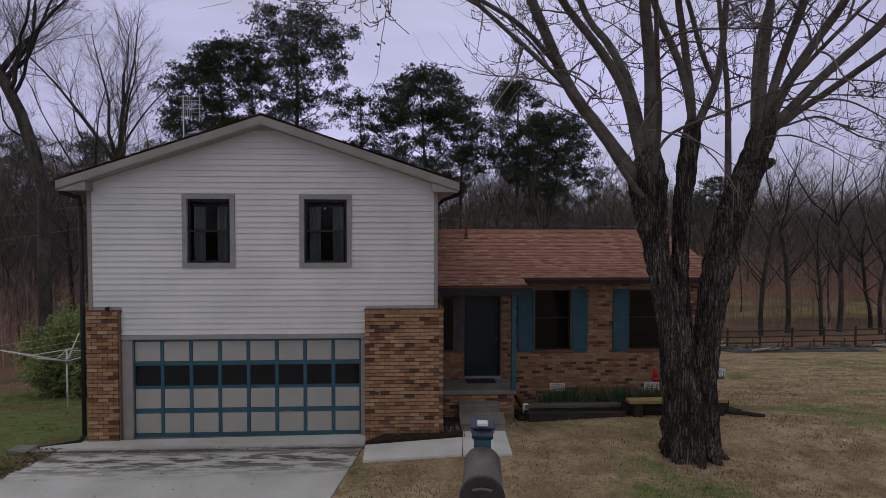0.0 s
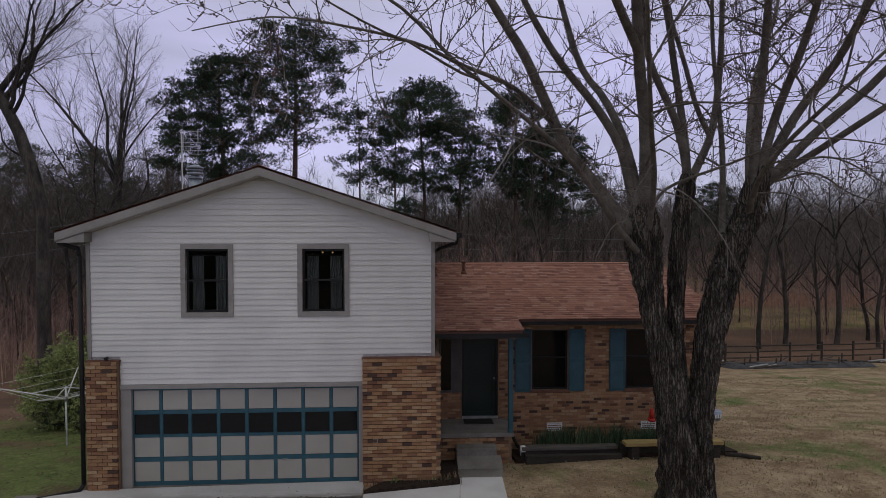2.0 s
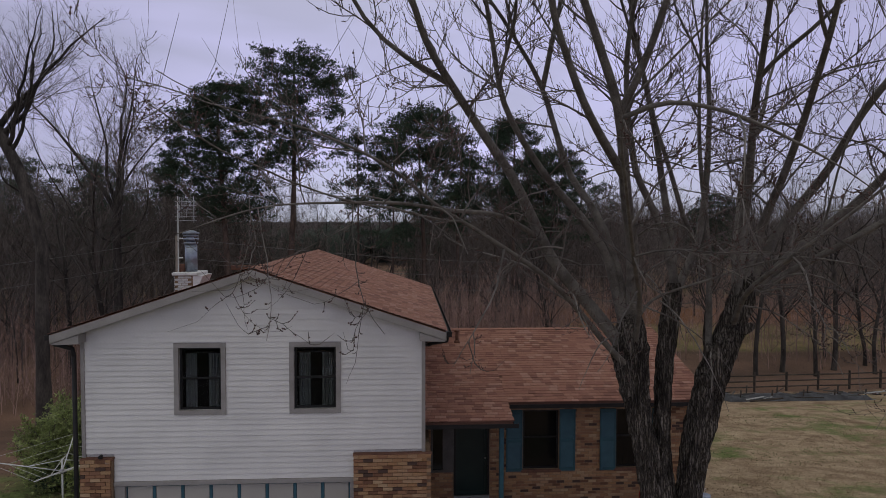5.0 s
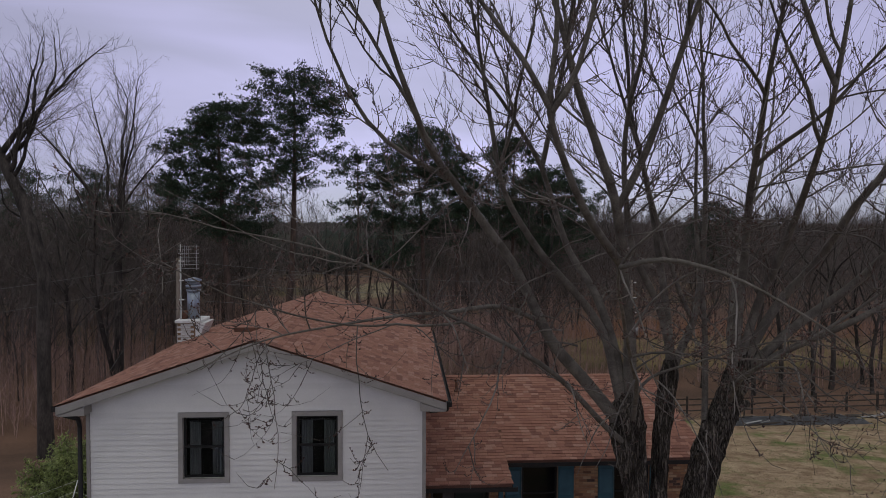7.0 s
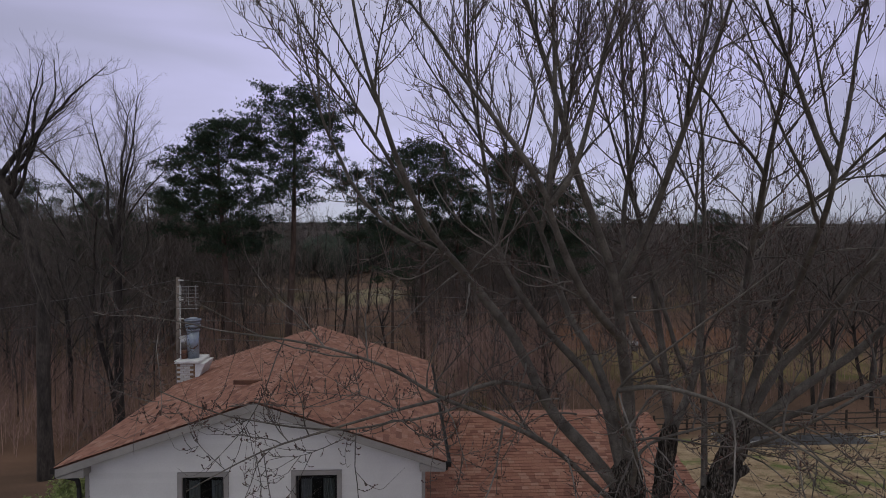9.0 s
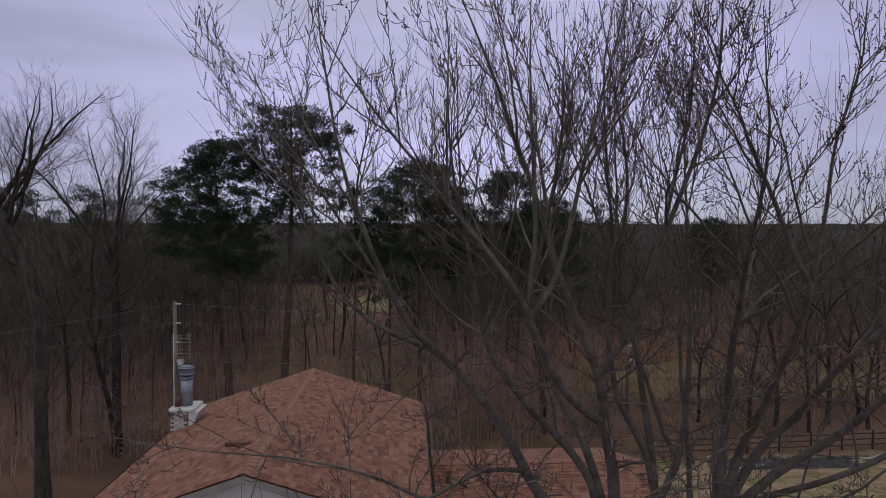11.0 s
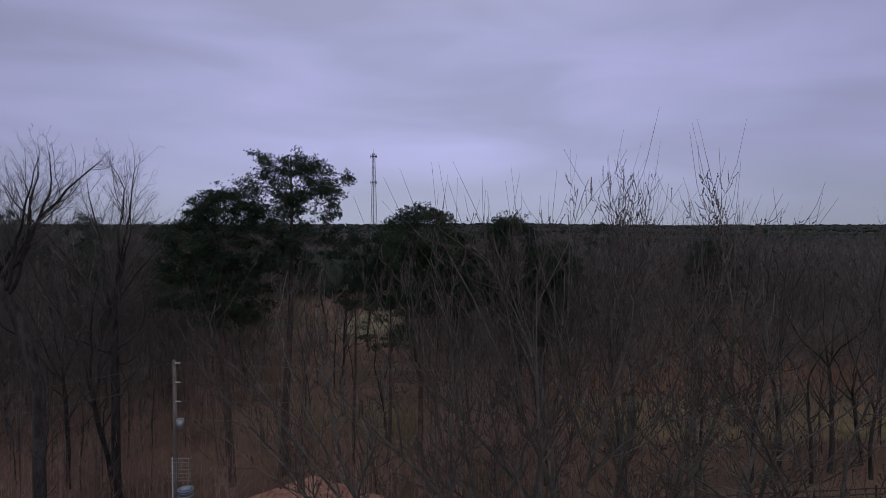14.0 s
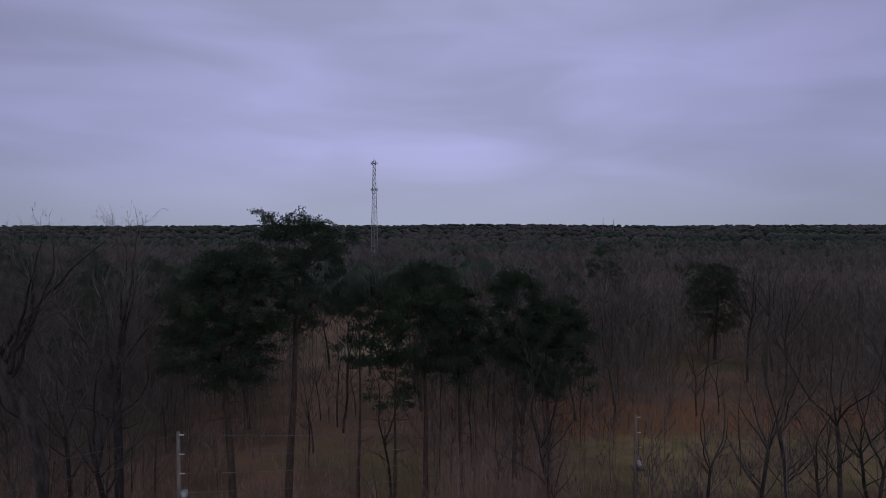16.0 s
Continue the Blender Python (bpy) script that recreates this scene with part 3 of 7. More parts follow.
# corner posts, header board over the garage, garage jambs
part("corner_trim", boxes((HX0 - 0.03, HX0 + 0.05, HY0 - 0.046, HY0 + 0.2, 2.66, roof_z(HX0) - 0.15), bev=0.006), M["trim"], house)
part("corner_trim", boxes((HX1 - 0.05, HX1 + 0.03, HY0 - 0.046, HY0 + 0.2, 2.66, roof_z(HX1) - 0.15), bev=0.006), M["trim"], house)
part("header_board", boxes((GX0 - 0.2, GX1 + 0.1, HY0 - 0.06, HY0 + 0.16, 2.03, 2.125), bev=0.008), M["trim"], house)
part("garage_jamb", boxes((GX0 - 0.19, GX0 + 0.02, HY0 - 0.02, HY0 + 0.066, -0.12, 2.03), bev=0.006), M["trim"], house)
part("garage_jamb", boxes((GX1, GX1 + 0.09, HY0 - 0.02, HY0 + 0.14, -0.12, 2.03), bev=0.006), M["trim"], house)


def garage_door():
    y = HY0 + 0.07
    d = part("garage_door", boxes((GX0, GX1, y + 0.022, y + 0.05, -0.10, 2.06)), M["teal"], house, "teal sectional garage door with beige panels")
    w = (GX1 - GX0) / 8
    rows = ((-0.005, 0.43), (0.525, 0.955), (1.015, 1.46), (1.54, 1.975))
    hb = 0.033
    for i in range(9):
        xa = GX0 + i * w
        part("stile", boxes((max(GX0, xa - hb), min(GX1, xa + hb), y, y + 0.022, -0.09, 2.05), bev=0.004), M["teal"], d)
    edges = [-0.09] + [v for r in rows for v in r] + [2.05]
    for k in range(5):
        for i in range(8):
            part("rail", boxes((GX0 + i * w + hb, GX0 + (i + 1) * w - hb, y + 0.002, y + 0.022, edges[2 * k], edges[2 * k + 1])), M["teal"], d)
    for r, (z0, z1) in enumerate(rows):
        for i in range(8):
            xa, xb = GX0 + i * w + hb, GX0 + (i + 1) * w - hb
            if r == 2:
                part("window_pane", boxes((xa + 0.012, xb - 0.012, y + 0.012, y + 0.020, z0 + 0.012, z1 - 0.012)), M["darkglass"], d, "black window pane")
            else:
                part("panel", boxes((xa + 0.006, xb - 0.006, y + 0.008, y + 0.021, z0 + 0.004, z1 - 0.004), bev=0.006), M["panel"], d, "beige panel")
    part("bottom_seal", boxes((GX0 + 0.02, GX1 - 0.02, y - 0.006, y + 0.03, -0.125, -0.09)), M["concrete_old"], d)
    part("lock_handle", boxes((-2.52, -2.40, y - 0.03, y - 0.002, 0.425, 0.445), bev=0.004), M["alu"], d, "small chrome handle")


garage_door()


def gable_window(x0, x1, z0, z1):
    w = part("window", boxes((x0 - 0.10, x1 + 0.10, HY0 - 0.055, HY0 - 0.002, z0 - 0.10, z0), (x0 - 0.10, x1 + 0.10, HY0 - 0.055, HY0 - 0.002, z1, z1 + 0.10), (x0 - 0.10, x0, HY0 - 0.055, HY0 - 0.002, z0, z1), (x1, x1 + 0.10, HY0 - 0.055, HY0 - 0.002, z0, z1)), M["trim"], house, "black double-hung window with taupe trim and grey curtains")
    y = HY0 + 0.03
    s = 0.045
    zm = (z0 + z1) / 2
    part("sash", boxes((x0, x1, y, y + 0.05, z0, z0 + s), (x0, x1, y, y + 0.05, z1 - s, z1), (x0, x0 + s, y, y + 0.05, z0 + s, z1 - s), (x1 - s, x1, y, y + 0.05, z0 + s, z1 - s), (x0 + s, x1 - s, y, y + 0.05, zm - 0.02, zm + 0.02)), M["black"], w)
    for a, b in ((z0 + s, zm - 0.02), (zm + 0.02, z1 - s)):
        p = part("pane", boxes((x0 + s, x1 - s, y + 0.02, y + 0.026, a, b)), M["glass"], w)
        p.visible_shadow = False
    width = x1 - x0
    for a, b in ((x0 + 0.08, x0 + 0.36 * width), (x0 + 0.64 * width, x1 - 0.08)):
        bm = bmesh.new()
        n = 18
        cols = []
        for i in range(n + 1):
            x = a + (b - a) * i / n
            yy = y + 0.14 + 0.025 * math.sin(i * 1.9) + 0.012 * math.sin(i * 0.7)
            cols.append((bm.verts.new((x, yy, z0 - 0.02)), bm.verts.new((x, yy, z1 - 0.16))))
        for c0, c1 in zip(cols, cols[1:]):
            bm.faces.new((c0[0], c1[0], c1[1], c0[1]))
        bmesh.ops.solidify(bm, geom=list(bm.faces), thickness=0.004)
        part("curtain", bm, M["curtain"], w, "grey curtain")
    part("curtain_rod", cyl(bmesh.new(), (x0 + 0.02, y + 0.14, z1 - 0.14), (x1 - 0.02, y + 0.14, z1 - 0.14), 0.012), M["black"], w)


gable_window(*WINDOWS[0])
gable_window(*WINDOWS[1])
lamp = thing("ceiling_lamp", -1.72, 15.4, 4.90, "ceiling lamp with two warm glowing bulbs", "lamp")
part("bracket", boxes((-1.90, -1.54, 15.37, 15.43, 4.88, 4.92)), M["black"], lamp)
for bx in (-1.84, -1.60):
    bm = bmesh.new()
    bmesh.ops.create_uvsphere(bm, u_segments=10, v_segments=8, radius=0.024, matrix=Matrix.Translation((bx, 15.4, 4.855)))
    part("bulb", bm, M["bulb"], lamp, "warm glowing bulb")
part("rod", cyl(bmesh.new(), (-1.72, 15.4, 4.92), (-1.72, 15.4, 5.9), 0.01), M["black"], lamp)


# ---------------------------------------------------------------- roofs
def roof_slope(name, corner, along, down, length, depth, parent, trim=None):
    """A deck with rows of overlapping shingle tabs. corner: upper end of the ridge; along, down: unit vectors."""
    along, down, corner = Vector(along), Vector(down), Vector(corner)
    up = along.cross(down)
    if up.z < 0:
        up = -up
    rng = random.Random(name + str(length))
    V, F = [], []

    def slab(a0, a1, d0, d1, h0, h1, base):
        k = len(V)
        for a, d, h in ((a0, d0, h0), (a1, d0, h0), (a1, d1, h1), (a0, d1, h1), (a0, d1, base), (a1, d1, base)):
            V.append(corner + along * a + down * d + up * h)
        F.extend([(k, k + 1, k + 2, k + 3), (k + 3, k + 2, k + 5, k + 4)])

    exp, tab = 0.143, 0.23
    rows = int(depth / exp) + 1
    for r in range(rows):
        d0, d1 = r * exp - 0.01, min(depth, (r + 1) * exp)
        a = -rng.random() * tab
        while a < length:
            w = tab * rng.choice((0.8, 1.0, 1.0, 1.2))
            a0, a1 = max(0, a), min(length, a + w - 0.006)
            if a1 - a0 > 0.02 and not (trim and trim((a0 + a1) / 2, (d0 + d1) / 2)):
                j = rng.uniform(-0.004, 0.006)
                slab(a0, a1, d0, min(depth, d1 + j), 0.022, 0.030 + rng.uniform(0, 0.006), 0.016)
            a += w
    ob = from_lists("shingles", V, F, M["shingle"], parent)
    ob["kind"] = "stuff"
    return ob


def main_roof():
    L = RY1 - RY0
    for sx, ex in ((-1, EX0), (1, EX1)):
        bm = bmesh.new()
        ez = roof_z(ex)
        pts = ((RX, RY0, RZ), (ex, RY0, ez), (ex, RY0, ez - 0.09), (RX, RY0, RZ - 0.09))
        wall_quad(bm, pts, (0, L, 0))
        deck = part("roof", bm, M["roofdeck"], house, "red-brown shingled roof slope")
        dn = Vector((ex - RX, 0, ez - RZ))
        roof_slope("main%d" % sx, (RX, RY0 - 0.03, RZ + 0.005), (0, 1, 0), dn.normalized(), L + 0.06, dn.length + 0.03, deck)
        # rake boards and soffits front and back
        for y0, y1 in ((RY0 - 0.025, RY0 - 0.002), (RY1 + 0.002, RY1 + 0.025)):
            bm = bmesh.new()
            wall_quad(bm, ((RX, y0, RZ - 0.015), (ex, y0, ez - 0.015), (ex, y0, ez - 0.175), (RX, y0, RZ - 0.175)), (0, y1 - y0, 0))
            part("rake_board", bm, M["fascia"], house, "taupe rake board")
        bm = bmesh.new()
        wall_quad(bm, ((RX, RY0, RZ - 0.19), (ex, RY0, ez - 0.19), (ex, RY0, ez - 0.17), (RX, RY0, RZ - 0.17)), (0, HY0 - RY0 - 0.002, 0))
        part("soffit", bm, M["soffit"], house)
        inner = HX0 - 0.002 if sx < 0 else HX1 + 0.002
        part("soffit", boxes((min(ex, inner), max(ex, inner), HY0, HY1, ez - 0.17, ez - 0.15)), M["soffit"], house)
        # boxed return at the gable's foot
        tip, foot = (ex + 0.014, HX0 + 0.10) if sx < 0 else (HX1 - 0.10, ex - 0.014)
        bm = bmesh.new()
        wall_quad(bm, ((tip, RY0 + 0.004, min(roof_z(tip), ez + 0.02) - 0.222), (foot, RY0 + 0.004, min(roof_z(foot), ez + 0.02) - 0.222), (foot, RY0 + 0.004, roof_z(foot) - 0.20), (tip, RY0 + 0.004, roof_z(tip) - 0.20)), (0, HY0 - RY0 - 0.045, 0))
        part("cornice_return", bm, M["fascia"], house)
        part("fascia", boxes((ex - 0.012, ex + 0.012, RY0, RY1, ez - 0.19, ez - 0.005)), M["fascia"], house)
        # gutter along the eave
        g0, g1 = (ex - 0.13, ex - 0.014) if sx < 0 else (ex + 0.014, ex + 0.13)
        bm = boxes((g0, g1, RY0 + 0.05, RY1, ez - 0.125, ez - 0.11), (g0, g0 + 0.008, RY0 + 0.05, RY1, ez - 0.11, ez - 0.02), (g1 - 0.008, g1, RY0 + 0.05, RY1, ez - 0.11, ez - 0.02), (g0, g1, RY0 + 0.04, RY0 + 0.05, ez - 0.125, ez - 0.02))
        part("gutter", bm, M["gutter"], house, "black gutter")
    # ridge caps
    for i in range(46):
        y = RY0 + i * (L / 46)
        bm = bmesh.new()
        for s in (-1, 1):
            wall_quad(bm, ((RX, y, RZ + 0.05), (RX + s * 0.14, y, RZ + 0.05 - 0.14 * PITCH), (RX + s * 0.14, y + L / 46 + 0.03, RZ + 0.038 - 0.14 * PITCH), (RX, y + L / 46 + 0.03, RZ + 0.038)), (0, 0, -0.012))
        part("ridge_cap", bm, M["shingle"], house)


main_roof()


def pipe_run(name, pts, r, material, parent, label="", square=False):
    bm = bmesh.new()
    n = 4 if square else 10
    for a, b in zip(pts, pts[1:]):
        cyl(bm, a, b, r, n=n)
    for p in pts[1:-1]:
        bmesh.ops.create_uvsphere(bm, u_segments=8, v_segments=6, radius=r * 1.02, matrix=Matrix.Translation(p))
    return part(name, bm, material, parent, label)


ez = roof_z(EX0)
pipe_run("downspout", [(EX0 - 0.06, 13.62, ez - 0.12), (EX0 - 0.05, 13.62, ez - 0.24), (HX0 - 0.16, 13.62, ez - 0.34), (HX0 - 0.125, 13.62, ez - 0.5), (HX0 - 0.115, 13.6, 0.05), (HX0 - 0.19, 13.56, -0.08), (HX0 - 0.95, 13.3, -0.13)], 0.045, M["gutter"], house, "black downspout")
pipe_run("downspout", [(EX1 + 0.05, 13.6, roof_z(EX1) - 0.12), (EX1 + 0.03, 13.6, roof_z(EX1) - 0.24), (HX1 + 0.16, 13.9, roof_z(EX1) - 0.36), (HX1 + 0.07, 14.3, roof_z(EX1) - 0.45), (HX1 + 0.06, 15.6, roof_z(EX1) - 0.5)], 0.04, M["gutter"], house, "black downspout")
bm = boxes((-3.02, -2.72, 17.1, 17.5, RZ - 0.02, RZ + 0.16), bev=0.02)
part("roof_vent", boxes((-3.9, -3.2, 15.6, 15.68, roof_z(-3.55) + 0.05, roof_z(-3.55) + 0.16), bev=0.01), M["rust"], house, "low brown roof vent")
bm.free()


# ---------------------------------------------------------------- chimney, flue and aerial
def chimney():
    c = part("chimney", boxes((-6.99, -6.42, 20.45, 21.35, -1.6, 6.02)), M["mortar"], house, "white painted brick chimney with a steel flue")
    me = bpy.data.meshes.new("chimney_brick")
    bm = boxes((-0.10, 0.10, -0.012, 0.012, -0.033, 0.033), bev=0.004)
    bm.to_mesh(me); bm.free()
    me.materials.append(M["whitebrick"])
    for k in range(22):
        z = 4.42 + k * 0.074
        for i in range(4):
            x = -6.89 + i * 0.211 - (0.105 if k % 2 else 0)
            if x < -6.48 and x > -6.95:
                b = link("brick", me, M["whitebrick"], c); b.location = (x, 20.446, z)
        for i in range(4):
            y = 20.56 + i * 0.211
            b = link("brick", me, M["whitebrick"], c); b.location = (-6.994, y, z); b.rotation_euler = (0, 0, radians(90))
    part("cap", boxes((-7.06, -6.25, 20.38, 21.42, 6.03, 6.13), bev=0.02), M["white"], c, "white mortar cap")
    bm = bmesh.new()
    wall_quad(bm, ((-6.415, 20.42, 5.3), (-6.415, 20.42, 6.03), (-6.1, 20.42, 6.03)), (0, 0.95, 0))
    part("flashing", bm, M["white"], c, "white painted cricket")
    bm = bmesh.new()
    cyl(bm, (-6.62, 20.9, 6.13), (-6.62, 20.9, 7.02), 0.19, n=24)
    part("flue", bm, M["steel"], c, "blue-grey steel flue")
    bm = bmesh.new()
    for z0, z1, r in ((7.02, 7.08, 0.22), (7.14, 7.22, 0.24), (7.26, 7.32, 0.23), (7.34, 7.40, 0.26)):
        cyl(bm, (-6.62, 20.9, z0), (-6.62, 20.9, z1), r, n=24)
    cyl(bm, (-6.62, 20.9, 7.08), (-6.62, 20.9, 7.36), 0.14, n=16)
    cyl(bm, (-6.62, 20.9, 7.40), (-6.62, 20.9, 7.46), 0.24, 0.08, n=24)
    part("flue_cap", bm, M["steel"], c, "dark slotted flue cap")
    bm = bmesh.new()
    cyl(bm, (-6.88, 20.8, 6.13), (-6.88, 20.8, 6.38), 0.13, 0.11, n=14)
    part("clay_pot", bm, M["rust"], c, "short rusty clay pot")


chimney()


def aerial():
    a = thing("tv_aerial", -6.92, 20.6, -1.0, "tall metal mast with a laddered television aerial", "aerial")
    part("mast", cyl(bmesh.new(), (-6.92, 20.6, -1.1), (-6.92, 20.6, 8.55), 0.022, n=8), M["alu"], a)
    part("boom", cyl(bmesh.new(), (-6.42, 20.6, 7.72), (-6.42, 20.6, 8.55), 0.012, n=6), M["alu"], a)
    for i in range(7):
        z = 7.78 + i * 0.12
        part("element", cyl(bmesh.new(), (-7.00, 20.6, z), (-6.34, 20.6, z), 0.008, n=5), M["alu"], a)
    for i in range(4):
        part("element", cyl(bmesh.new(), (-6.76, 20.3 + i * 0.2, 7.85), (-6.76, 20.3 + i * 0.2, 8.5), 0.007, n=5), M["alu"], a)


aerial()


# ---------------------------------------------------------------- brick piers
def brick_mesh(length, name="brick"):
    me = bpy.data.meshes.new(name)
    bm = boxes((0, length - 0.010, -0.05, 0.0, 0, 0.0695), bev=0.004)
    bm.to_mesh(me); bm.free()
    me.materials.append(M["brick"])
    return me


FULL, HALF = brick_mesh(0.213), brick_mesh(0.106)


def pier(x0, x1, z0, z1, y):
    p = part("brick_pier", boxes((x0 + 0.012, x1 - 0.012, y + 0.006, HY0 - 0.003, z0 - 0.3, z1)), M["mortar"], house, "tan and brown brick pier beside the garage door")
    rng = random.Random(7)
    course = 0.079
    k = 0
    z = z0
    while z < z1 - 0.05:
        x = x0
        if k % 2:
            b = link("brick", HALF, M["brick"], p); b.location = (x, y + rng.uniform(-0.002, 0.003), z)
            x += 0.106
        while x < x1 - 0.05:
            full = x + 0.213 <= x1 + 0.012
            b = link("brick", FULL if full else HALF, M["brick"], p)
            b.location = (x if full else min(x, x1 - 0.1), y + rng.uniform(-0.002, 0.003), z)
            x += 0.213
        z += course
        k += 1
    part("pier_cap", boxes((x0 - 0.015, x1 + 0.015, y - 0.025, HY0 - 0.003, z1 - 0.012, z1 + 0.045), bev=0.008), M["rust"], p, "brown stone cap")


PY = HY0 - 0.10
pier(-6.53, -5.87, -0.20, 2.62, PY)
pier(-0.77, 0.915, -0.20, 2.62, PY)
part("pier_side", boxes((0.80, 0.90, HY0 - 0.002, 16.2, -0.3, 2.66)), M["mortar"], house, "brick return wall")
cam_box = thing("security_camera", -6.1, PY - 0.03, 2.68, "small black security camera on the brick pier", "camera")
part("base", boxes((-6.13, -6.07, PY - 0.05, PY + 0.02, 2.664, 2.68)), M["black"], cam_box)
part("body", cyl(bmesh.new(), (-6.1, PY - 0.09, 2.71), (-6.1, PY + 0.01, 2.715), 0.032), M["black"], cam_box)
sensor = thing("wall_sensor", -5.98, PY - 0.02, 2.55, "small grey sensor box on the pier", "sensor")
part("housing", boxes((-6.02, -5.94, PY - 0.045, PY - 0.004, 2.52, 2.59), bev=0.008), M["trim"], sensor)
keypad = thing("garage_keypad", -0.49, PY - 0.02, 0.86, "small white keypad box on brick", "keypad")
part("case", boxes((-0.55, -0.43, PY - 0.04, PY - 0.004, 0.80, 0.92), bev=0.01), M["white"], keypad)
for i in range(2):
    for j in range(2):
        part("key", boxes((-0.525 + 0.05 * i, -0.495 + 0.05 * i, PY - 0.046, PY - 0.041, 0.82 + 0.045 * j, 0.85 + 0.045 * j)), M["trim"], keypad)

# ---------------------------------------------------------------- house: one-storey wing
WX0, WX1, WY0 = 0.91, 7.98, 16.20
WRY, WSLOPE = 20.15, 0.2655


def wing_z(y):
    return 4.29 - WSLOPE * abs(WRY - y)


def porch_z(y):
    """The flatter roof over the porch."""
    return wing_z(17.25) - 0.164 * (17.25 - y)


WWIN = ((3.42, 4.36, 1.24, 2.80), (5.90, 6.84, 1.24, 2.80))
DOOR = (1.60, 2.53, 0.56, 2.64)
SIDE = (1.06, 1.31, 1.26, 2.58)


def wing_walls():
    bm = bmesh.new()
    holes = sorted(WWIN + (DOOR, SIDE))
    xs = [WX0]
    for h in holes:
        xs += [h[0], h[1]]
    xs.append(WX1)
    top = 3.02
    for i in range(len(xs) - 1):
        a, b = xs[i], xs[i + 1]
        spans = [(-0.9, top)]
        for h in holes:
            if abs(h[0] - a) < 1e-6:
                spans = [(-0.9, h[2]), (h[3], top)]
        for z0, z1 in spans:
            box(bm, a, b, WY0 + 0.012, WY0 + 0.2, z0, z1)
    bmesh.ops.remove_doubles(bm, verts=bm.verts, dist=0.0005)
    w = part("wall", bm, M["mortar"], house, "brick wall of the one-storey wing")
    rng = random.Random(11)
    V, F = [], []

    def brick(x0, x1, z):
        d = rng.uniform(-0.003, 0.003)
        k = len(V)
        e = 0.004
        for x, y, zz in ((x0, WY0 + 0.013, z), (x1, WY0 + 0.013, z), (x1, WY0 + 0.013, z + 0.0645), (x0, WY0 + 0.013, z + 0.0645), (x0 + e, WY0 + d, z + e), (x1 - e, WY0 + d, z + e), (x1 - e, WY0 + d, z + 0.0605), (x0 + e, WY0 + d, z + 0.0605)):
            V.append((x, y, zz))
        F.extend([(k + 4, k + 5, k + 6, k + 7), (k, k + 1, k + 5, k + 4), (k + 1, k + 2, k + 6, k + 5), (k + 2, k + 3, k + 7, k + 6), (k + 3, k, k + 4, k + 7)])

    z, k = -0.2, 0
    while z < 2.98:
        x = WX0 - (0.106 if k % 2 else 0)
        while x < WX1:
            pieces = [(max(x, WX0), min(x + 0.203, WX1))]
            for h in holes:
                if z + 0.06 > h[2] - 0.02 and z < h[3] + 0.02:
                    nxt = []
                    for a, b in pieces:
                        if b <= h[0] - 0.03 or a >= h[1] + 0.03:
                            nxt.append((a, b))
                        else:
                            if a < h[0] - 0.06:
                                nxt.append((a, h[0] - 0.03))
                            if b > h[1] + 0.06:
                                nxt.append((h[1] + 0.03, b))
                    pieces = nxt
            for a, b in pieces:
                if b - a > 0.03:
                    brick(a, b, z)
            x += 0.213
        z += 0.0755
        k += 1
    ob = from_lists("brickwork", V, F, M["brick_rest"], w)
    ob["kind"] = "stuff"
    part("wall", boxes((WX1 - 0.2, WX1, WY0 + 0.2, 2 * WRY - WY0 - 0.2, -0.9, 3.02)), M["mortar"], house, "brick end wall")
    part("wall", boxes((WX0, WX1, 2 * WRY - WY0 - 0.2, 2 * WRY - WY0, -1.5, 3.02)), M["mortar"], house, "brick rear wall")
    bm = bmesh.new()
    wall_quad(bm, ((WX1 - 0.18, WY0, 3.02), (WX1 - 0.18, 2 * WRY - WY0, 3.02), (WX1 - 0.18, WRY, 4.15)), (0.15, 0, 0))
    part("gable_end", bm, M["siding"], house, "white gable end")
    # The wing's indoor shade is put into this wall's near-black colour.
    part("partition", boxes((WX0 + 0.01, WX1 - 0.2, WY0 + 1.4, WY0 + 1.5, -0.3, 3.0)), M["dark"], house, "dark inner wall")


wing_walls()


def wing_window(x0, x1, z0, z1):
    y = WY0 + 0.05
    s = 0.045
    w = part("window", boxes((x0, x1, y, y + 0.06, z0, z0 + s), (x0, x1, y, y + 0.06, z1 - s, z1), (x0, x0 + s, y, y + 0.06, z0 + s, z1 - s), (x1 - s, x1, y, y + 0.06, z0 + s, z1 - s)), M["black"], house, "dark screened window between blue shutters")
    zm = (z0 + z1) / 2 + 0.05
    part("meeting_rail", boxes((x0 + s, x1 - s, y + 0.005, y + 0.05, zm - 0.02, zm + 0.02)), M["black"], w)
    for a, b in ((z0 + s, zm - 0.02), (zm + 0.02, z1 - s)):
        part("pane", boxes((x0 + s, x1 - s, y + 0.03, y + 0.036, a, b)), M["darkglass"], w)
    part("brick_sill", boxes((x0 - 0.06, x1 + 0.06, WY0 - 0.04, WY0 + 0.05, z0 - 0.085, z0 - 0.004), bev=0.01), M["rust"], w, "brown brick sill")


for w_ in WWIN:
    wing_window(*w_)


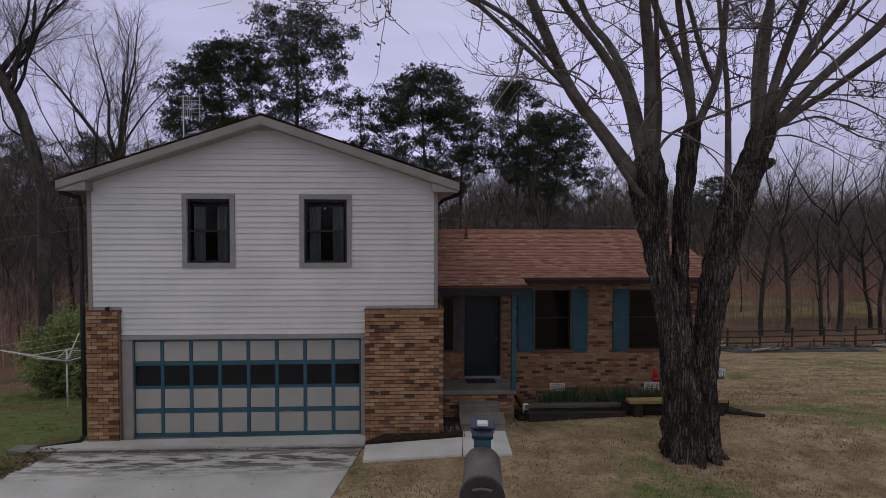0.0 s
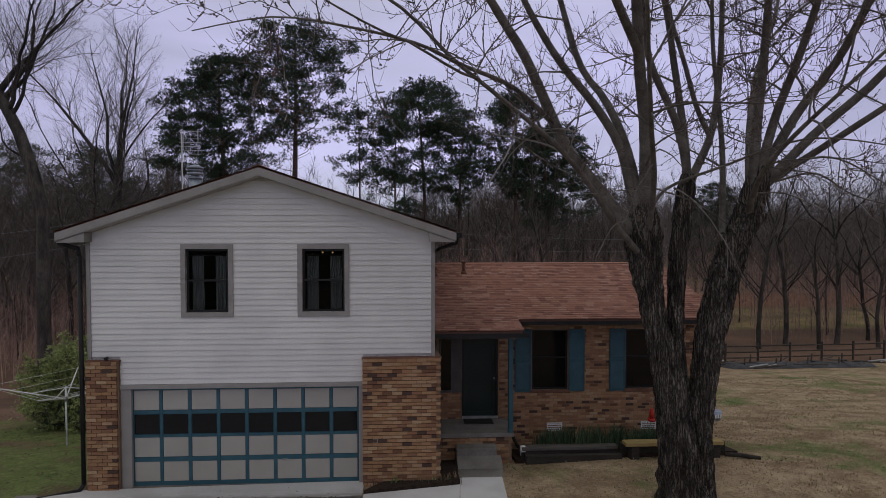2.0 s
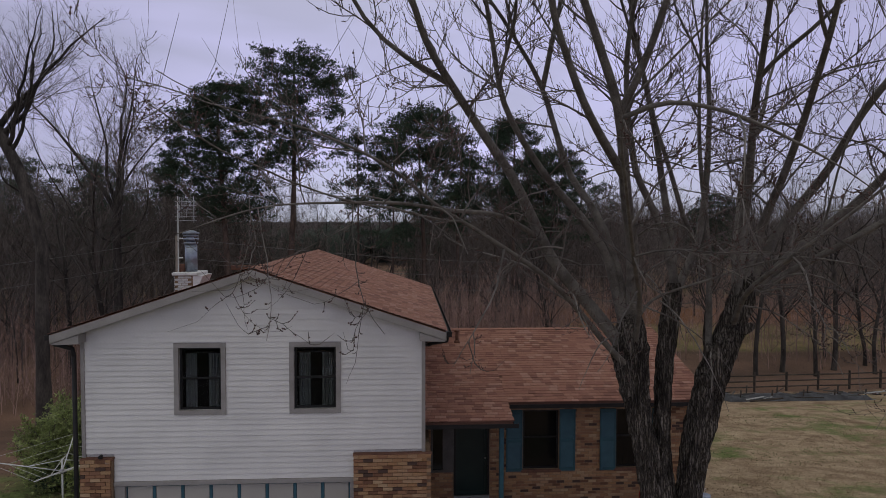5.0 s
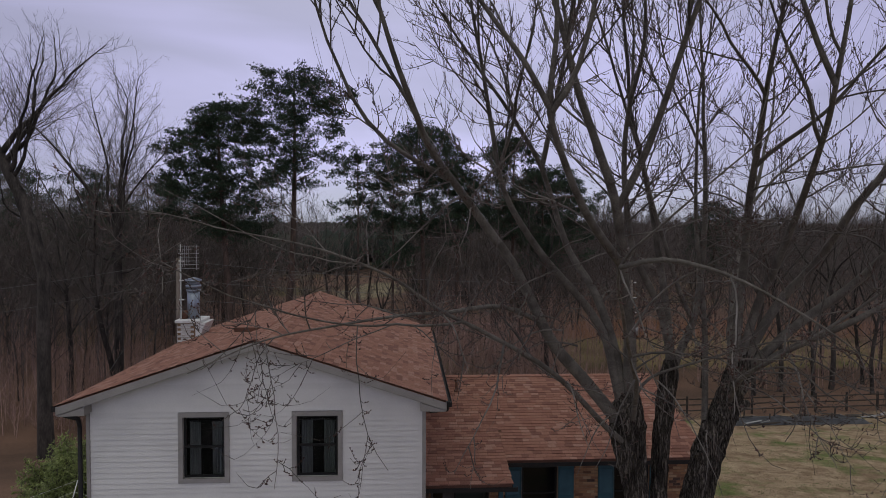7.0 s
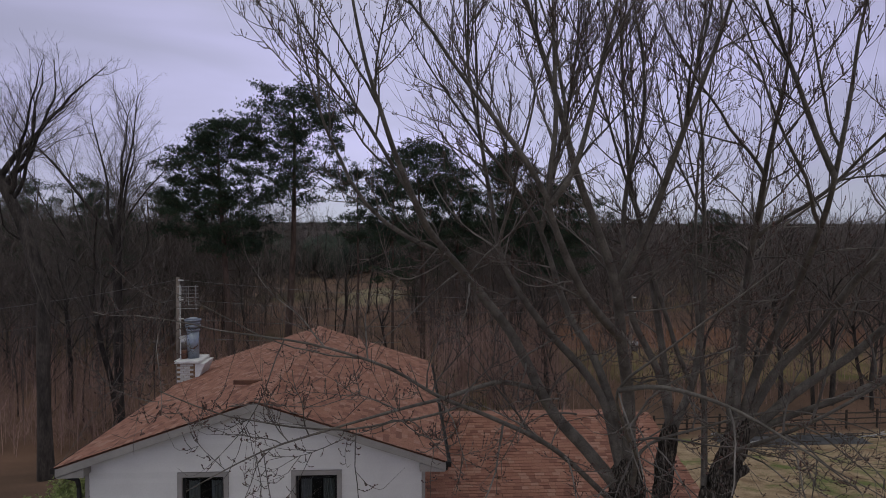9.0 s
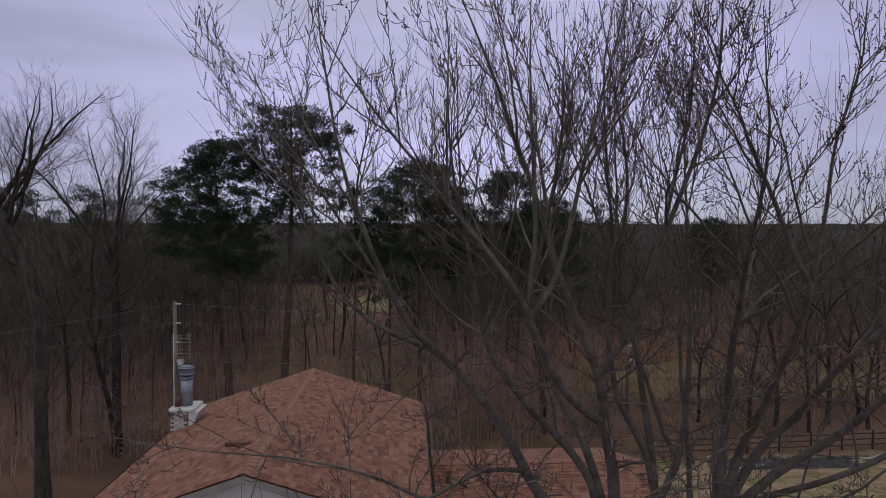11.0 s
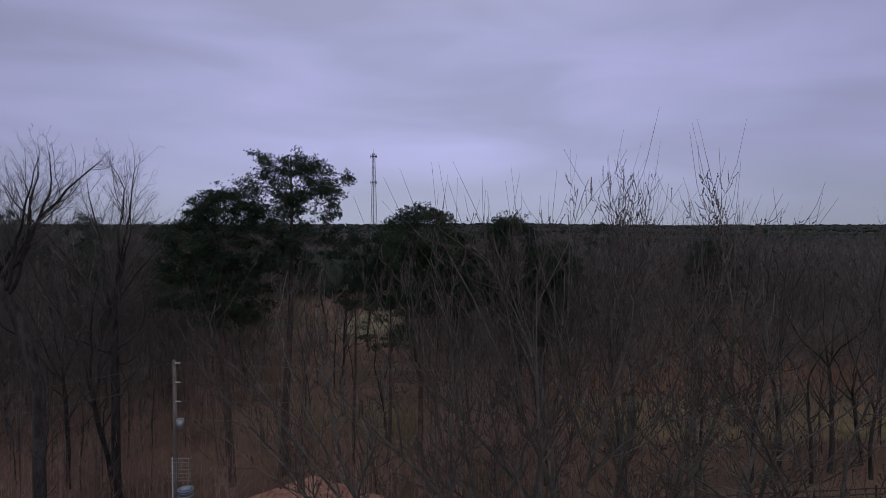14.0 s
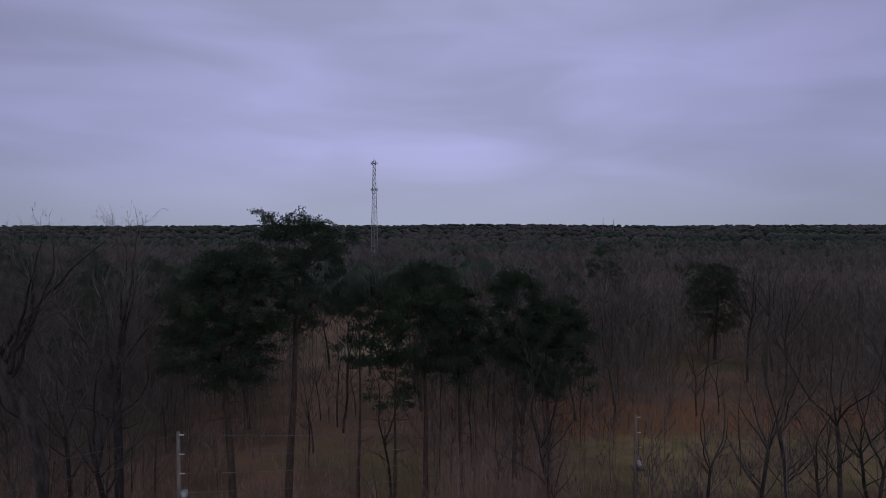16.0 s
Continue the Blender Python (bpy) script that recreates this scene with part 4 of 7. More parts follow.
def shutter(x0, x1, z0, z1):
    y1 = WY0 - 0.004
    s = part("shutter", boxes((x0, x1, y1 - 0.018, y1, z0, z1)), M["blue"], house, "blue louvred shutter")
    for a, b in ((x0, x0 + 0.05), (x1 - 0.05, x1)):
        part("stile", boxes((a, b, y1 - 0.034, y1 - 0.018, z0, z1), bev=0.003), M["blue"], s)
    for z in (z0, (z0 + z1) / 2 - 0.04, z1 - 0.08):
        part("rail", boxes((x0 + 0.05, x1 - 0.05, y1 - 0.034, y1 - 0.018, z, z + 0.08), bev=0.003), M["blue"], s)
    V, F = [], []
    z = z0 + 0.09
    while z < z1 - 0.1:
        if abs(z - (z0 + z1) / 2) > 0.06:
            k = len(V)
            for x in (x0 + 0.05, x1 - 0.05):
                V += [(x, y1 - 0.030, z), (x, y1 - 0.019, z + 0.032), (x, y1 - 0.019, z + 0.002)]
            F += [(k, k + 3, k + 4, k + 1), (k, k + 2, k + 5, k + 3)]
        z += 0.036
    from_lists("louvres", V, F, M["blue"], s)


for a, b in ((2.97, 3.40), (4.38, 4.80), (5.46, 5.88), (6.86, 7.28)):
    shutter(a, b, 1.19, 2.82)


def front_door():
    x0, x1, z0, z1 = DOOR
    y = WY0 + 0.08
    f = part("door_frame", boxes((x0, x0 + 0.05, WY0 - 0.02, WY0 + 0.14, z0, z1), (x1 - 0.05, x1, WY0 - 0.02, WY0 + 0.14, z0, z1), (x0 + 0.05, x1 - 0.05, WY0 - 0.02, WY0 + 0.14, z1 - 0.05, z1)), M["black"], house, "dark entrance door frame")
    d = part("door", boxes((x0 + 0.052, x1 - 0.052, y, y + 0.045, z0 + 0.01, z1 - 0.052), bev=0.004), M["door"], f, "dark teal front door behind a storm door")
    part("storm_rail", boxes((x0 + 0.052, x1 - 0.052, y - 0.03, y - 0.004, z0 + 0.01, z0 + 0.12), (x0 + 0.052, x1 - 0.052, y - 0.03, y - 0.004, z1 - 0.15, z1 - 0.052), (x0 + 0.052, x0 + 0.12, y - 0.03, y - 0.004, z0 + 0.12, z1 - 0.15), (x1 - 0.12, x1 - 0.052, y - 0.03, y - 0.004, z0 + 0.12, z1 - 0.15)), M["door"], f, "dark storm door rails")
    part("door_handle", cyl(bmesh.new(), (x1 - 0.10, y - 0.07, 1.55), (x1 - 0.10, y - 0.03, 1.55), 0.02), M["alu"], f, "small chrome handle")
    part("threshold", boxes((x0, x1, WY0 - 0.06, WY0 - 0.022, z0 - 0.04, z0 + 0.03)), M["alu"], f, "metal threshold")
    # Side panel takes the trim darkened for the porch's shade.
    s = part("side_light", boxes((SIDE[0] - 0.06, SIDE[0], WY0 - 0.02, WY0 + 0.06, SIDE[2] - 0.06, SIDE[3] + 0.06), (SIDE[1], DOOR[0] - 0.003, WY0 - 0.02, WY0 + 0.011, SIDE[2] - 0.06, SIDE[3] + 0.06), (SIDE[0], SIDE[1], WY0 - 0.02, WY0 + 0.06, SIDE[2] - 0.06, SIDE[2]), (SIDE[0], SIDE[1], WY0 - 0.02, WY0 + 0.06, SIDE[3], SIDE[3] + 0.06)), M["shaded_trim"], house, "narrow side window in a dark panel")
    part("pane", boxes((SIDE[0], SIDE[1], WY0 + 0.02, WY0 + 0.026, SIDE[2], SIDE[3])), M["darkglass"], s)


front_door()


def wing_roof():
    x0, x1, ex = HX1 + 0.002, 8.33, 2.86
    yl, ym, yk = 14.45, 15.78, 17.25

    def plane(bm, xa, xb, ya, za, yb_, zb):
        wall_quad(bm, ((xa, ya, za), (xa, yb_, zb), (xa, yb_, zb - 0.06), (xa, ya, za - 0.06)), (xb - xa, 0, 0))

    bm = bmesh.new()
    plane(bm, x0, ex, WRY, wing_z(WRY), yk, wing_z(yk))
    plane(bm, x0, ex, yk, wing_z(yk), yl, porch_z(yl))
    plane(bm, ex, x1, WRY, wing_z(WRY), ym, wing_z(ym))
    deck = part("roof", bm, M["roofdeck"], house, "low-pitched red-brown shingled roof over the wing")
    dn = Vector((0, -1, -WSLOPE)).normalized()
    part_d = (WRY - ym) / -dn.y + 0.03
    kink_d = (WRY - yk) / -dn.y
    roof_slope("wing", (x0, WRY, wing_z(WRY) + 0.005), (1, 0, 0), dn, x1 - x0 + 0.03, part_d, deck, trim=lambda a, d: a < ex - x0 and d > kink_d)
    dp = Vector((0, -1, -0.164)).normalized()
    roof_slope("porch", (x0, yk + 0.02, wing_z(yk) + 0.012), (1, 0, 0), dp, ex - x0 + 0.03, (yk - yl) / -dp.y + 0.05, deck)
    bm = bmesh.new()
    yb = 2 * WRY - ym
    wall_quad(bm, ((x0, WRY, wing_z(WRY)), (x0, yb, wing_z(yb)), (x0, yb, wing_z(yb) - 0.06), (x0, WRY, wing_z(WRY) - 0.06)), (x1 - x0, 0, 0))
    back = part("roof", bm, M["roofdeck"], house, "rear slope of the wing roof")
    roof_slope("wingback", (x0, WRY, wing_z(WRY) + 0.005), (1, 0, 0), Vector((0, 1, -WSLOPE)).normalized(), x1 - x0 + 0.03, part_d, back)
    for i in range(36):
        w = (x1 - x0) / 36
        x = x0 + i * w
        bm = bmesh.new()
        for s in (-1, 1):
            wall_quad(bm, ((x, WRY, wing_z(WRY) + 0.05), (x, WRY + s * 0.14, wing_z(WRY) + 0.05 - 0.028), (x + w + 0.02, WRY + s * 0.14, wing_z(WRY) + 0.012), (x + w + 0.02, WRY, wing_z(WRY) + 0.04)), (0, 0, -0.01))
        part("ridge_cap", bm, M["shingle"], house)
    # eave boards and gutters
    part("fascia", boxes((x0, ex + 0.02, yl + 0.002, yl + 0.03, porch_z(yl) - 0.13, porch_z(yl) - 0.01)), M["gutter"], house, "black porch fascia")
    part("fascia", boxes((ex + 0.02, x1, ym + 0.002, ym + 0.03, wing_z(ym) - 0.135, wing_z(ym) - 0.01)), M["gutter"], house, "black fascia")
    part("gutter", boxes((x0 + 0.02, ex + 0.12, yl - 0.10, yl, porch_z(yl) - 0.13, porch_z(yl) - 0.115), (x0 + 0.02, ex + 0.12, yl - 0.10, yl - 0.09, porch_z(yl) - 0.115, porch_z(yl) - 0.03), (ex + 0.11, ex + 0.12, yl - 0.09, yl, porch_z(yl) - 0.115, porch_z(yl) - 0.03)), M["gutter"], house, "black gutter")
    part("gutter", boxes((ex + 0.05, x1, ym - 0.10, ym, wing_z(ym) - 0.13, wing_z(ym) - 0.115), (ex + 0.05, x1, ym - 0.10, ym - 0.09, wing_z(ym) - 0.115, wing_z(ym) - 0.03)), M["gutter"], house, "black gutter")
    # Soffit, ceiling and beam: shade under the roof is painted in by darkened trim.
    part("soffit", boxes((ex + 0.02, x1, ym + 0.03, WY0 + 0.01, wing_z(ym) - 0.13, wing_z(ym) - 0.11)), M["shaded_trim"], house)
    part("porch_ceiling", boxes((x0 + 0.15, ex, yl + 0.03, WY0 + 0.01, porch_z(yl) - 0.10, porch_z(yl) - 0.08)), M["shaded_trim"], house)
    part("porch_beam", boxes((x0 + 0.15, ex - 0.02, 14.98, 15.12, 2.79, 2.955), bev=0.006), M["shaded_trim"], house, "dark porch beam")
    part("porch_post", boxes((2.62, 2.73, 14.99, 15.10, 0.513, 2.788), bev=0.008), M["teal"], house, "teal porch post")
    pipe_run("downspout", [(2.90, 15.72, wing_z(ym) - 0.12), (2.88, 15.75, 2.85), (2.86, 15.95, 2.72), (2.86, 16.1, 2.6), (2.86, 16.1, 0.15), (2.95, 15.6, -0.02), (3.05, 15.25, -0.05)], 0.04, M["gutter"], house, "black downspout")


wing_roof()
for x, y, h, r in ((1.91, 19.2, 0.34, 0.05), (1.02, 19.0, 0.22, 0.05)):
    v = thing("vent_pipe", x, y, wing_z(y), "short plumbing vent pipe on the shingles", "vent pipe")
    part("pipe", cyl(bmesh.new(), (x, y, wing_z(y) - 0.02), (x, y, wing_z(y) + h), r), M["rust"], v)
    part("cowl", cyl(bmesh.new(), (x, y, wing_z(y) + h), (x, y, wing_z(y) + h + 0.06), r * 1.7, r * 1.2), M["rust"], v)
    part("collar", cyl(bmesh.new(), (x, y, wing_z(y) + 0.0), (x, y, wing_z(y) + 0.10), r * 2.2, r * 1.1), M["rust"], v)

# foundation vents
for x in (4.02, 6.52):
    v = part("foundation_vent", boxes((x - 0.2, x + 0.2, WY0 - 0.02, WY0 + 0.01, 0.16, 0.185), (x - 0.2, x + 0.2, WY0 - 0.02, WY0 + 0.01, 0.345, 0.37), (x - 0.2, x - 0.18, WY0 - 0.02, WY0 + 0.01, 0.185, 0.345), (x + 0.18, x + 0.2, WY0 - 0.02, WY0 + 0.01, 0.185, 0.345)), M["white"], house, "white foundation vent")
    for i in range(3):
        part("slat", boxes((x - 0.18, x + 0.18, WY0 - 0.015, WY0 + 0.005, 0.205 + i * 0.05, 0.23 + i * 0.05)), M["white"], v)

# ---------------------------------------------------------------- porch, steps, paths and drive
porch = thing("porch", 1.8, 15.6, -0.2, "concrete porch slab on a brick base", "porch")
part("slab", boxes((WX0, 2.76, 15.02, WY0 - 0.003, 0.40, 0.51), bev=0.012), M["concrete_old"], porch)
base_ = part("brick_base", boxes((WX0 + 0.03, 2.71, 15.09, WY0 - 0.01, -0.3, 0.40)), M["mortar"], porch, "brick porch base")
for k in range(8):
    for i in range(9):
        x = WX0 + 0.03 + 0.213 * i - (0.106 if k % 2 else 0.0)
        if x > WX0 and x + 0.2 < 2.72:
            b = link("brick", FULL, M["brick"], base_); b.location = (x, 15.085, -0.24 + 0.079 * k)
tagged(part("door_mat", boxes((1.62, 2.36, 15.72, 16.12, 0.512, 0.532), bev=0.006), M["dark"]), "dark grey doormat on the porch slab", "doormat")
steps = thing("porch_steps", 1.83, 14.8, -0.15, "worn grey concrete steps before the porch", "steps")
part("step", boxes((1.34, 2.30, 14.66, 15.018, -0.2, 0.27), bev=0.02), M["concrete_old"], steps)
bm = bmesh.new()
wall_quad(bm, ((1.34, 14.27, -0.06), (1.34, 14.657, 0.10), (1.34, 14.657, -0.2), (1.34, 14.27, -0.2)), (1.04, 0, 0))
part("ramp", bm, M["concrete_old"], steps, "sloping grey concrete slab")


def slab_on_ground(name, corners, material, label, category, up=0.03, n=14):
    """A paved quad that follows the ground."""
    a, b, c, d = [Vector(p) for p in corners]
    bm = bmesh.new()
    grid = []
    for j in range(n + 1):
        v = j / n
        row = []
        for i in range(n + 1):
            u = i / n
            p = (a * (1 - u) + b * u) * (1 - v) + (d * (1 - u) + c * u) * v
            row.append(bm.verts.new((p.x, p.y, ground_z(p.x, p.y) + up)))
        grid.append(row)
    fs = [bm.faces.new((grid[j][i], grid[j][i + 1], grid[j + 1][i + 1], grid[j + 1][i])) for j in range(n) for i in range(n)]
    ext = bmesh.ops.extrude_face_region(bm, geom=fs)
    for e in ext["geom"]:
        if isinstance(e, bmesh.types.BMVert):
            e.co.z += 0.0
    for row in grid:
        for v in row:
            v.co.z -= 0.12
    return tagged(part(name, bm, material), label, category, kind="structure")


slab_on_ground("pavement_walk", ((1.33, 13.84), (2.30, 13.84), (2.38, 14.27), (1.34, 14.27)), M["concrete_old"], "worn grey concrete walk at the steps", "path", up=0.05)
slab_on_ground("pavement_path_1", ((1.24, 12.42), (2.22, 12.40), (2.29, 13.83), (1.36, 13.83)), M["concrete_new"], "pale new concrete path slab", "path", up=0.05)
slab_on_ground("pavement_path_2", ((-0.72, 12.20), (1.22, 12.43), (1.32, 13.46), (-0.72, 13.08)), M["concrete_new"], "pale new concrete path slab", "path", up=0.05)
slab_on_ground("driveway_apron", ((-7.75, 13.0), (-0.75, 12.98), (-0.75, 13.80), (-6.75, 13.62)), M["concrete"], "worn pale concrete apron before the garage", "driveway", up=0.045)
slab_on_ground("driveway", ((-8.9, 2.5), (-2.4, 2.5), (-0.78, 12.95), (-6.95, 12.95)), M["concrete"], "stained pale concrete driveway rising to the street", "driveway", up=0.035, n=26)
slab_on_ground("mulch_bed", ((-0.72, 13.10), (1.32, 13.48), (1.31, 15.0), (0.93, 15.0)), M["mulch"], "dark mulch bed beside the brick pier", "flower bed", up=0.12)
slab_on_ground("mulch_bed_wing", ((2.8, 15.0), (8.3, 15.0), (8.3, 16.19), (2.8, 16.19)), M["mulch"], "dark mulch bed along the brick wing", "flower bed", up=0.1)

# ---------------------------------------------------------------- trees
class Wood:
    """Collects tapered tubes in lists by part."""

    def __init__(self):
        self.lists = {}

    def tube(self, part_name, pts, radii, n):
        V, F = self.lists.setdefault(part_name, ([], []))
        k = len(V)
        d = (pts[-1] - pts[0]).normalized()
        ref = Vector((1, 0, 0)) if abs(d.x) < 0.8 else Vector((0, 1, 0))
        m = len(pts)
        for i, p in enumerate(pts):
            t = (pts[min(i + 1, m - 1)] - pts[max(i - 1, 0)]).normalized()
            u = t.cross(ref).normalized()
            w = t.cross(u)
            for j in range(n):
                a = 2 * math.pi * j / n
                V.append(p + (u * math.cos(a) + w * math.sin(a)) * radii[i])
        for i in range(m - 1):
            for j in range(n):
                a, b = k + i * n + j, k + i * n + (j + 1) % n
                F.append((a, b, b + n, a + n))

    def flakes(self, part_name, p, d, size, count, rng, width=0.3, slim=False):
        """A tuft of thin leaves round the direction d."""
        V, F = self.lists.setdefault(part_name, ([], []))
        for _ in range(count):
            q = (d * 0.7 + Vector((rng.gauss(0, 1), rng.gauss(0, 1), rng.gauss(0, 1))) * 0.6).normalized()
            s = q.cross(Vector((rng.gauss(0, 1), rng.gauss(0, 1), rng.gauss(0, 1)))).normalized() * size * width * rng.uniform(0.6, 1.2)
            e = p + q * size * rng.uniform(0.6, 1.25)
            k = len(V)
            if slim:
                V.extend((p - s * 0.5, p + s * 0.5, e))
                F.append((k, k + 1, k + 2))
            else:
                V.extend((p, p + (e - p) * 0.5 - s * 0.5, e, p + (e - p) * 0.5 + s * 0.5))
                F.append((k, k + 1, k + 2, k + 3))

    def make(self, parent, materials, labels={}):
        for name, (V, F) in self.lists.items():
            if V:
                from_lists(name, V, F, materials[name], parent, labels.get(name, ""), smooth=name in ("trunk", "limb"))


def bend(start, d, length, rng, n, lift, wander):
    """A wandering path that turns upward by lift."""
    pts = [Vector(start)]
    d = Vector(d).normalized()
    step = length / n
    for _ in range(n):
        d = (d + Vector((rng.gauss(0, wander), rng.gauss(0, wander), rng.gauss(0, wander) + lift))).normalized()
        pts.append(pts[-1] + d * step)
    return pts


def at_path(pts, f):
    s = f * (len(pts) - 1)
    i = min(int(s), len(pts) - 2)
    return pts[i].lerp(pts[i + 1], s - i), (pts[i + 1] - pts[i]).normalized()


def even(pts, n):
    """The same path in n even steps, and its length."""
    lens = [0.0]
    for a, b in zip(pts, pts[1:]):
        lens.append(lens[-1] + (b - a).length)
    out, j = [], 0
    for i in range(n + 1):
        s = lens[-1] * i / n
        while j < len(pts) - 2 and lens[j + 1] < s:
            j += 1
        out.append(pts[j].lerp(pts[j + 1], (s - lens[j]) / max(1e-6, lens[j + 1] - lens[j])))
    return out, lens[-1]


def side_dir(d, angle, rng, up=0.25):
    r = Vector((rng.gauss(0, 1), rng.gauss(0, 1), rng.gauss(0, 1)))
    s = (r - d * r.dot(d)).normalized()
    s = (s + Vector((0, 0, up))).normalized()
    return (d * math.cos(angle) + s * math.sin(angle)).normalized()


def sprout(wood, pts, r0, r1, level, rng, spec, thin=0.011, wander=0.10):
    """Side shoots along a path, level by level. spec[level]: per metre, from, length share, angle, tube sides, lift."""
    if level >= len(spec):
        return
    per_m, start, share, angle, sides, lift, name, min_len, max_len = spec[level]
    length = sum((b - a).length for a, b in zip(pts, pts[1:]))
    count = max(1, int(length * (1 - start) * per_m + rng.random()))
    for c in range(count):
        f = start + (1 - start) * (c + rng.random()) / count
        f = min(f, 0.98)
        p, d = at_path(pts, f)
        ln = min(max_len, max(min_len, length * share * (1.15 - 0.75 * f) * rng.uniform(0.7, 1.25)))
        rad = max(0.0055, min((r0 + (r1 - r0) * f) * 0.5, ln * thin))
        q = bend(p, side_dir(d, radians(angle) * rng.uniform(0.7, 1.3), rng), ln, rng, 5 if level == 0 else 4 if level == 1 else 2, lift, wander)
        m = len(q)
        tip = rad * 0.3
        wood.tube(name, q, [rad + (tip - rad) * i / (m - 1) for i in range(m)], sides)
        sprout(wood, q, rad, tip, level + 1, rng, spec, thin, wander)


def buds(wood, q, rng):
    V, F = wood.lists["bud"]
    for f in (0.35, 0.6, 0.8, 1.0):
        if rng.random() < 0.66:
            p, d = at_path(q, f * 0.999)
            d = side_dir(d, 0.5, rng, 0.5) if f < 1 else d
            s = d.cross(Vector((0.3, 0.9, 0.2))).normalized()
            w = d.cross(s)
            r, h = rng.uniform(0.009, 0.014), rng.uniform(0.018, 0.040)
            k = len(V)
            mid = p + d * h * 0.5
            V.extend((p, mid + s * r, mid - s * 0.5 * r + w * 0.87 * r, mid - s * 0.5 * r - w * 0.87 * r, p + d * h))
            for a in range(3):
                b = (a + 1) % 3
                F.append((k, k + 1 + b, k + 1 + a)); F.append((k + 4, k + 1 + a, k + 1 + b))


def crown_top(x):
    """The height at which the maple's crown ends."""
    z = 15.7 + 0.9 * smooth01(2.6, 3.4, x) * (1 - smooth01(4.8, 5.5, x)) + 0.9 * smooth01(6.4, 7.4, x)
    return z - 0.55 * max(0.0, 0.4 - x) - 0.35 * max(0.0, x - 9.0)


def grown(start, d, length, rng, n, wander, lifts):
    """A path whose upward turn changes from lifts[0] at its root to lifts[1] at its tip; it ends at the crown's edge."""
    pts = [Vector(start)]
    d = Vector(d).normalized()
    for i in range(n):
        lift = lifts[0] + (lifts[1] - lifts[0]) * i / max(1, n - 1)
        d = (d + Vector((rng.gauss(0, wander), rng.gauss(0, wander), rng.gauss(0, wander) + lift))).normalized()
        p = pts[-1] + d * length / n
        if p.y < 4.3 or p.z > crown_top(p.x) + 0.5:
            break
        pts.append(p)
    return pts if len(pts) > 2 else None


def maple():
    t = thing("maple_tree", 5.72, 12.0, -0.1, "large bare maple with furrowed bark, several stems and reddish buds", "tree")
    w = Wood()
    w.lists["bud"] = ([], [])
    rng = random.Random(21)

    def curve(pts, radii, per):
        fine, rad = [], []
        m = len(pts)
        for i in range(m - 1):
            p0, p1, p2, p3 = (Vector(pts[max(i - 1, 0)]), Vector(pts[i]), Vector(pts[i + 1]), Vector(pts[min(i + 2, m - 1)]))
            for s in range(per):
                u = s / per
                fine.append(0.5 * (2 * p1 + (p2 - p0) * u + (2 * p0 - 5 * p1 + 4 * p2 - p3) * u * u + (3 * p1 - p0 - 3 * p2 + p3) * u ** 3))
                rad.append(radii[i] + (radii[i + 1] - radii[i]) * u)
        fine.append(Vector(pts[-1])); rad.append(radii[-1])
        return fine, rad

    def stem(pts, radii):
        """A stem with a ridged, uneven section and burls."""
        fine, rad = curve(pts, radii, 18)
        V, F = w.lists.setdefault("trunk", ([], []))
        k = len(V)
        n = 72
        for p, r in zip(fine, rad):
            for j in range(n):
                a = 2 * math.pi * j / n
                c, s_ = math.cos(a), math.sin(a)
                rr = r * (1 + 0.16 * noise.noise((c * 2.2, s_ * 2.2, p.z * 0.9 + p.x)) - 0.24 * abs(noise.noise((c * 5, s_ * 5, p.z * 1.3 + p.x))) + 0.20 * noise.noise((c * 11, s_ * 11, p.z * 4.0)) + 0.16 * noise.noise((c * 3, s_ * 3, p.z * 3.1 + 7))) + 0.02
                V.append(p + Vector((c * rr, s_ * rr, 0)))
        for i in range(len(fine) - 1):
            for j in range(n):
                a, b = k + i * n + j, k + i * n + (j + 1) % n
                F.append((a, b, b + n, a + n))
        k2 = k + (len(fine) - 1) * n
        F.append(tuple(range(k2, k2 + n)))

    stem([(5.52, 11.95, -0.35), (5.50, 11.95, 0.25), (5.42, 11.93, 1.4), (5.25, 11.93, 2.4), (5.05, 11.95, 3.3), (4.90, 11.97, 4.0), (4.78, 11.97, 4.7), (4.72, 11.97, 5.3), (4.74, 11.97, 5.7), (4.76, 11.97, 5.95)], [0.47, 0.37, 0.31, 0.265, 0.225, 0.225, 0.275, 0.33, 0.25, 0.10])
    stem([(5.74, 12.08, -0.35), (5.70, 12.08, 0.6), (5.58, 12.10, 1.8), (5.48, 12.13, 2.8), (5.46, 12.15, 3.6), (5.48, 12.18, 4.5), (5.58, 12.2, 5.6), (5.66, 12.2, 6.2), (5.68, 12.2, 6.5)], [0.38, 0.27, 0.20, 0.155, 0.14, 0.145, 0.165, 0.16, 0.10])
    stem([(5.98, 12.08, -0.35), (5.95, 12.08, 0.3), (5.92, 12.08, 1.6), (6.00, 12.05, 2.5), (6.10, 12.03, 3.3), (6.24, 12.02, 4.0), (6.46, 12.03, 4.8), (6.72, 12.03, 5.5), (6.94, 12.03, 6.1), (7.06, 12.03, 6.5), (7.12, 12.03, 6.8)], [0.43, 0.28, 0.23, 0.24, 0.26, 0.275, 0.285, 0.25, 0.22, 0.19, 0.10])
    # root flare and old pruning stubs
    for a in range(9):
        an = a * 0.7 + 0.3
        d = Vector((math.cos(an), math.sin(an), 0))
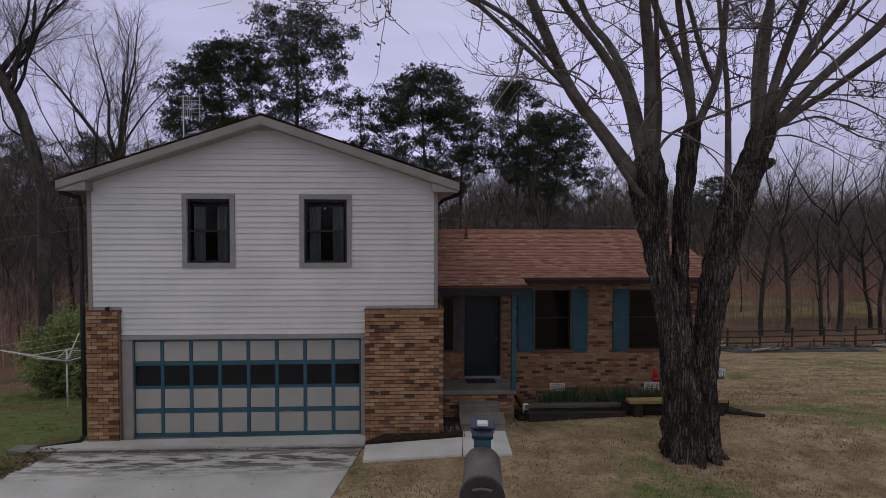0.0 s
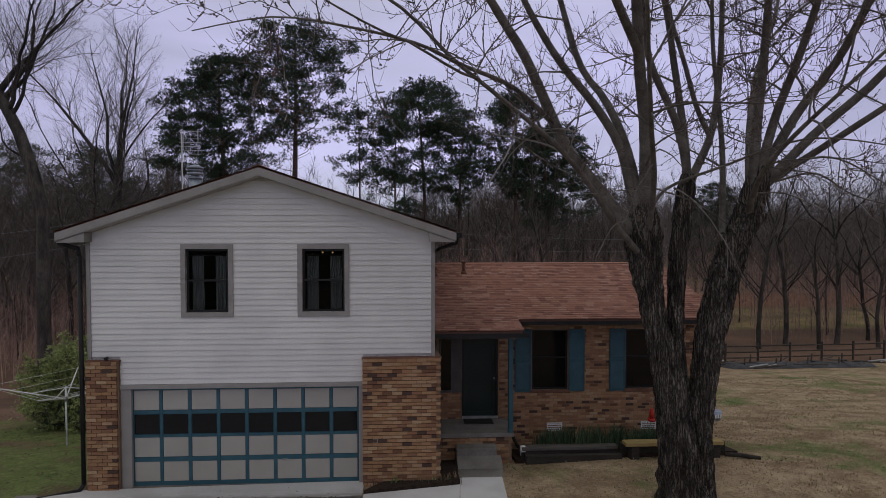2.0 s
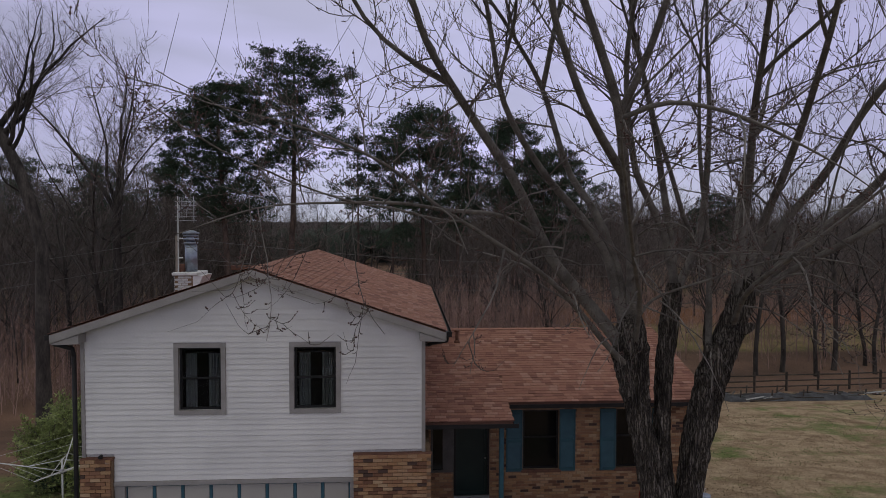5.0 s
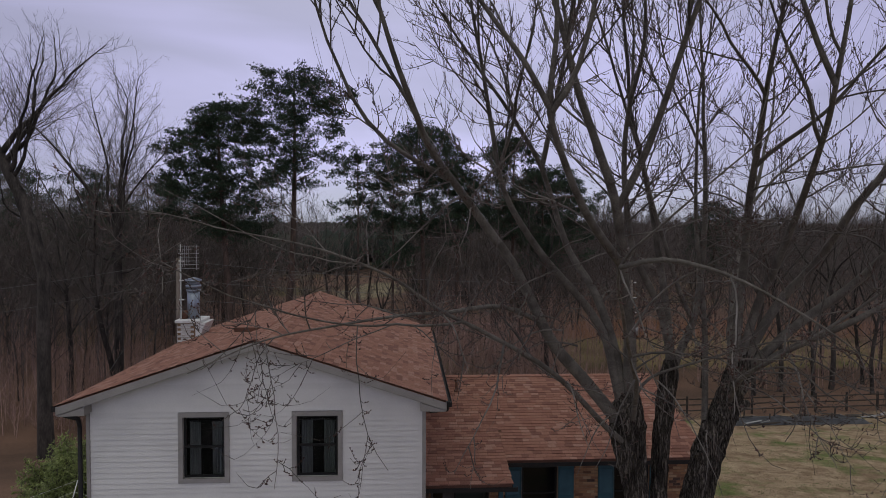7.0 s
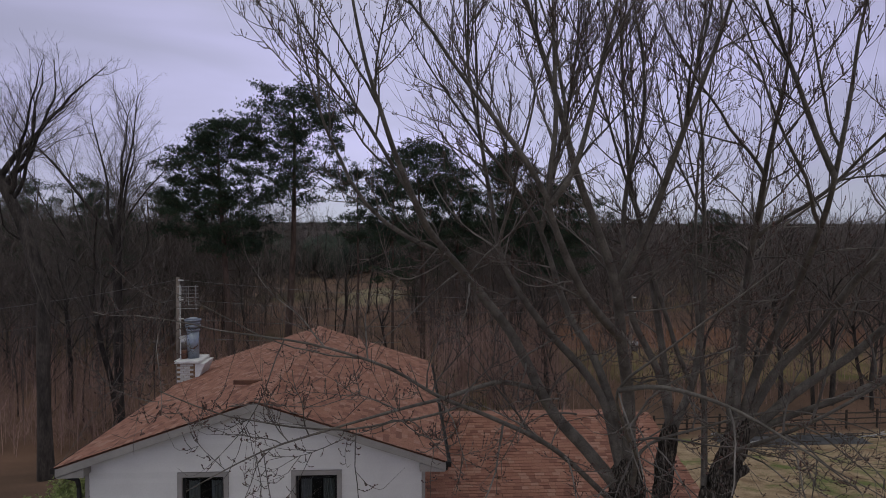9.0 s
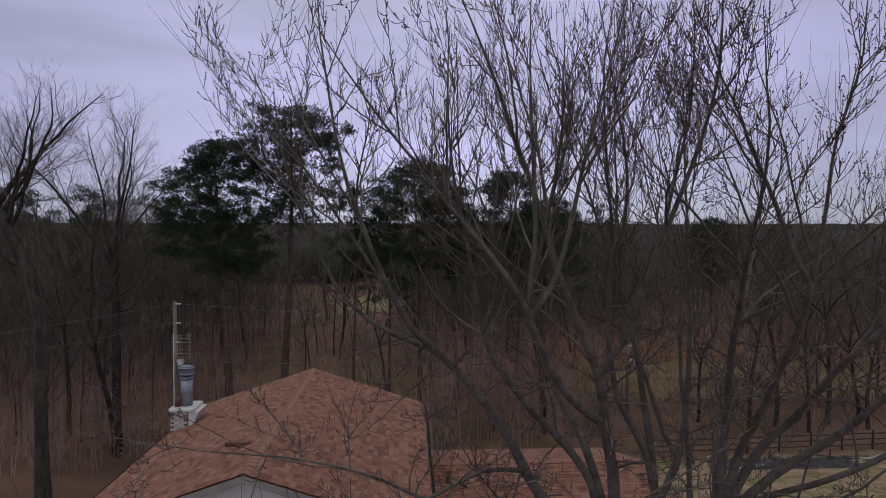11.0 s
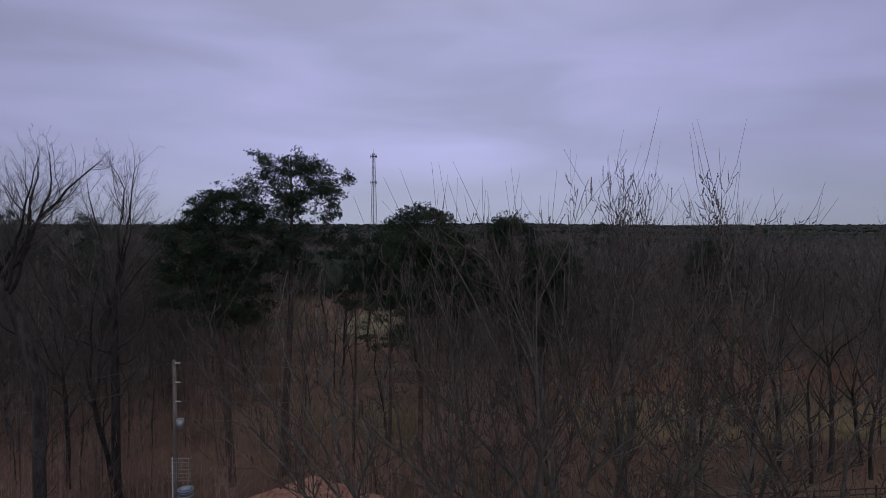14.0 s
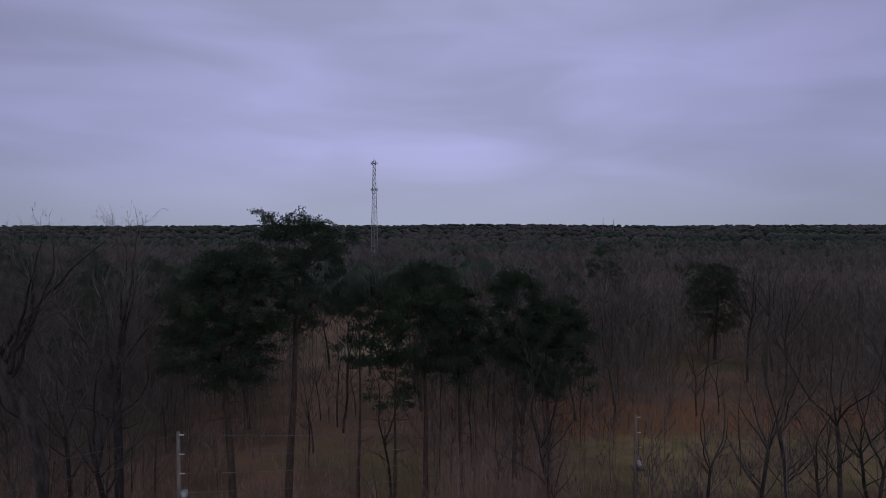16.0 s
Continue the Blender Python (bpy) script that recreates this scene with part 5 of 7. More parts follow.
        w.tube("trunk", [Vector((5.74, 12, 0.42)) + d * 0.20, Vector((5.74, 12, 0.10)) + d * 0.38, Vector((5.74, 12, -0.16)) + d * rng.uniform(0.55, 0.8)], [0.14, 0.12, 0.05], 8)
    for p, d in (((4.50, 11.9, 5.1), (-0.5, -0.4, 0.3)), ((6.30, 11.85, 5.0), (-0.25, -0.1, 0.9)), ((6.40, 11.8, 4.8), (-0.12, -0.05, 1.5)), ((6.95, 11.9, 5.6), (0.5, -0.1, 0.25)), ((6.20, 11.8, 4.6), (-0.35, -0.15, 0.45))):
        p, d = Vector(p), Vector(d)
        w.tube("trunk", [p - d * 0.1, p + d * 0.2, p + d * 0.36, p + d * 0.40], [0.12, 0.10, 0.07, 0.03], 9)

    def rod(name, q, r0, r1, sides):
        m = len(q) - 1
        w.tube(name, q, [r1 + (r0 - r1) * (1 - i / m) ** 1.15 for i in range(m + 1)], sides)

    def spurs(q, length):
        """Short side twigs with clusters of buds; the tip stays a bare whip."""
        for _ in range(int(length * 6.0 + rng.random())):
            p, d = at_path(q, rng.uniform(0.05, 0.82))
            ln = rng.uniform(0.04, 0.20)
            e = side_dir(d, radians(rng.uniform(35, 70)), rng, 0.35)
            b = [p, p + e * ln * 0.55, p + (e + Vector((0, 0, 0.35))) * ln]
            w.tube("twig", b, [0.005, 0.004, 0.003], 3)
            buds(w, b, rng)

    def twigs(q, r0, length, upright):
        for _ in range(int(length * 2.7 + rng.random())):
            f = rng.uniform(0.12, 0.97)
            p, d = at_path(q, f)
            ln = rng.uniform(0.45, 1.35) * (1.1 - 0.4 * f)
            b = grown(p, side_dir(d, radians(rng.uniform(28, 55)), rng, 0.3), ln, rng, 5, 0.12, (0.02, 0.20) if upright else (-0.10, 0.26))
            if b:
                rod("twig", b, min(r0 * 0.6, 0.0045 + 0.005 * ln), 0.002, 4)
                spurs(b, ln)
                whip = (b[-1] - b[-2]).normalized() + Vector((rng.gauss(0, 0.1), rng.gauss(0, 0.1), 0.45))
                rod("twig", [b[-1], b[-1] + whip * rng.uniform(0.15, 0.5)], 0.003, 0.0015, 3)
        spurs(q, length)

    def branches(q, r0, r1, length, per_m=1.5, start=0.16):
        """Side branches: low ones arch over and turn up at the tip, high ones stand steep."""
        for _ in range(int(length * per_m)):
            f = rng.uniform(start, 0.97)
            p, d = at_path(q, f)
            high = smooth01(8.5, 12.0, p.z + rng.gauss(0, 0.6))
            ln = rng.uniform(0.9, 2.9) * (1.15 - 0.55 * f)
            out = side_dir(d, radians(rng.uniform(52, 80) - 26 * high), rng, 0.1 + 0.2 * high)
            b = grown(p, out, ln, rng, 8, 0.10, (-0.14 + 0.18 * high + rng.gauss(0, 0.05), 0.10 + 0.05 * high))
            if not b:
                continue
            rb = min(0.6 * (r0 + (r1 - r0) * f), 0.006 + 0.0065 * ln)
            rod("branch", b, rb, 0.004, 5)
            twigs(b, rb, ln, high > 0.5)

    def limb(pts, r, extra=None, forks=(0.4, 0.6), lift=0.05, side=0.5, per_m=1.7):
        """A limb through the given places that grows on to the crown's edge."""
        r *= 0.82
        tip = 0.006 / r
        fine, _ = curve(pts, [r] * len(pts), 5)
        if extra is None:
            extra = max(0.0, crown_top(fine[-1].x) - 0.6 - fine[-1].z) * 1.08
        if extra > 0.3:
            d = (fine[-1] - fine[-5]).normalized()
            more = grown(fine[-1], d, extra, rng, max(4, int(extra * 2)), 0.07, (lift, lift))
            fine += more[1:] if more else []
        q, length = even(fine, max(12, int(len(fine) * 0.8)))
        rod("limb", q, r, r * tip, 10)
        branches(q, r, r * tip, length, per_m)
        for f in forks:
            p2, d2 = at_path(q, f)
            r2 = r * (1 - f) ** 1.15 * 0.8
            b = grown(p2, side_dir(d2, side, rng, 0.15), length * (1 - f) * rng.uniform(0.8, 1.0), rng, 12, 0.07, (0.03, 0.06))
            if b:
                rod("limb", b, r2, 0.006, 8)
                branches(b, r2, r2 * 0.12, sum((v - u).length for u, v in zip(b, b[1:])), per_m, 0.1)

    # limbs of the western stem
    limb([(4.60, 12.0, 5.25), (3.86, 11.9, 6.14), (3.15, 11.7, 6.94), (2.63, 11.5, 7.9), (2.27, 11.3, 8.53), (1.87, 11.1, 9.04), (1.46, 10.8, 9.55), (0.76, 9.9, 10.35), (0.49, 9.3, 10.85), (0.21, 8.9, 11.49), (0.0, 8.6, 12.1)], 0.165, forks=(0.5, 0.62, 0.75))
    limb([(4.62, 12, 5.6), (4.46, 12.0, 6.27), (4.26, 12.0, 7.01), (3.73, 11.9, 7.77), (2.95, 11.7, 8.6), (2.16, 11.3, 9.73), (1.89, 11.0, 10.76)], 0.125, forks=(0.5, 0.7))
    limb([(4.62, 12, 5.6), (4.60, 12.0, 6.16), (4.37, 12.1, 7.14), (4.09, 12.4, 7.97), (3.68, 12.8, 8.77), (3.10, 12.6, 10.36), (2.50, 12.3, 11.24)], 0.125, forks=(0.6,))
    limb([(3.10, 12.6, 10.36), (3.17, 12.5, 10.77), (3.25, 12.4, 11.3)], 0.07, forks=(0.3,))
    limb([(4.77, 12.0, 5.7), (4.61, 11.6, 7.2), (4.30, 11.1, 8.2), (3.90, 10.3, 9.46), (3.45, 9.9, 10.4)], 0.165, forks=(0.6, 0.75))
    limb([(3.90, 10.3, 9.46), (4.09, 10.0, 10.0), (4.21, 9.8, 10.4)], 0.085, forks=(0.4,))
    limb([(4.15, 10.8, 8.5), (3.16, 9.6, 9.39), (2.57, 9.0, 10.38), (2.37, 8.7, 10.84), (2.40, 8.6, 11.44), (2.43, 8.5, 11.87)], 0.10, forks=(0.6,))
    limb([(2.37, 8.7, 10.84), (2.01, 8.5, 11.37), (1.64, 8.4, 11.82)], 0.055, forks=(0.4,))
    limb([(2.42, 8.7, 10.80), (2.67, 8.5, 11.22), (2.84, 8.4, 11.84)], 0.055, forks=(0.4,))
    # long low limbs that arch over the roof and towards the street
    limb([(2.90, 11.65, 7.36), (1.98, 10.6, 7.78), (0.98, 9.4, 7.85), (0.31, 8.6, 7.92), (-0.62, 7.8, 7.89), (-1.32, 7.3, 7.81), (-2.06, 6.9, 7.52)], 0.062, 0, (), per_m=1.5)
    limb([(4.60, 11.8, 4.95), (4.11, 11.5, 5.4), (2.91, 10.6, 6.62), (1.62, 9.8, 7.46), (0.87, 9.3, 7.89), (0.12, 8.8, 8.45), (-0.85, 8.4, 8.86), (-1.82, 8.1, 9.08)], 0.075, 1.2, (0.5, 0.7), 0.0, per_m=1.6)
    limb([(4.75, 11.75, 5.4), (4.5, 10.9, 6.3), (3.93, 9.6, 7.02), (3.09, 7.6, 8.03), (2.63, 6.4, 8.75), (2.96, 6.0, 9.22), (3.33, 5.7, 9.65)], 0.07, 0.8, (), 0.0, per_m=1.0)
    limb([(2.63, 6.4, 8.73), (3.01, 6.1, 8.83), (3.62, 5.9, 8.66), (4.25, 5.7, 8.29)], 0.036, 0.6, (), -0.02, per_m=1.2)
    # limbs of the middle stem
    limb([(5.66, 12.2, 6.3), (5.64, 12.2, 6.75), (5.44, 12.2, 7.51), (5.05, 12.1, 8.23), (4.75, 11.9, 8.75), (4.47, 11.6, 10.0), (4.41, 11.4, 10.96)], 0.105, forks=(0.5,))
    limb([(5.68, 12.2, 6.3), (5.66, 12.25, 7.0), (5.57, 12.3, 7.8), (5.40, 12.25, 8.7), (5.25, 12.2, 9.51), (4.97, 12.1, 10.57)], 0.105, forks=(0.6,))
    limb([(5.70, 12.2, 6.2), (5.89, 12.3, 6.6), (6.25, 12.4, 7.34), (6.45, 12.5, 8.58), (6.53, 12.6, 10.07), (6.45, 12.6, 11.42)], 0.105, forks=(0.5, 0.65))
    limb([(6.24, 12.4, 7.23), (5.90, 12.3, 7.8), (5.55, 12.1, 8.63), (5.22, 12.0, 9.47), (4.90, 11.9, 10.51)], 0.065, forks=(0.6,))
    limb([(6.36, 12.1, 4.9), (6.40, 12.2, 6.0), (6.46, 12.4, 7.24), (6.30, 12.5, 9.14), (6.28, 12.5, 10.71), (6.30, 12.5, 11.38)], 0.085, forks=(0.6,))
    # limbs of the eastern stem
    limb([(6.90, 12, 5.8), (6.90, 12.0, 6.3), (6.96, 12.0, 7.48), (6.95, 11.8, 8.5), (6.81, 11.4, 9.77), (6.50, 10.6, 10.6), (6.10, 9.6, 11.67), (6.08, 9.2, 12.59)], 0.135, forks=(0.45, 0.6))
    limb([(6.94, 12, 6.0), (7.05, 11.95, 6.7), (7.23, 11.8, 7.64), (7.25, 11.2, 8.5), (7.20, 10.5, 9.5), (6.76, 9.2, 10.64), (6.43, 8.5, 11.24), (6.33, 8.1, 12.2)], 0.12, forks=(0.5, 0.65))
    limb([(6.42, 8.5, 11.18), (6.06, 8.4, 11.76), (5.79, 8.3, 12.26)], 0.055, forks=(0.4,))
    limb([(7.02, 12, 6.2), (7.25, 11.9, 6.9), (7.72, 11.8, 7.76), (8.0, 11.2, 8.5), (8.05, 10.3, 9.5), (8.24, 9.8, 10.1)], 0.125, forks=(0.4, 0.55))
    limb([(7.06, 12, 6.3), (7.35, 11.85, 6.6), (7.93, 11.6, 7.29), (8.7, 11.0, 8.2), (9.08, 10.2, 9.23)], 0.12, forks=(0.35, 0.5, 0.65))
    limb([(7.08, 12, 6.2), (7.29, 11.9, 6.43), (7.82, 11.5, 6.87), (8.25, 10.9, 7.32), (8.88, 10.4, 7.88), (9.7, 10.0, 8.6)], 0.085, forks=(0.4, 0.6))
    limb([(6.95, 12.2, 6.1), (7.3, 12.9, 7.0), (7.8, 13.7, 8.4)], 0.10, forks=(0.4,))
    limb([(6.75, 11.9, 5.7), (6.47, 11.0, 6.37), (6.41, 10.0, 6.9), (6.67, 9.1, 7.53), (7.16, 8.4, 8.27)], 0.07, 2.0, (0.5,), 0.03)
    limb([(4.80, 11.9, 5.70), (5.16, 11.9, 6.21), (6.21, 11.6, 6.64), (6.73, 11.4, 6.86), (7.49, 11.1, 7.06), (8.42, 10.7, 6.92), (9.0, 10.4, 6.68)], 0.042, 0.8, (), -0.02, per_m=1.0)
    limb([(4.60, 11.7, 7.3), (4.90, 11.2, 7.65), (5.32, 10.9, 7.59), (5.52, 10.5, 7.04), (6.03, 10.2, 6.76)], 0.028, 0.5, (), 0.0, per_m=0.9)
    limb([(7.15, 12, 6.35), (7.36, 11.8, 6.42), (7.59, 11.4, 6.72), (7.95, 11.0, 6.67), (8.36, 10.6, 6.28)], 0.034, 1.0, (), -0.03, per_m=1.2)
    limb([(7.15, 12, 6.3), (7.36, 11.8, 6.37), (7.76, 11.4, 6.46), (8.17, 11.0, 6.05), (8.49, 10.6, 5.87)], 0.030, 1.0, (), -0.03, per_m=1.2)
    # thin shoots that hang from the crotches
    for p, d, ln in (((4.62, 11.6, 6.6), (-0.1, -0.4, 0.3), 2.6), ((4.55, 11.55, 6.2), (0.35, -0.4, 0.0), 2.2), ((5.2, 11.7, 6.2), (0.15, -0.5, -0.2), 2.4), ((3.6, 11.6, 6.9), (-0.5, -0.4, 0.3), 2.4), ((3.3, 11.6, 7.2), (-0.7, -0.3, 0.2), 2.0), ((4.4, 11.6, 5.6), (-0.6, -0.5, 0.1), 1.8), ((6.8, 11.6, 6.1), (0.4, -0.6, 0.1), 2.2), ((6.2, 11.7, 5.2), (-0.3, -0.6, 0.2), 1.6)):
        b = grown(p, d, ln, rng, 9, 0.09, (-0.12, -0.16))
        rod("branch", b, 0.020, 0.004, 5)
        spurs(b, ln * 0.4)
    mats = dict(trunk=M["bark"], limb=M["limb"], branch=M["branch"], twig=M["twig"], bud=M["bud"])
    w.make(t, mats, dict(trunk="dark furrowed bark stems"))


maple()

BARE_SPEC = (
    (0.75, 0.05, 0.55, 40, 4, 0.07, "branch", 1.0, 4.5),
    (1.15, 0.1, 0.45, 42, 3, 0.06, "branch", 0.6, 2.2),
    (1.6, 0.1, 0.5, 42, 3, 0.05, "branch", 0.35, 1.1),
)


def bare_tree(seed, height, r, fork, lean=0.0, spec=BARE_SPEC, label="tall leafless woodland tree with grey-brown bark", spread=1.0):
    t = thing("bare_tree", 0, 0, 0, label, "tree", "woodland trees")
    w = Wood()
    rng = random.Random(seed)
    q = bend((0, 0, -0.5), (lean, 0, 1), height * fork + 0.5, rng, 8, 0.02, 0.06)
    m = len(q)
    top = r * 0.72
    w.tube("trunk", q, [r * (1.25 if i == 0 else 1) + (top - r) * i / (m - 1) for i in range(m)], 8)
    n = rng.choice((2, 2, 3, 4))
    a0 = rng.random() * 6
    for i in range(n):
        a = a0 + i * 2 * math.pi / n + rng.uniform(-0.4, 0.4)
        el = rng.uniform(0.95, 1.35) / spread ** 0.3
        d = (math.cos(a) * math.cos(el), math.sin(a) * math.cos(el), math.sin(el))
        l = bend(q[-1], d, height * (1 - fork) * rng.uniform(0.7, 1.1), rng, 10, 0.03, 0.13)
        rr = top * (0.75 if n < 3 else 0.62)
        w.tube("limb", l, [rr * (1 - 0.9 * k / 10) for k in range(11)], 6)
        sprout(w, l, rr, rr * 0.12, 0, rng, spec, 0.009, 0.14)
    for i in range(6):
        p, d = at_path(q, rng.uniform(0.42, 0.98))
        l = bend(p, side_dir(Vector((0, 0, 1)), 0.95, rng), height * 0.3 * rng.uniform(0.7, 1.2), rng, 6, 0.05, 0.08)
        w.tube("limb", l, [r * 0.3 * (1 - 0.85 * k / 6) for k in range(7)], 5)
        sprout(w, l, r * 0.3, r * 0.05, 1, rng, spec)
    w.make(t, dict(trunk=M["wood_trunk"], limb=M["wood_trunk"], branch=M["wood_twig"]))
    return t


def place(ob, x, y, s=1.0, turn=0.0, sink=0.0):
    ob.matrix_basis = Matrix.Translation((x, y, ground_z(x, y) - sink)) @ pose(0, 0, 0, 0, 0, turn) @ Matrix.Scale(s, 4)
    return ob


def put_copy(ob, x, y, s, turn):
    m = Matrix.Translation((x, y, ground_z(x, y))) @ pose(0, 0, 0, 0, 0, turn) @ Matrix.Scale(s / ob.scale[0], 4)
    return copy_thing(ob, m)


def pine(seed, height, r, crown0, radius, n, label, tufts=11, flat=0.45, shift=0.0):
    """A bare trunk and an uneven crown: boughs that end in flat pads of needle tufts, close at the top and open below."""
    t = thing("pine_tree", 0, 0, 0, label, "tree", "pines behind the house")
    w = Wood()
    rng = random.Random(seed)
    q = bend((0, 0, -0.5), (0, 0, 1), height + 0.1, rng, 12, 0.05, 0.018)
    w.tube("trunk", q, [r * (1 - 0.86 * (i / 12) ** 1.2) for i in range(13)], 9)
    z0 = height * crown0
    tall = height - z0
    zc = z0 + tall * flat
    plates = []
    for _ in range(n * 60):
        if len(plates) * 4 >= n:
            break
        z = z0 + tall * rng.random() ** 0.85
        sz = (z - zc) / ((height - zc) if z > zc else (zc - z0) * 1.1)
        a = rng.uniform(0, 6.283)
        env = radius * 0.95 * math.sqrt(max(0.0, 1 - abs(sz) ** 2.3)) * (1 + 0.40 * noise.noise((math.cos(a) * 1.2 + seed, math.sin(a) * 1.2, z * 0.35)))
        k = rng.random() ** (0.42 if z > zc else 0.55)
        g = (z - z0) / tall
        c = Vector((math.cos(a) * env * k + shift * math.sin(math.pi * g), math.sin(a) * env * k, z - 0.4))
        gap = (0.66 if z > zc else 0.9) * (radius / 4.5) ** 0.5
        if all((c.x - p.x) ** 2 + (c.y - p.y) ** 2 + 2.2 * (c.z - p.z) ** 2 > gap * gap for p in plates):
            plates.append(c)
    plates.sort(key=lambda p: math.hypot(p.x, p.y))
    for i, c in enumerate(plates):
        g = (c.z - z0) / tall
        reach = math.hypot(c.x, c.y)
        root, _ = at_path(q, min(0.985, max(crown0 * 0.9, (c.z - (0.30 + 0.35 * g) * reach - 0.2) / height)))
        best, thick = (root - c).length * 0.62, 0.016 + 0.012 * reach
        for p in plates[:i]:
            e = (p - c).length
            if e < best and p.z < c.z + 0.4:
                root, best, thick = p, e, 0.020
        mid = root.lerp(c, 0.55) + Vector((rng.gauss(0, 0.1), rng.gauss(0, 0.1), -0.10 * (root - c).length))
        w.tube("bough", [root, mid, c], [thick, thick * 0.65, 0.012], 4)
        out = Vector((c.x, c.y, 0.2 * reach)).normalized()
        broad = rng.uniform(0.32, 0.52) * (radius / 4.5) ** 0.3
        for _ in range(8):
            p = c + Vector((rng.gauss(0, broad), rng.gauss(0, broad), rng.gauss(0.05, 0.22))) + out * rng.uniform(-0.2, 0.4)
            w.tube("bough", [c - out * 0.25, p], [0.012, 0.006], 3)
            for _k in range(tufts):
                u = Vector((rng.gauss(0, 0.20), rng.gauss(0, 0.20), rng.gauss(0.04, 0.12)))
                w.flakes("needles", p + u, (u * 0.7 + Vector((0, 0, 0.25))).normalized(), 0.17, 11, rng, 0.21, True)
    # dead boughs under the crown
    for i in range(9):
        p, d = at_path(q, crown0 * rng.uniform(0.55, 1.0))
        a = rng.uniform(0, 6.28)
        b = bend(p, (math.cos(a), math.sin(a), rng.uniform(-0.1, 0.4)), rng.uniform(0.8, 2.8), rng, 4, 0.02, 0.18)
        w.tube("bough", b, [0.035 * (1 - 0.8 * k / 4) for k in range(5)], 4)
    w.make(t, dict(trunk=M["pine_bark"], bough=M["pine_bark"], needles=M["needle"]))
    return t


def pine_to(top, x, y, crown, r, radius, n, seed, label, tufts=15, flat=0.45, shift=0.0):
    """A pine from its place, the height of its top and of its crown's foot."""
    g = ground_z(x, y)
    return place(pine(seed, top - g, r, (crown - g) / (top - g), radius, n, label, tufts, flat, shift), x, y)


pine_to(21.9, -9.4, 51.4, 12.4, 0.36, 4.9, 500, 3, "tall pine with a bare trunk and rounded dark green crown", flat=0.58, shift=1.1)
pine_to(18.9, -13.3, 50.5, 8.6, 0.36, 4.5, 700, 5, "broad dense dark green pine behind the house", flat=0.40, shift=-1.6)
pine_to(17.7, 1.7, 53.0, 8.8, 0.26, 4.3, 540, 9, "slender dark green pine among bare trees", flat=0.45, shift=-0.6)
pine_to(15.8, 5.0, 54.0, 7.5, 0.24, 2.2, 200, 12, "narrow dark green pine among bare trees", flat=0.5)
pine_to(17.0, 9.4, 54.0, 9.0, 0.25, 2.9, 330, 14, "slender dark green pine among bare trees", flat=0.45)
pine_to(14.6, 12.8, 55.0, 6.0, 0.26, 3.6, 560, 17, "low dense dark pine beside the woods", flat=0.5)
pine_to(15.2, -4.0, 52.8, 9.0, 0.16, 1.9, 80, 23, "thin open pine among bare trees", flat=0.5)
pine_to(13.4, -0.9, 52.0, 6.0, 0.17, 2.4, 100, 26, "thin open pine among bare trees", flat=0.5)
PINE_D = pine(15, 20.0, 0.30, 0.36, 4.4, 260, "dark pine in the far edge of the woods", 10)
place(PINE_D, -84.0, 97.0)
WEST_PINES = ((-70, 92, 1.15, 0), (-63, 88, 1.10, 50), (-57, 95, 1.18, 100), (-51, 90, 1.12, 150), (-46, 94, 1.17, 200), (-41, 88, 1.08, 250), (-36, 92, 1.10, 300), (-31, 86, 1.02, 20), (-26, 92, 1.0, 120), (-76, 96, 1.0, 220), (-33, 70, 0.95, 30), (-54, 80, 0.98, 75), (-45, 78, 0.95, 130))
for px_, py_, ps_, pt_ in WEST_PINES + ((2, 84, 0.62, 180), (41, 130, 1.02, 90), (24, 118, 0.7, 10), (70, 150, 0.8, 45)):
    put_copy(PINE_D, px_, py_, ps_, pt_)
pine_to(14.0, 57.5, 115.0, 1.0, 0.4, 5.6, 900, 19, "broad dark pine standing alone in the meadow", 14)

# the leaning tree and the forked tree on the west side
WEST_SPEC = (
    (1.5, 0.08, 0.50, 42, 4, 0.07, "branch", 1.0, 4.5),
    (2.8, 0.1, 0.45, 45, 3, 0.05, "branch", 0.6, 2.0),
    (4.2, 0.1, 0.5, 42, 3, 0.05, "branch", 0.3, 1.1),
)


def west_tree(seed, label, x, y, trunk, radii, limbs, mains=()):
    """A tree from its trunk line, main limbs by their places, and further limbs by root, azimuth, elevation, length and radius."""
    t = thing("bare_tree", x, y, ground_z(x, y), label, "tree", "woodland trees")
    w = Wood()
    rng = random.Random(seed)
    pts = [Vector(p) for p in trunk]
    w.tube("trunk", pts, radii, 12)

    def limb(q, r):
        m = len(q) - 1
        w.tube("limb", q, [r * (1 - 0.9 * (i / m) ** 0.8) for i in range(m + 1)], 7)
        sprout(w, q, r, r * 0.12, 0, rng, WEST_SPEC, 0.008, 0.16)

    for r, extra, places in mains:
        q = [Vector(p) for p in places]
        q += bend(q[-1], q[-1] - q[-2], extra, rng, 7, 0.03, 0.09)[1:]
        limb(even(q, 14)[0], r)
    for f, az, el, length, r in limbs:
        p, _ = at_path(pts, f)
        a, e = radians(az), radians(el)
        limb(bend(p, (math.cos(a) * math.cos(e), math.sin(a) * math.cos(e), math.sin(e)), length, rng, 10, 0.03, 0.15), r)
    w.make(t, dict(trunk=M["wood_trunk"], limb=M["wood_trunk"], branch=M["wood_twig"]))


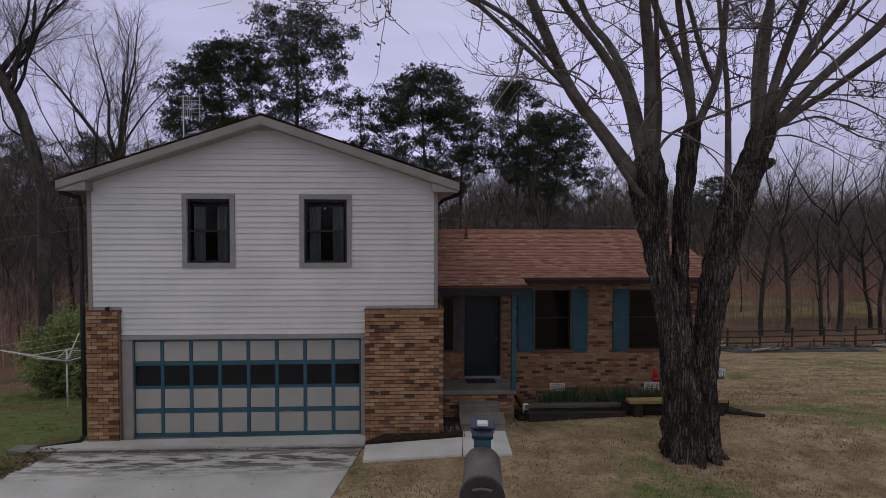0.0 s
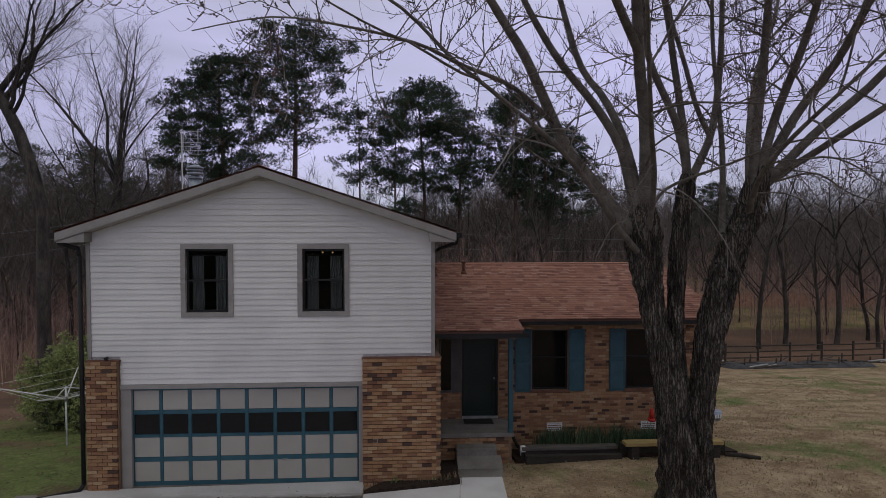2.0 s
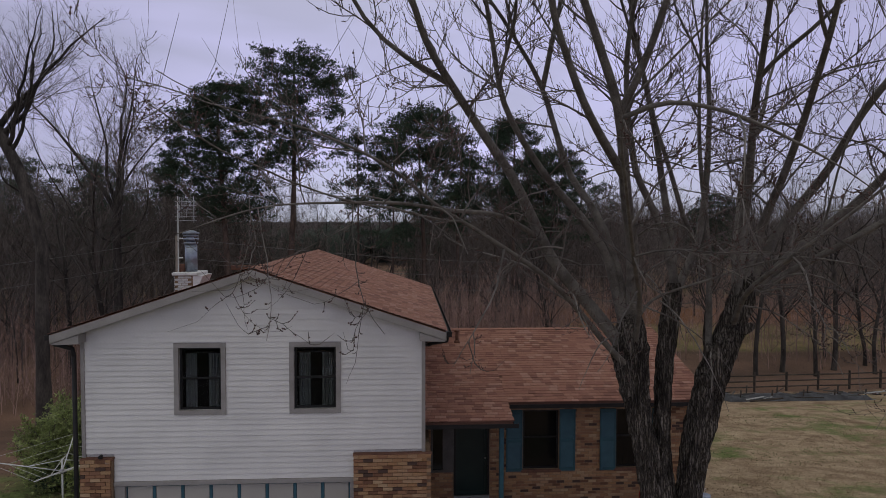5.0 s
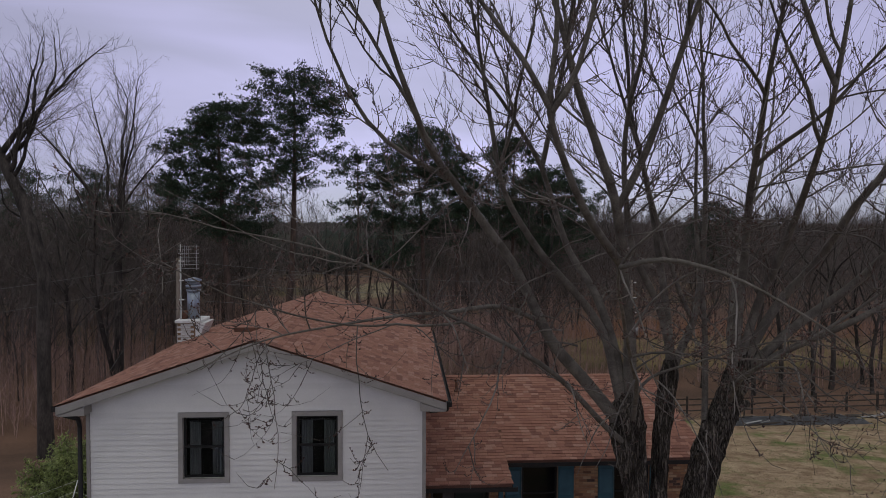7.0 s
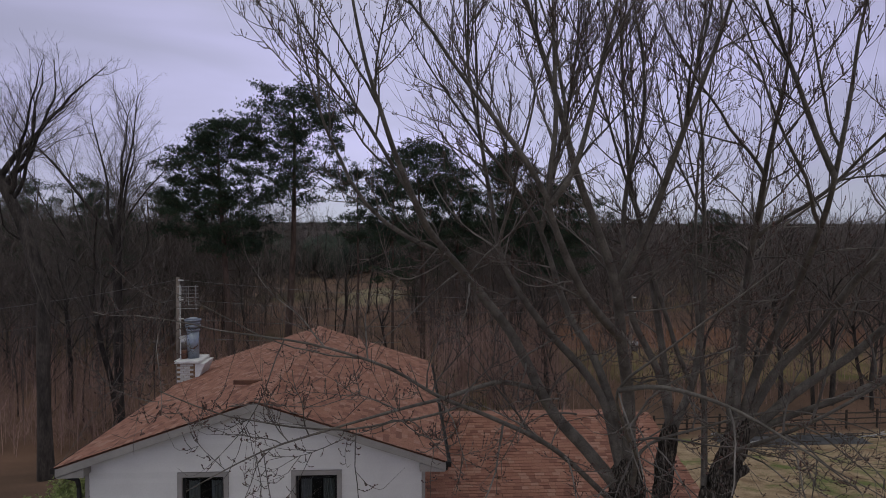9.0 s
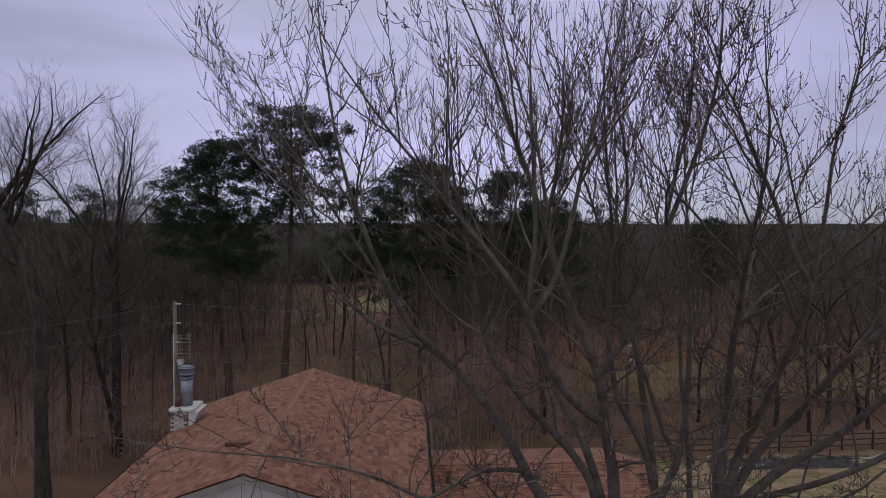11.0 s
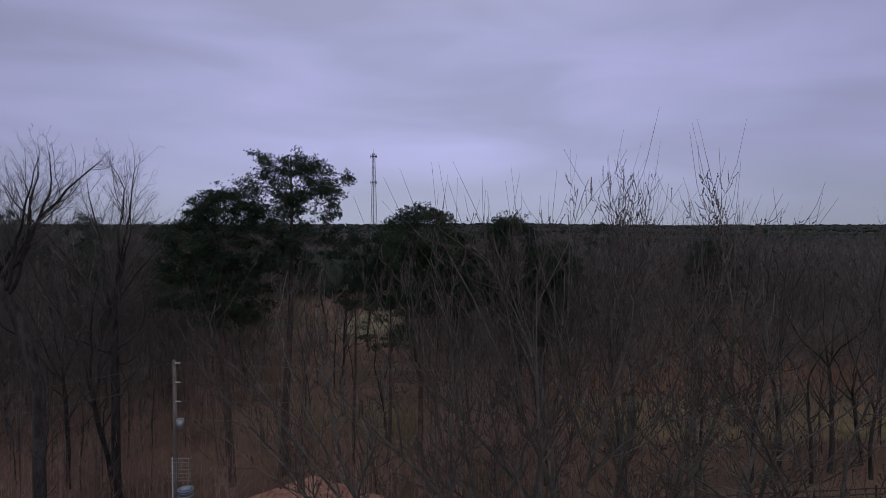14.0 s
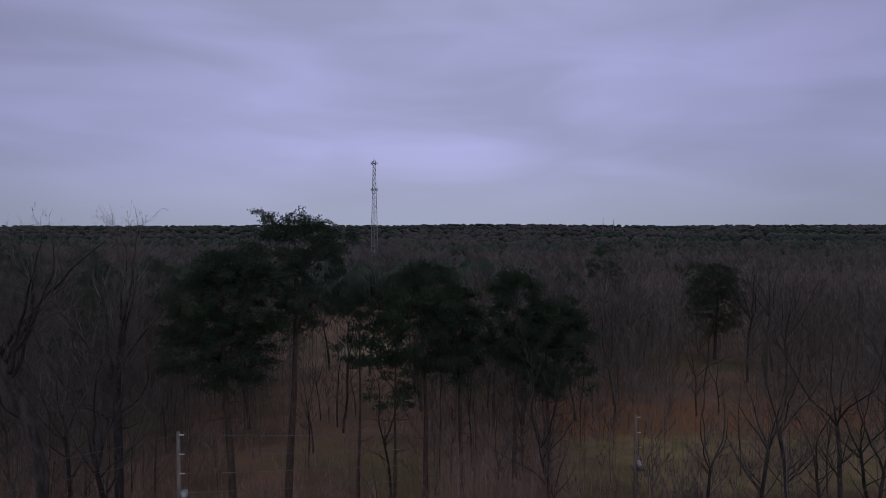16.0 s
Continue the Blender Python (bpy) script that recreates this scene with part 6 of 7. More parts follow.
west_tree(41, "large leaning leafless tree with a dark knotted trunk", -21.0, 38.0,
          [(-20.9, 38, -5.2), (-20.95, 38, -0.8), (-20.94, 38, 3.2), (-20.85, 38, 6.4), (-21.4, 38, 8.7), (-22.1, 38, 10.9), (-23.2, 38, 13.2)], [0.50, 0.37, 0.34, 0.34, 0.34, 0.32, 0.29],
          ((0.999, 150, 60, 9, 0.22), (0.999, 60, 60, 9, 0.20), (0.97, 20, 50, 8.5, 0.17), (0.92, -40, 50, 8.5, 0.15), (0.9, 0, 52, 7.5, 0.13), (0.72, 178, 8, 4.5, 0.08), (0.999, 200, 55, 10, 0.18), (0.95, 10, 66, 8.5, 0.15)))
west_tree(44, "forked leafless tree with wide ascending limbs", -21.4, 48.9,
          [(-21.5, 48.9, -7.0), (-21.5, 48.9, -2), (-21.45, 48.9, 3), (-21.5, 48.9, 7.0), (-21.4, 48.9, 10.2)], [0.46, 0.33, 0.31, 0.31, 0.28],
          ((0.999, 80, 76, 11, 0.16), (0.96, 0, 60, 9, 0.15), (0.7, 195, 30, 5, 0.10), (0.72, 0, 40, 7, 0.11), (0.66, -30, 22, 4, 0.07), (0.9, -60, 66, 9, 0.12)),
          ((0.20, 3.2, [(-21.5, 48.9, 8.6), (-22.2, 48.9, 10.0), (-24.1, 48.9, 12.6), (-25.9, 48.8, 15.0), (-27.4, 48.7, 16.6)]),
           (0.18, 1.0, [(-21.4, 48.9, 10.0), (-21.2, 48.9, 12.5), (-20.2, 48.9, 16.8), (-19.9, 48.9, 19.6)]),
           (0.16, 1.2, [(-21.5, 48.9, 9.2), (-22.2, 49.0, 11.3), (-22.2, 49.1, 13.8), (-23.4, 49.3, 18.4)])))

VARIANTS = [bare_tree(100 + i, 19 + (i * 1.7) % 6, 0.17 + 0.03 * (i % 4), 0.34 + 0.05 * (i % 5), lean=0.03 * (i % 3), spec=((1.0, 0.05, 0.5, 42, 4, 0.06, "branch", 1.0, 4.2), (1.8, 0.1, 0.45, 44, 3, 0.06, "branch", 0.6, 2.0), (1.6, 0.1, 0.5, 42, 3, 0.05, "branch", 0.4, 1.1))) for i in range(8)]
SLIM = [bare_tree(200 + i, 11 + i * 1.3, 0.075 + 0.012 * i, 0.45, spec=((1.0, 0.1, 0.4, 35, 3, 0.07, "branch", 0.5, 2.0), (1.3, 0.1, 0.5, 40, 3, 0.06, "branch", 0.35, 1.0)), label="thin leafless sapling in the woods") for i in range(4)]


RICH_SPEC = (
    (0.95, 0.05, 0.50, 42, 4, 0.06, "branch", 1.0, 4.0),
    (1.7, 0.1, 0.45, 44, 3, 0.06, "branch", 0.6, 2.0),
    (2.6, 0.1, 0.5, 42, 3, 0.05, "branch", 0.35, 1.0),
)
RICH = [bare_tree(300 + i, 18 + i, 0.19 + 0.02 * i, 0.34 + 0.06 * i, spec=RICH_SPEC, label="leafless tree with a full crown of fine grey twigs") for i in range(3)]


def woodland():
    rng = random.Random(77)
    used = []
    first = {id(v): True for v in VARIANTS + SLIM + RICH}

    def free(x, y, d):
        return all((x - a) ** 2 + (y - b) ** 2 > d * d for a, b in used)

    def add(pool, x, y, s):
        v = rng.choice(pool)
        if first[id(v)]:
            first[id(v)] = False
            place(v, x, y, s, rng.uniform(0, 360))
        else:
            put_copy(v, x, y, s, rng.uniform(0, 360))
        used.append((x, y))

    n = 0
    for _ in range(4000):
        if n >= 64:
            break
        y = rng.uniform(46, 118)
        x = rng.uniform(-0.72 * y - 4, 0.86 * y + 4)
        # an opening with a meadow to the east
        if x > 14 and y < 52 or (18 < x < 70 and 50 < y < 105 and rng.random() < 0.6):
            continue
        if -20 < x < 2 and y < 110 and rng.random() < 0.8:
            continue
        s = rng.uniform(0.62, 0.95) * (1.2 if x < -18 else 1.0)
        if y < 64 and -8 < x < 30:
            s *= 0.78
        if free(x, y, 3.2):
            add(VARIANTS, x, y, s); n += 1
    n = 0
    for _ in range(4000):
        if n >= 34:
            break
        y = rng.uniform(44, 84)
        x = rng.uniform(-0.7 * y, 0.85 * y)
        if x > 14 and (y < 49 or rng.random() < 0.7) or (-20 < x < 2 and rng.random() < 0.75):
            continue
        if free(x, y, 1.4):
            add(SLIM, x, y, rng.uniform(0.7, 1.15)); n += 1
    # tall trunks beyond the fence
    for x, y, s in ((27.5, 47.5, 0.9), (30.2, 48.5, 1.0), (32.0, 47.0, 0.95), (34.8, 49.0, 1.05), (37.2, 47.5, 1.0), (38.6, 50.5, 0.9), (42.0, 48.0, 1.1), (24.5, 50.0, 0.8)):
        add(RICH, x, y, s * 0.88)


woodland()


def twig_woods(name, spots, seed, material, label, boughs, shoots, width):
    """Many thin leafless trees: a stem, boughs that spread to a rounded crown and fine shoots on them."""
    rng = random.Random(seed)
    V, F = [], []

    def blade(p, q, w, mid=0.0):
        k = len(V)
        s = Vector((q.y - p.y, p.x - q.x, 0))
        s = (Vector((1, 0, 0)) if s.length < 1e-4 else s.normalized()) * w
        s = s if rng.random() < 0.4 else Vector((w, 0, 0))
        V.extend((p - s, p + s, q)); F.append((k, k + 1, k + 2))

    for x, y, h, rad, low in spots:
        z = ground_z(x, y)
        top = Vector((x + rng.gauss(0, 0.04) * h, y + rng.gauss(0, 0.04) * h, z + h * 0.93))
        foot = Vector((x, y, z - 0.2))
        blade(foot, top, width * 1.5)
        for _ in range(boughs):
            a, e = rng.uniform(0, 6.28), math.asin(rng.uniform(-0.35, 1.0))
            tip = Vector((x + math.cos(a) * math.cos(e) * rad, y + math.sin(a) * math.cos(e) * rad, z + h * (low + (1 - low) * (0.42 + 0.58 * math.sin(e)))))
            reach = math.hypot(tip.x - x, tip.y - y)
            g = max(0.12, min(0.88, (tip.z - z - reach * rng.uniform(0.8, 1.6)) / h))
            root = foot.lerp(top, g)
            bow = root.lerp(tip, 0.5) + Vector((rng.gauss(0, 0.05), rng.gauss(0, 0.05), -0.03 + rng.gauss(0, 0.03))) * h
            blade(root, bow.lerp(tip, 0.2), width * 0.85); blade(bow, tip, width * 0.7)
            ln = rad * 0.55
            for _k in range(shoots):
                f = rng.random() ** 0.7
                p = bow.lerp(tip, f)
                d = Vector((rng.gauss(0, 1), rng.gauss(0, 1), rng.gauss(0.35, 0.8)))
                d = (d.normalized() + (tip - root).normalized() * 0.55).normalized()
                blade(p, p + d * ln * rng.uniform(0.35, 1.0), width * rng.uniform(0.35, 0.75))
    return tagged(from_lists(name, V, F, material), label, "woods", kind="stuff")


def mid_spots():
    """Thickets behind the house, open near the yard and close farther back, higher to the west."""
    rng = random.Random(31)
    out = []
    while len(out) < 760:
        y = 47 + 75 * rng.random() ** 0.8
        x = rng.uniform(-0.8 * y, 0.92 * y)
        if (x > 13 and y < 51) or (18 < x < 62 and 54 < y < 92 and rng.random() < 0.55):
            continue
        if abs(x / y - 0.4976) < 0.055 and y < 113:
            continue
        if y < 62 and rng.random() < 0.5 or -20 < x < 1 and rng.random() < (0.9 if y < 74 else 0.6) or -14 < x < 2 and rng.random() < 0.7:
            continue
        h = (rng.uniform(12.5, 17.0) if x > -15 else rng.uniform(16, 21)) * (0.85 if y < 62 else 1.0)
        out.append((x, y, h, h * rng.uniform(0.22, 0.32), rng.uniform(0.22, 0.36) if y < 80 else 0.06))
    return out


def far_spots():
    rng = random.Random(33)
    out = []
    while len(out) < 1500:
        y = 100 + 300 * rng.random() ** 1.25
        x = rng.uniform(-0.8 * y - 10, 0.92 * y + 10)
        if patch(x, y) > 0.22 or ((x + 7) / 9) ** 2 + ((y - 130) / 22) ** 2 < 1:
            continue
        h = rng.uniform(11, 18) * (1.15 if x < -0.25 * y else 1.0)
        out.append((x, y, h, h * rng.uniform(0.30, 0.44), 0.28))
    return out


def brush_spots():
    rng = random.Random(35)
    out = []
    while len(out) < 1500:
        y = 43.5 + 60 * rng.random() ** 1.4
        x = rng.uniform(-0.8 * y, 0.92 * y)
        if (x > 13 and y < 49) or (16 < x < 75 and y > 49 and rng.random() < 0.5) or (-20 < x < 2 and rng.random() < 0.5):
            continue
        h = rng.uniform(2.4, 7.0)
        out.append((x, y, h, h * rng.uniform(0.25, 0.4), 0.1))
    return out


def patch(x, y):
    return noise.noise((x * 0.0028 + 3, y * 0.0055, 1.7)) + 0.25 * noise.noise((x * 0.02, y * 0.02, 4.0))


def sapling_spots():
    rng = random.Random(37)
    out = []
    for _ in range(230):
        y = 45.5 + 16 * rng.random() ** 1.2
        x = rng.uniform(2, 13) if y < 50 else rng.uniform(2, 0.9 * y)
        h = rng.uniform(5, 9.5)
        out.append((x, y, h, h * rng.uniform(0.15, 0.24), 0.2))
    return out


twig_woods("sapling_stand", sapling_spots(), 8, M["brush"], "stand of thin reddish leafless saplings beyond the yard", 8, 10, 0.015)
twig_woods("undergrowth", brush_spots(), 5, M["brush"], "reddish-brown leafless brush and saplings under the trees", 6, 8, 0.020)
twig_woods("thicket", mid_spots(), 6, M["thicket"], "grey leafless woods with fine twigs behind the house", 14, 30, 0.024)
twig_woods("far_woods", far_spots(), 7, M["canopy"], "grey-brown leafless woods filling the valley", 13, 20, 0.045)


def crowns(name, count, y0, y1, seed, material, label, h0, h1, keep):
    """Distant tree crowns as many small uneven lumps."""
    rng = random.Random(seed)
    base = bmesh.new()
    bmesh.ops.create_icosphere(base, subdivisions=1, radius=1.0)
    bv = [v.co.copy() for v in base.verts]
    bf = [tuple(v.index for v in f.verts) for f in base.faces]
    base.free()
    V, F = [], []
    for _ in range(count):
        y = y0 * (y1 / y0) ** rng.random()
        x = rng.uniform(-0.8 * y - 20, 0.92 * y + 20)
        if not keep(x, y, rng):
            continue
        z = ground_z(x, y)
        h = rng.uniform(h0, h1)
        g = max(1.0, (y / 500) ** 0.5)
        sx = h * rng.uniform(0.26, 0.40) * g
        k = len(V)
        for c in bv:
            j = 1 + rng.uniform(-0.22, 0.22)
            V.append((x + c.x * sx * j, y + c.y * sx * j, z + h * 0.42 + c.z * h * 0.44 * j))
        F.extend(tuple(k + i for i in f) for f in bf)
    ob = from_lists(name, V, F, material, smooth=True)
    return tagged(ob, label, "woods", kind="stuff")


crowns("distant_woods", 9500, 330, 3900, 8, M["canopy_far"], "distant grey-brown winter woods to the horizon", 9, 13, lambda x, y, r: patch(x, y) < 0.12)
crowns("distant_pines", 6500, 190, 3900, 9, M["canopy_green"], "distant dark pine stands among bare woods", 11, 15, lambda x, y, r: patch(x, y) > 0.10 or 420 < y < 560 and x > 0)

# ---------------------------------------------------------------- mailbox
def mailbox():
    base = Matrix.Translation((0.527, 3.22, 0)) @ pose(0, 0, 0, 0, 0, -6.8)
    gz = ground_z(0.6, 3.5)
    t = thing("mailbox", 0.6, 3.5, gz, "bronze-grey arched mailbox on a teal post", "mailbox")
    top, wd, ln = 3.165, 0.106, 0.47

    def arch(r, y, zc, n=14):
        pts = [(-r, y, zc - 0.13), ]
        pts = [(r * math.cos(math.pi * i / n), y, zc + r * math.sin(math.pi * i / n)) for i in range(n + 1)]
        return [(r, y, zc - 0.13)] + pts + [(-r, y, zc - 0.13)]

    def shell(r, y0, y1, zc, material, name, label=""):
        bm = bmesh.new()
        a = [bm.verts.new(base @ Vector(p)) for p in arch(r, y0, zc)]
        b = [bm.verts.new(base @ Vector(p)) for p in arch(r, y1, zc)]
        for i in range(len(a)):
            j = (i + 1) % len(a)
            f = bm.faces.new((a[i], b[i], b[j], a[j])); f.smooth = True
        bm.faces.new(a); bm.faces.new(b[::-1])
        es = [e for e in bm.edges if len(e.link_faces) == 2 and any(len(f.verts) > 4 for f in e.link_faces)]
        bmesh.ops.bevel(bm, geom=es, offset=0.008, segments=2, affect="EDGES")
        return part(name, bm, material, t, label)

    zc = top - wd
    shell(wd, 0.012, ln, zc, M["mailbox"], "body")
    shell(wd + 0.010, -0.006, 0.020, zc, M["mailbox_dark"], "door", "dark rounded mailbox door")
    bm = bmesh.new()
    for i in range(8):
        a0, a1 = -0.05 + i * 0.0125, -0.05 + (i + 1) * 0.0125
        z0, z1 = (zc + 0.045 + 0.012 * math.cos(a * 26) for a in (a0, a1))
        cyl(bm, base @ Vector((a0, -0.026, z0)), base @ Vector((a1, -0.026, z1)), 0.009, n=8)
    part("handle", bm, M["mailbox"], t, "curved grey pull handle")
    # post, its bracket and the cap behind the box
    for nm, x0, x1, y0, y1, z0, z1, m_ in (("post", -0.05, 0.05, ln + 0.02, ln + 0.12, gz - 0.3, top + 0.03, "teal"), ("support_arm", -0.04, 0.04, 0.06, ln + 0.018, zc - 0.20, zc - 0.135, "teal"), ("bracket", -0.062, 0.062, ln + 0.01, ln + 0.13, top + 0.03, top + 0.055, "navy"), ("cap", -0.034, 0.034, ln + 0.10, ln + 0.16, top + 0.075, top + 0.10, "white")):
        bm = boxes((x0, x1, y0, y1, z0, z1), bev=0.006)
        bm.transform(base)
        part(nm, bm, M[m_], t)
    bm = bmesh.new()
    for s in (-1, 1):
        cyl(bm, base @ Vector((s * 0.04, ln + 0.05, top + 0.0)), base @ Vector((s * 0.062, ln + 0.06, top + 0.07)), 0.008, n=8)
    part("hook", bm, M["mailbox_dark"], t)
    bm = boxes((-0.075, 0.075, ln + 0.10, ln + 0.30, top + 0.058, top + 0.072), bev=0.005)
    bm.transform(base)
    part("tray", bm, M["navy"], t, "navy plate behind the box")


mailbox()


# ---------------------------------------------------------------- west yard
def clothesline():
    x, y = -9.42, 18.3
    gz = ground_z(x, y)
    t = thing("rotary_clothesline", x, y, gz, "white rotary clothesline with raised arms on the lawn", "clothesline")
    part("pole", cyl(bmesh.new(), (x, y, gz - 0.2), (x, y, 0.98), 0.024), M["white"], t)
    part("hub", cyl(bmesh.new(), (x, y, 0.56), (x, y, 0.70), 0.05), M["alu"], t)
    ends = []
    for az in (192, 108, 12, -80):
        a = radians(az)
        e = Vector((x + 1.95 * math.cos(a), y + 1.95 * math.sin(a), 1.10))
        ends.append(e)
        part("arm", cyl(bmesh.new(), (x, y, 0.63), e, 0.016, n=8), M["white"], t)
        part("strut", cyl(bmesh.new(), (x, y, 0.95), Vector((x, y, 0.63)).lerp(e, 0.45), 0.010, n=6), M["white"], t)
    for f in (0.45, 0.7, 1.0):
        for i in range(4):
            p, q = (Vector((x, y, 0.63)).lerp(ends[k % 4], f) for k in (i, i + 1))
            part("line", cyl(bmesh.new(), p, q, 0.004, n=4), M["white"], t)


clothesline()


def shrub(name, x, y, rx, rz, seed, material, label, count, leaf=0.09, stems=60):
    gz = ground_z(x, y)
    t = thing(name, x, y, gz, label, "shrub")
    w = Wood()
    rng = random.Random(seed)
    for _ in range(stems):
        a, e = rng.uniform(0, 6.28), rng.uniform(0.35, 1.45)
        d = Vector((math.cos(a) * math.cos(e), math.sin(a) * math.cos(e), math.sin(e)))
        ln = rng.uniform(0.7, 1.08) / math.sqrt((math.cos(e) / rx) ** 2 + (math.sin(e) / rz) ** 2)
        q = bend((x + rng.uniform(-0.3, 0.3), y + rng.uniform(-0.3, 0.3), gz - 0.1), d, ln, rng, 6, 0.02, 0.10)
        w.tube("stem", q, [0.018 * (1 - 0.8 * i / 6) for i in range(7)], 4)
        for _k in range(count // stems):
            p, dd = at_path(q, 0.3 + 0.69 * rng.random() ** 0.6)
            s = bend(p, side_dir(dd, 0.9, rng, 0.3), rng.uniform(0.12, 0.45), rng, 2, 0.05, 0.2)
            w.tube("stem", [s[0], s[-1]], [0.006, 0.003], 3)
            for pp in s[1:]:
                w.flakes("leaves", pp, (s[-1] - s[0]).normalized(), leaf, 6, rng, 0.32, True)
    w.make(t, dict(stem=M["twig"], leaves=material))


shrub("shrub", -10.75, 22.3, 2.15, 3.2, 31, M["leaf"], "yellow-green leafy shrub at the edge of the lawn", 9000, 0.12, 190)
shrub("shrub", -10.9, 23.6, 2.5, 2.2, 32, M["needle"], "dark evergreen shrub under the woods", 1500, 0.15, 60)
shrub("shrub", -10.2, 21.4, 1.5, 1.1, 33, M["needle"], "low dark evergreen at the foot of the shrub", 700, 0.13, 40)
cap = thing("drain_cap", 2.98, 15.1, 0.0, "small white drain cap at the downspout's foot", "drain cap")
part("cap", boxes((2.92, 3.05, 15.02, 15.12, 0.02, 0.17), bev=0.02), M["white"], cap)
part("foot", boxes((2.95, 3.02, 15.04, 15.10, -0.2, 0.018)), M["gutter"], cap)
splash = thing("splash_block", -7.6, 13.2, -0.13, "grey splash block under the downspout", "splash block")
part("block", boxes((-7.85, -7.4, 13.05, 13.35, -0.15, -0.05), bev=0.02), M["concrete_old"], splash)


# ---------------------------------------------------------------- flower bed, timbers and garden things by the wing
def timber(x0, x1, y0, y1, z0, z1, m_, label):
    tagged(part("edging_timber", boxes((x0, x1, y0, y1, z0, z1), bev=0.012), M[m_]), label, "timber", "edging timbers")


timber(3.02, 5.36, 14.84, 14.98, -0.22, -0.01, "tie", "dark weathered railway tie edging the bed")
timber(2.97, 5.28, 15.05, 15.19, -0.2, 0.058, "tie", "dark weathered railway tie edging the bed")
timber(2.95, 5.30, 15.00, 15.20, 0.06, 0.15, "tie_grey", "dark weathered railway tie edging the bed")
timber(5.38, 8.0, 15.02, 15.16, -0.22, 0.195, "tie", "dark weathered railway tie edging the bed")
bench = thing("plank_bench", 6.6, 14.85, -0.1, "low bench of yellow lumber beside the flower bed", "bench")
part("seat_plank", boxes((5.40, 7.82, 14.72, 15.0, 0.21, 0.30), bev=0.01), M["lumber"], bench, "yellow lumber plank")
for xx in (5.55, 7.55):
    part("leg", boxes((xx, xx + 0.2, 14.76, 14.98, -0.25, 0.208), bev=0.01), M["tie"], bench, "dark timber leg")

rng = random.Random(3)


def leaf_clump(x, y, z, h, seed, label, name="daffodil_clump", n=34, material="daffodil"):
    """A clump of strap leaves."""
    r = random.Random(seed)
    t = thing(name, x, y, z, label, "plant", "bed plants")
    V, F = [], []
    for _ in range(n):
        a = r.uniform(0, 6.28)
        px, py = x + r.gauss(0, 0.09), y + r.gauss(0, 0.07)
        hh = h * r.uniform(0.6, 1.15)
        dx, dy = math.cos(a), math.sin(a)
        wx, wy = -dy * 0.012, dx * 0.012
        k = len(V)
        lean = r.uniform(0.05, 0.5)
        for f in (0, 0.5, 1.0):
            o = lean * hh * f * f
            s = 1.0 - 0.7 * f
            V += [(px + dx * o - wx * s, py + dy * o - wy * s, z + hh * f), (px + dx * o + wx * s, py + dy * o + wy * s, z + hh * f)]
        F += [(k, k + 1, k + 3, k + 2), (k + 2, k + 3, k + 5, k + 4)]
    from_lists("leaf_blade", V, F, M[material], t)


for i in range(26):
    leaf_clump(3.5 + 3.1 * (i + rng.random()) / 26, rng.uniform(15.25, 15.85), 0.0, rng.uniform(0.28, 0.42), i, "clump of green daffodil leaves in the bed", n=46)
for i in range(16):
    leaf_clump(rng.uniform(-0.5, 1.2), 13.55 + rng.uniform(-0.1, 0.3), -0.08, rng.uniform(0.10, 0.2), 60 + i, "small low plant in the mulch bed", name="bed_plant", n=16, material="fallen" if i % 2 else "blade")


def birdhouse():
    x, y = 7.62, 15.1
    t = thing("birdhouse", x, y, -0.1, "small grey birdhouse on a timber post", "birdhouse")
    part("post", boxes((x - 0.05, x + 0.05, y - 0.05, y + 0.05, -0.2, 1.35), bev=0.008), M["pole"], t)
    part("box", boxes((x - 0.10, x + 0.10, y - 0.10, y + 0.10, 1.352, 1.62), bev=0.006), M["pole"], t)
    bm = bmesh.new()
    for s in (-1, 1):
        wall_quad(bm, ((x, y - 0.15, 1.76), (x + s * 0.17, y - 0.15, 1.61), (x + s * 0.17, y + 0.15, 1.61), (x, y + 0.15, 1.76)), (0, 0, 0.015))
    part("roof", bm, M["white"], t, "pale roof boards")
    part("hole", cyl(bmesh.new(), (x, y - 0.104, 1.5), (x, y - 0.1, 1.5), 0.03), M["black"], t)
    part("hook", cyl(bmesh.new(), (x, y - 0.05, 1.05), (x + 0.16, y - 0.06, 1.12), 0.008, n=6), M["white"], t, "white bent hook")
    b = thing("hanging_bucket", x + 0.14, y - 0.06, 0.78, "grey hanging bucket with pale markings", "bucket")
    part("bucket", cyl(bmesh.new(), (x + 0.14, y - 0.06, 0.74), (x + 0.14, y - 0.06, 0.96), 0.11, 0.14, n=16), M["steel"], b)
    for i in range(3):
        part("marking", boxes((x + 0.05 + 0.06 * i, x + 0.085 + 0.06 * i, y - 0.206, y - 0.20, 0.81, 0.90)), M["white"], b)
    part("bail", cyl(bmesh.new(), (x + 0.14, y - 0.06, 0.95), (x + 0.15, y - 0.06, 1.12), 0.006, n=5), M["alu"], b)


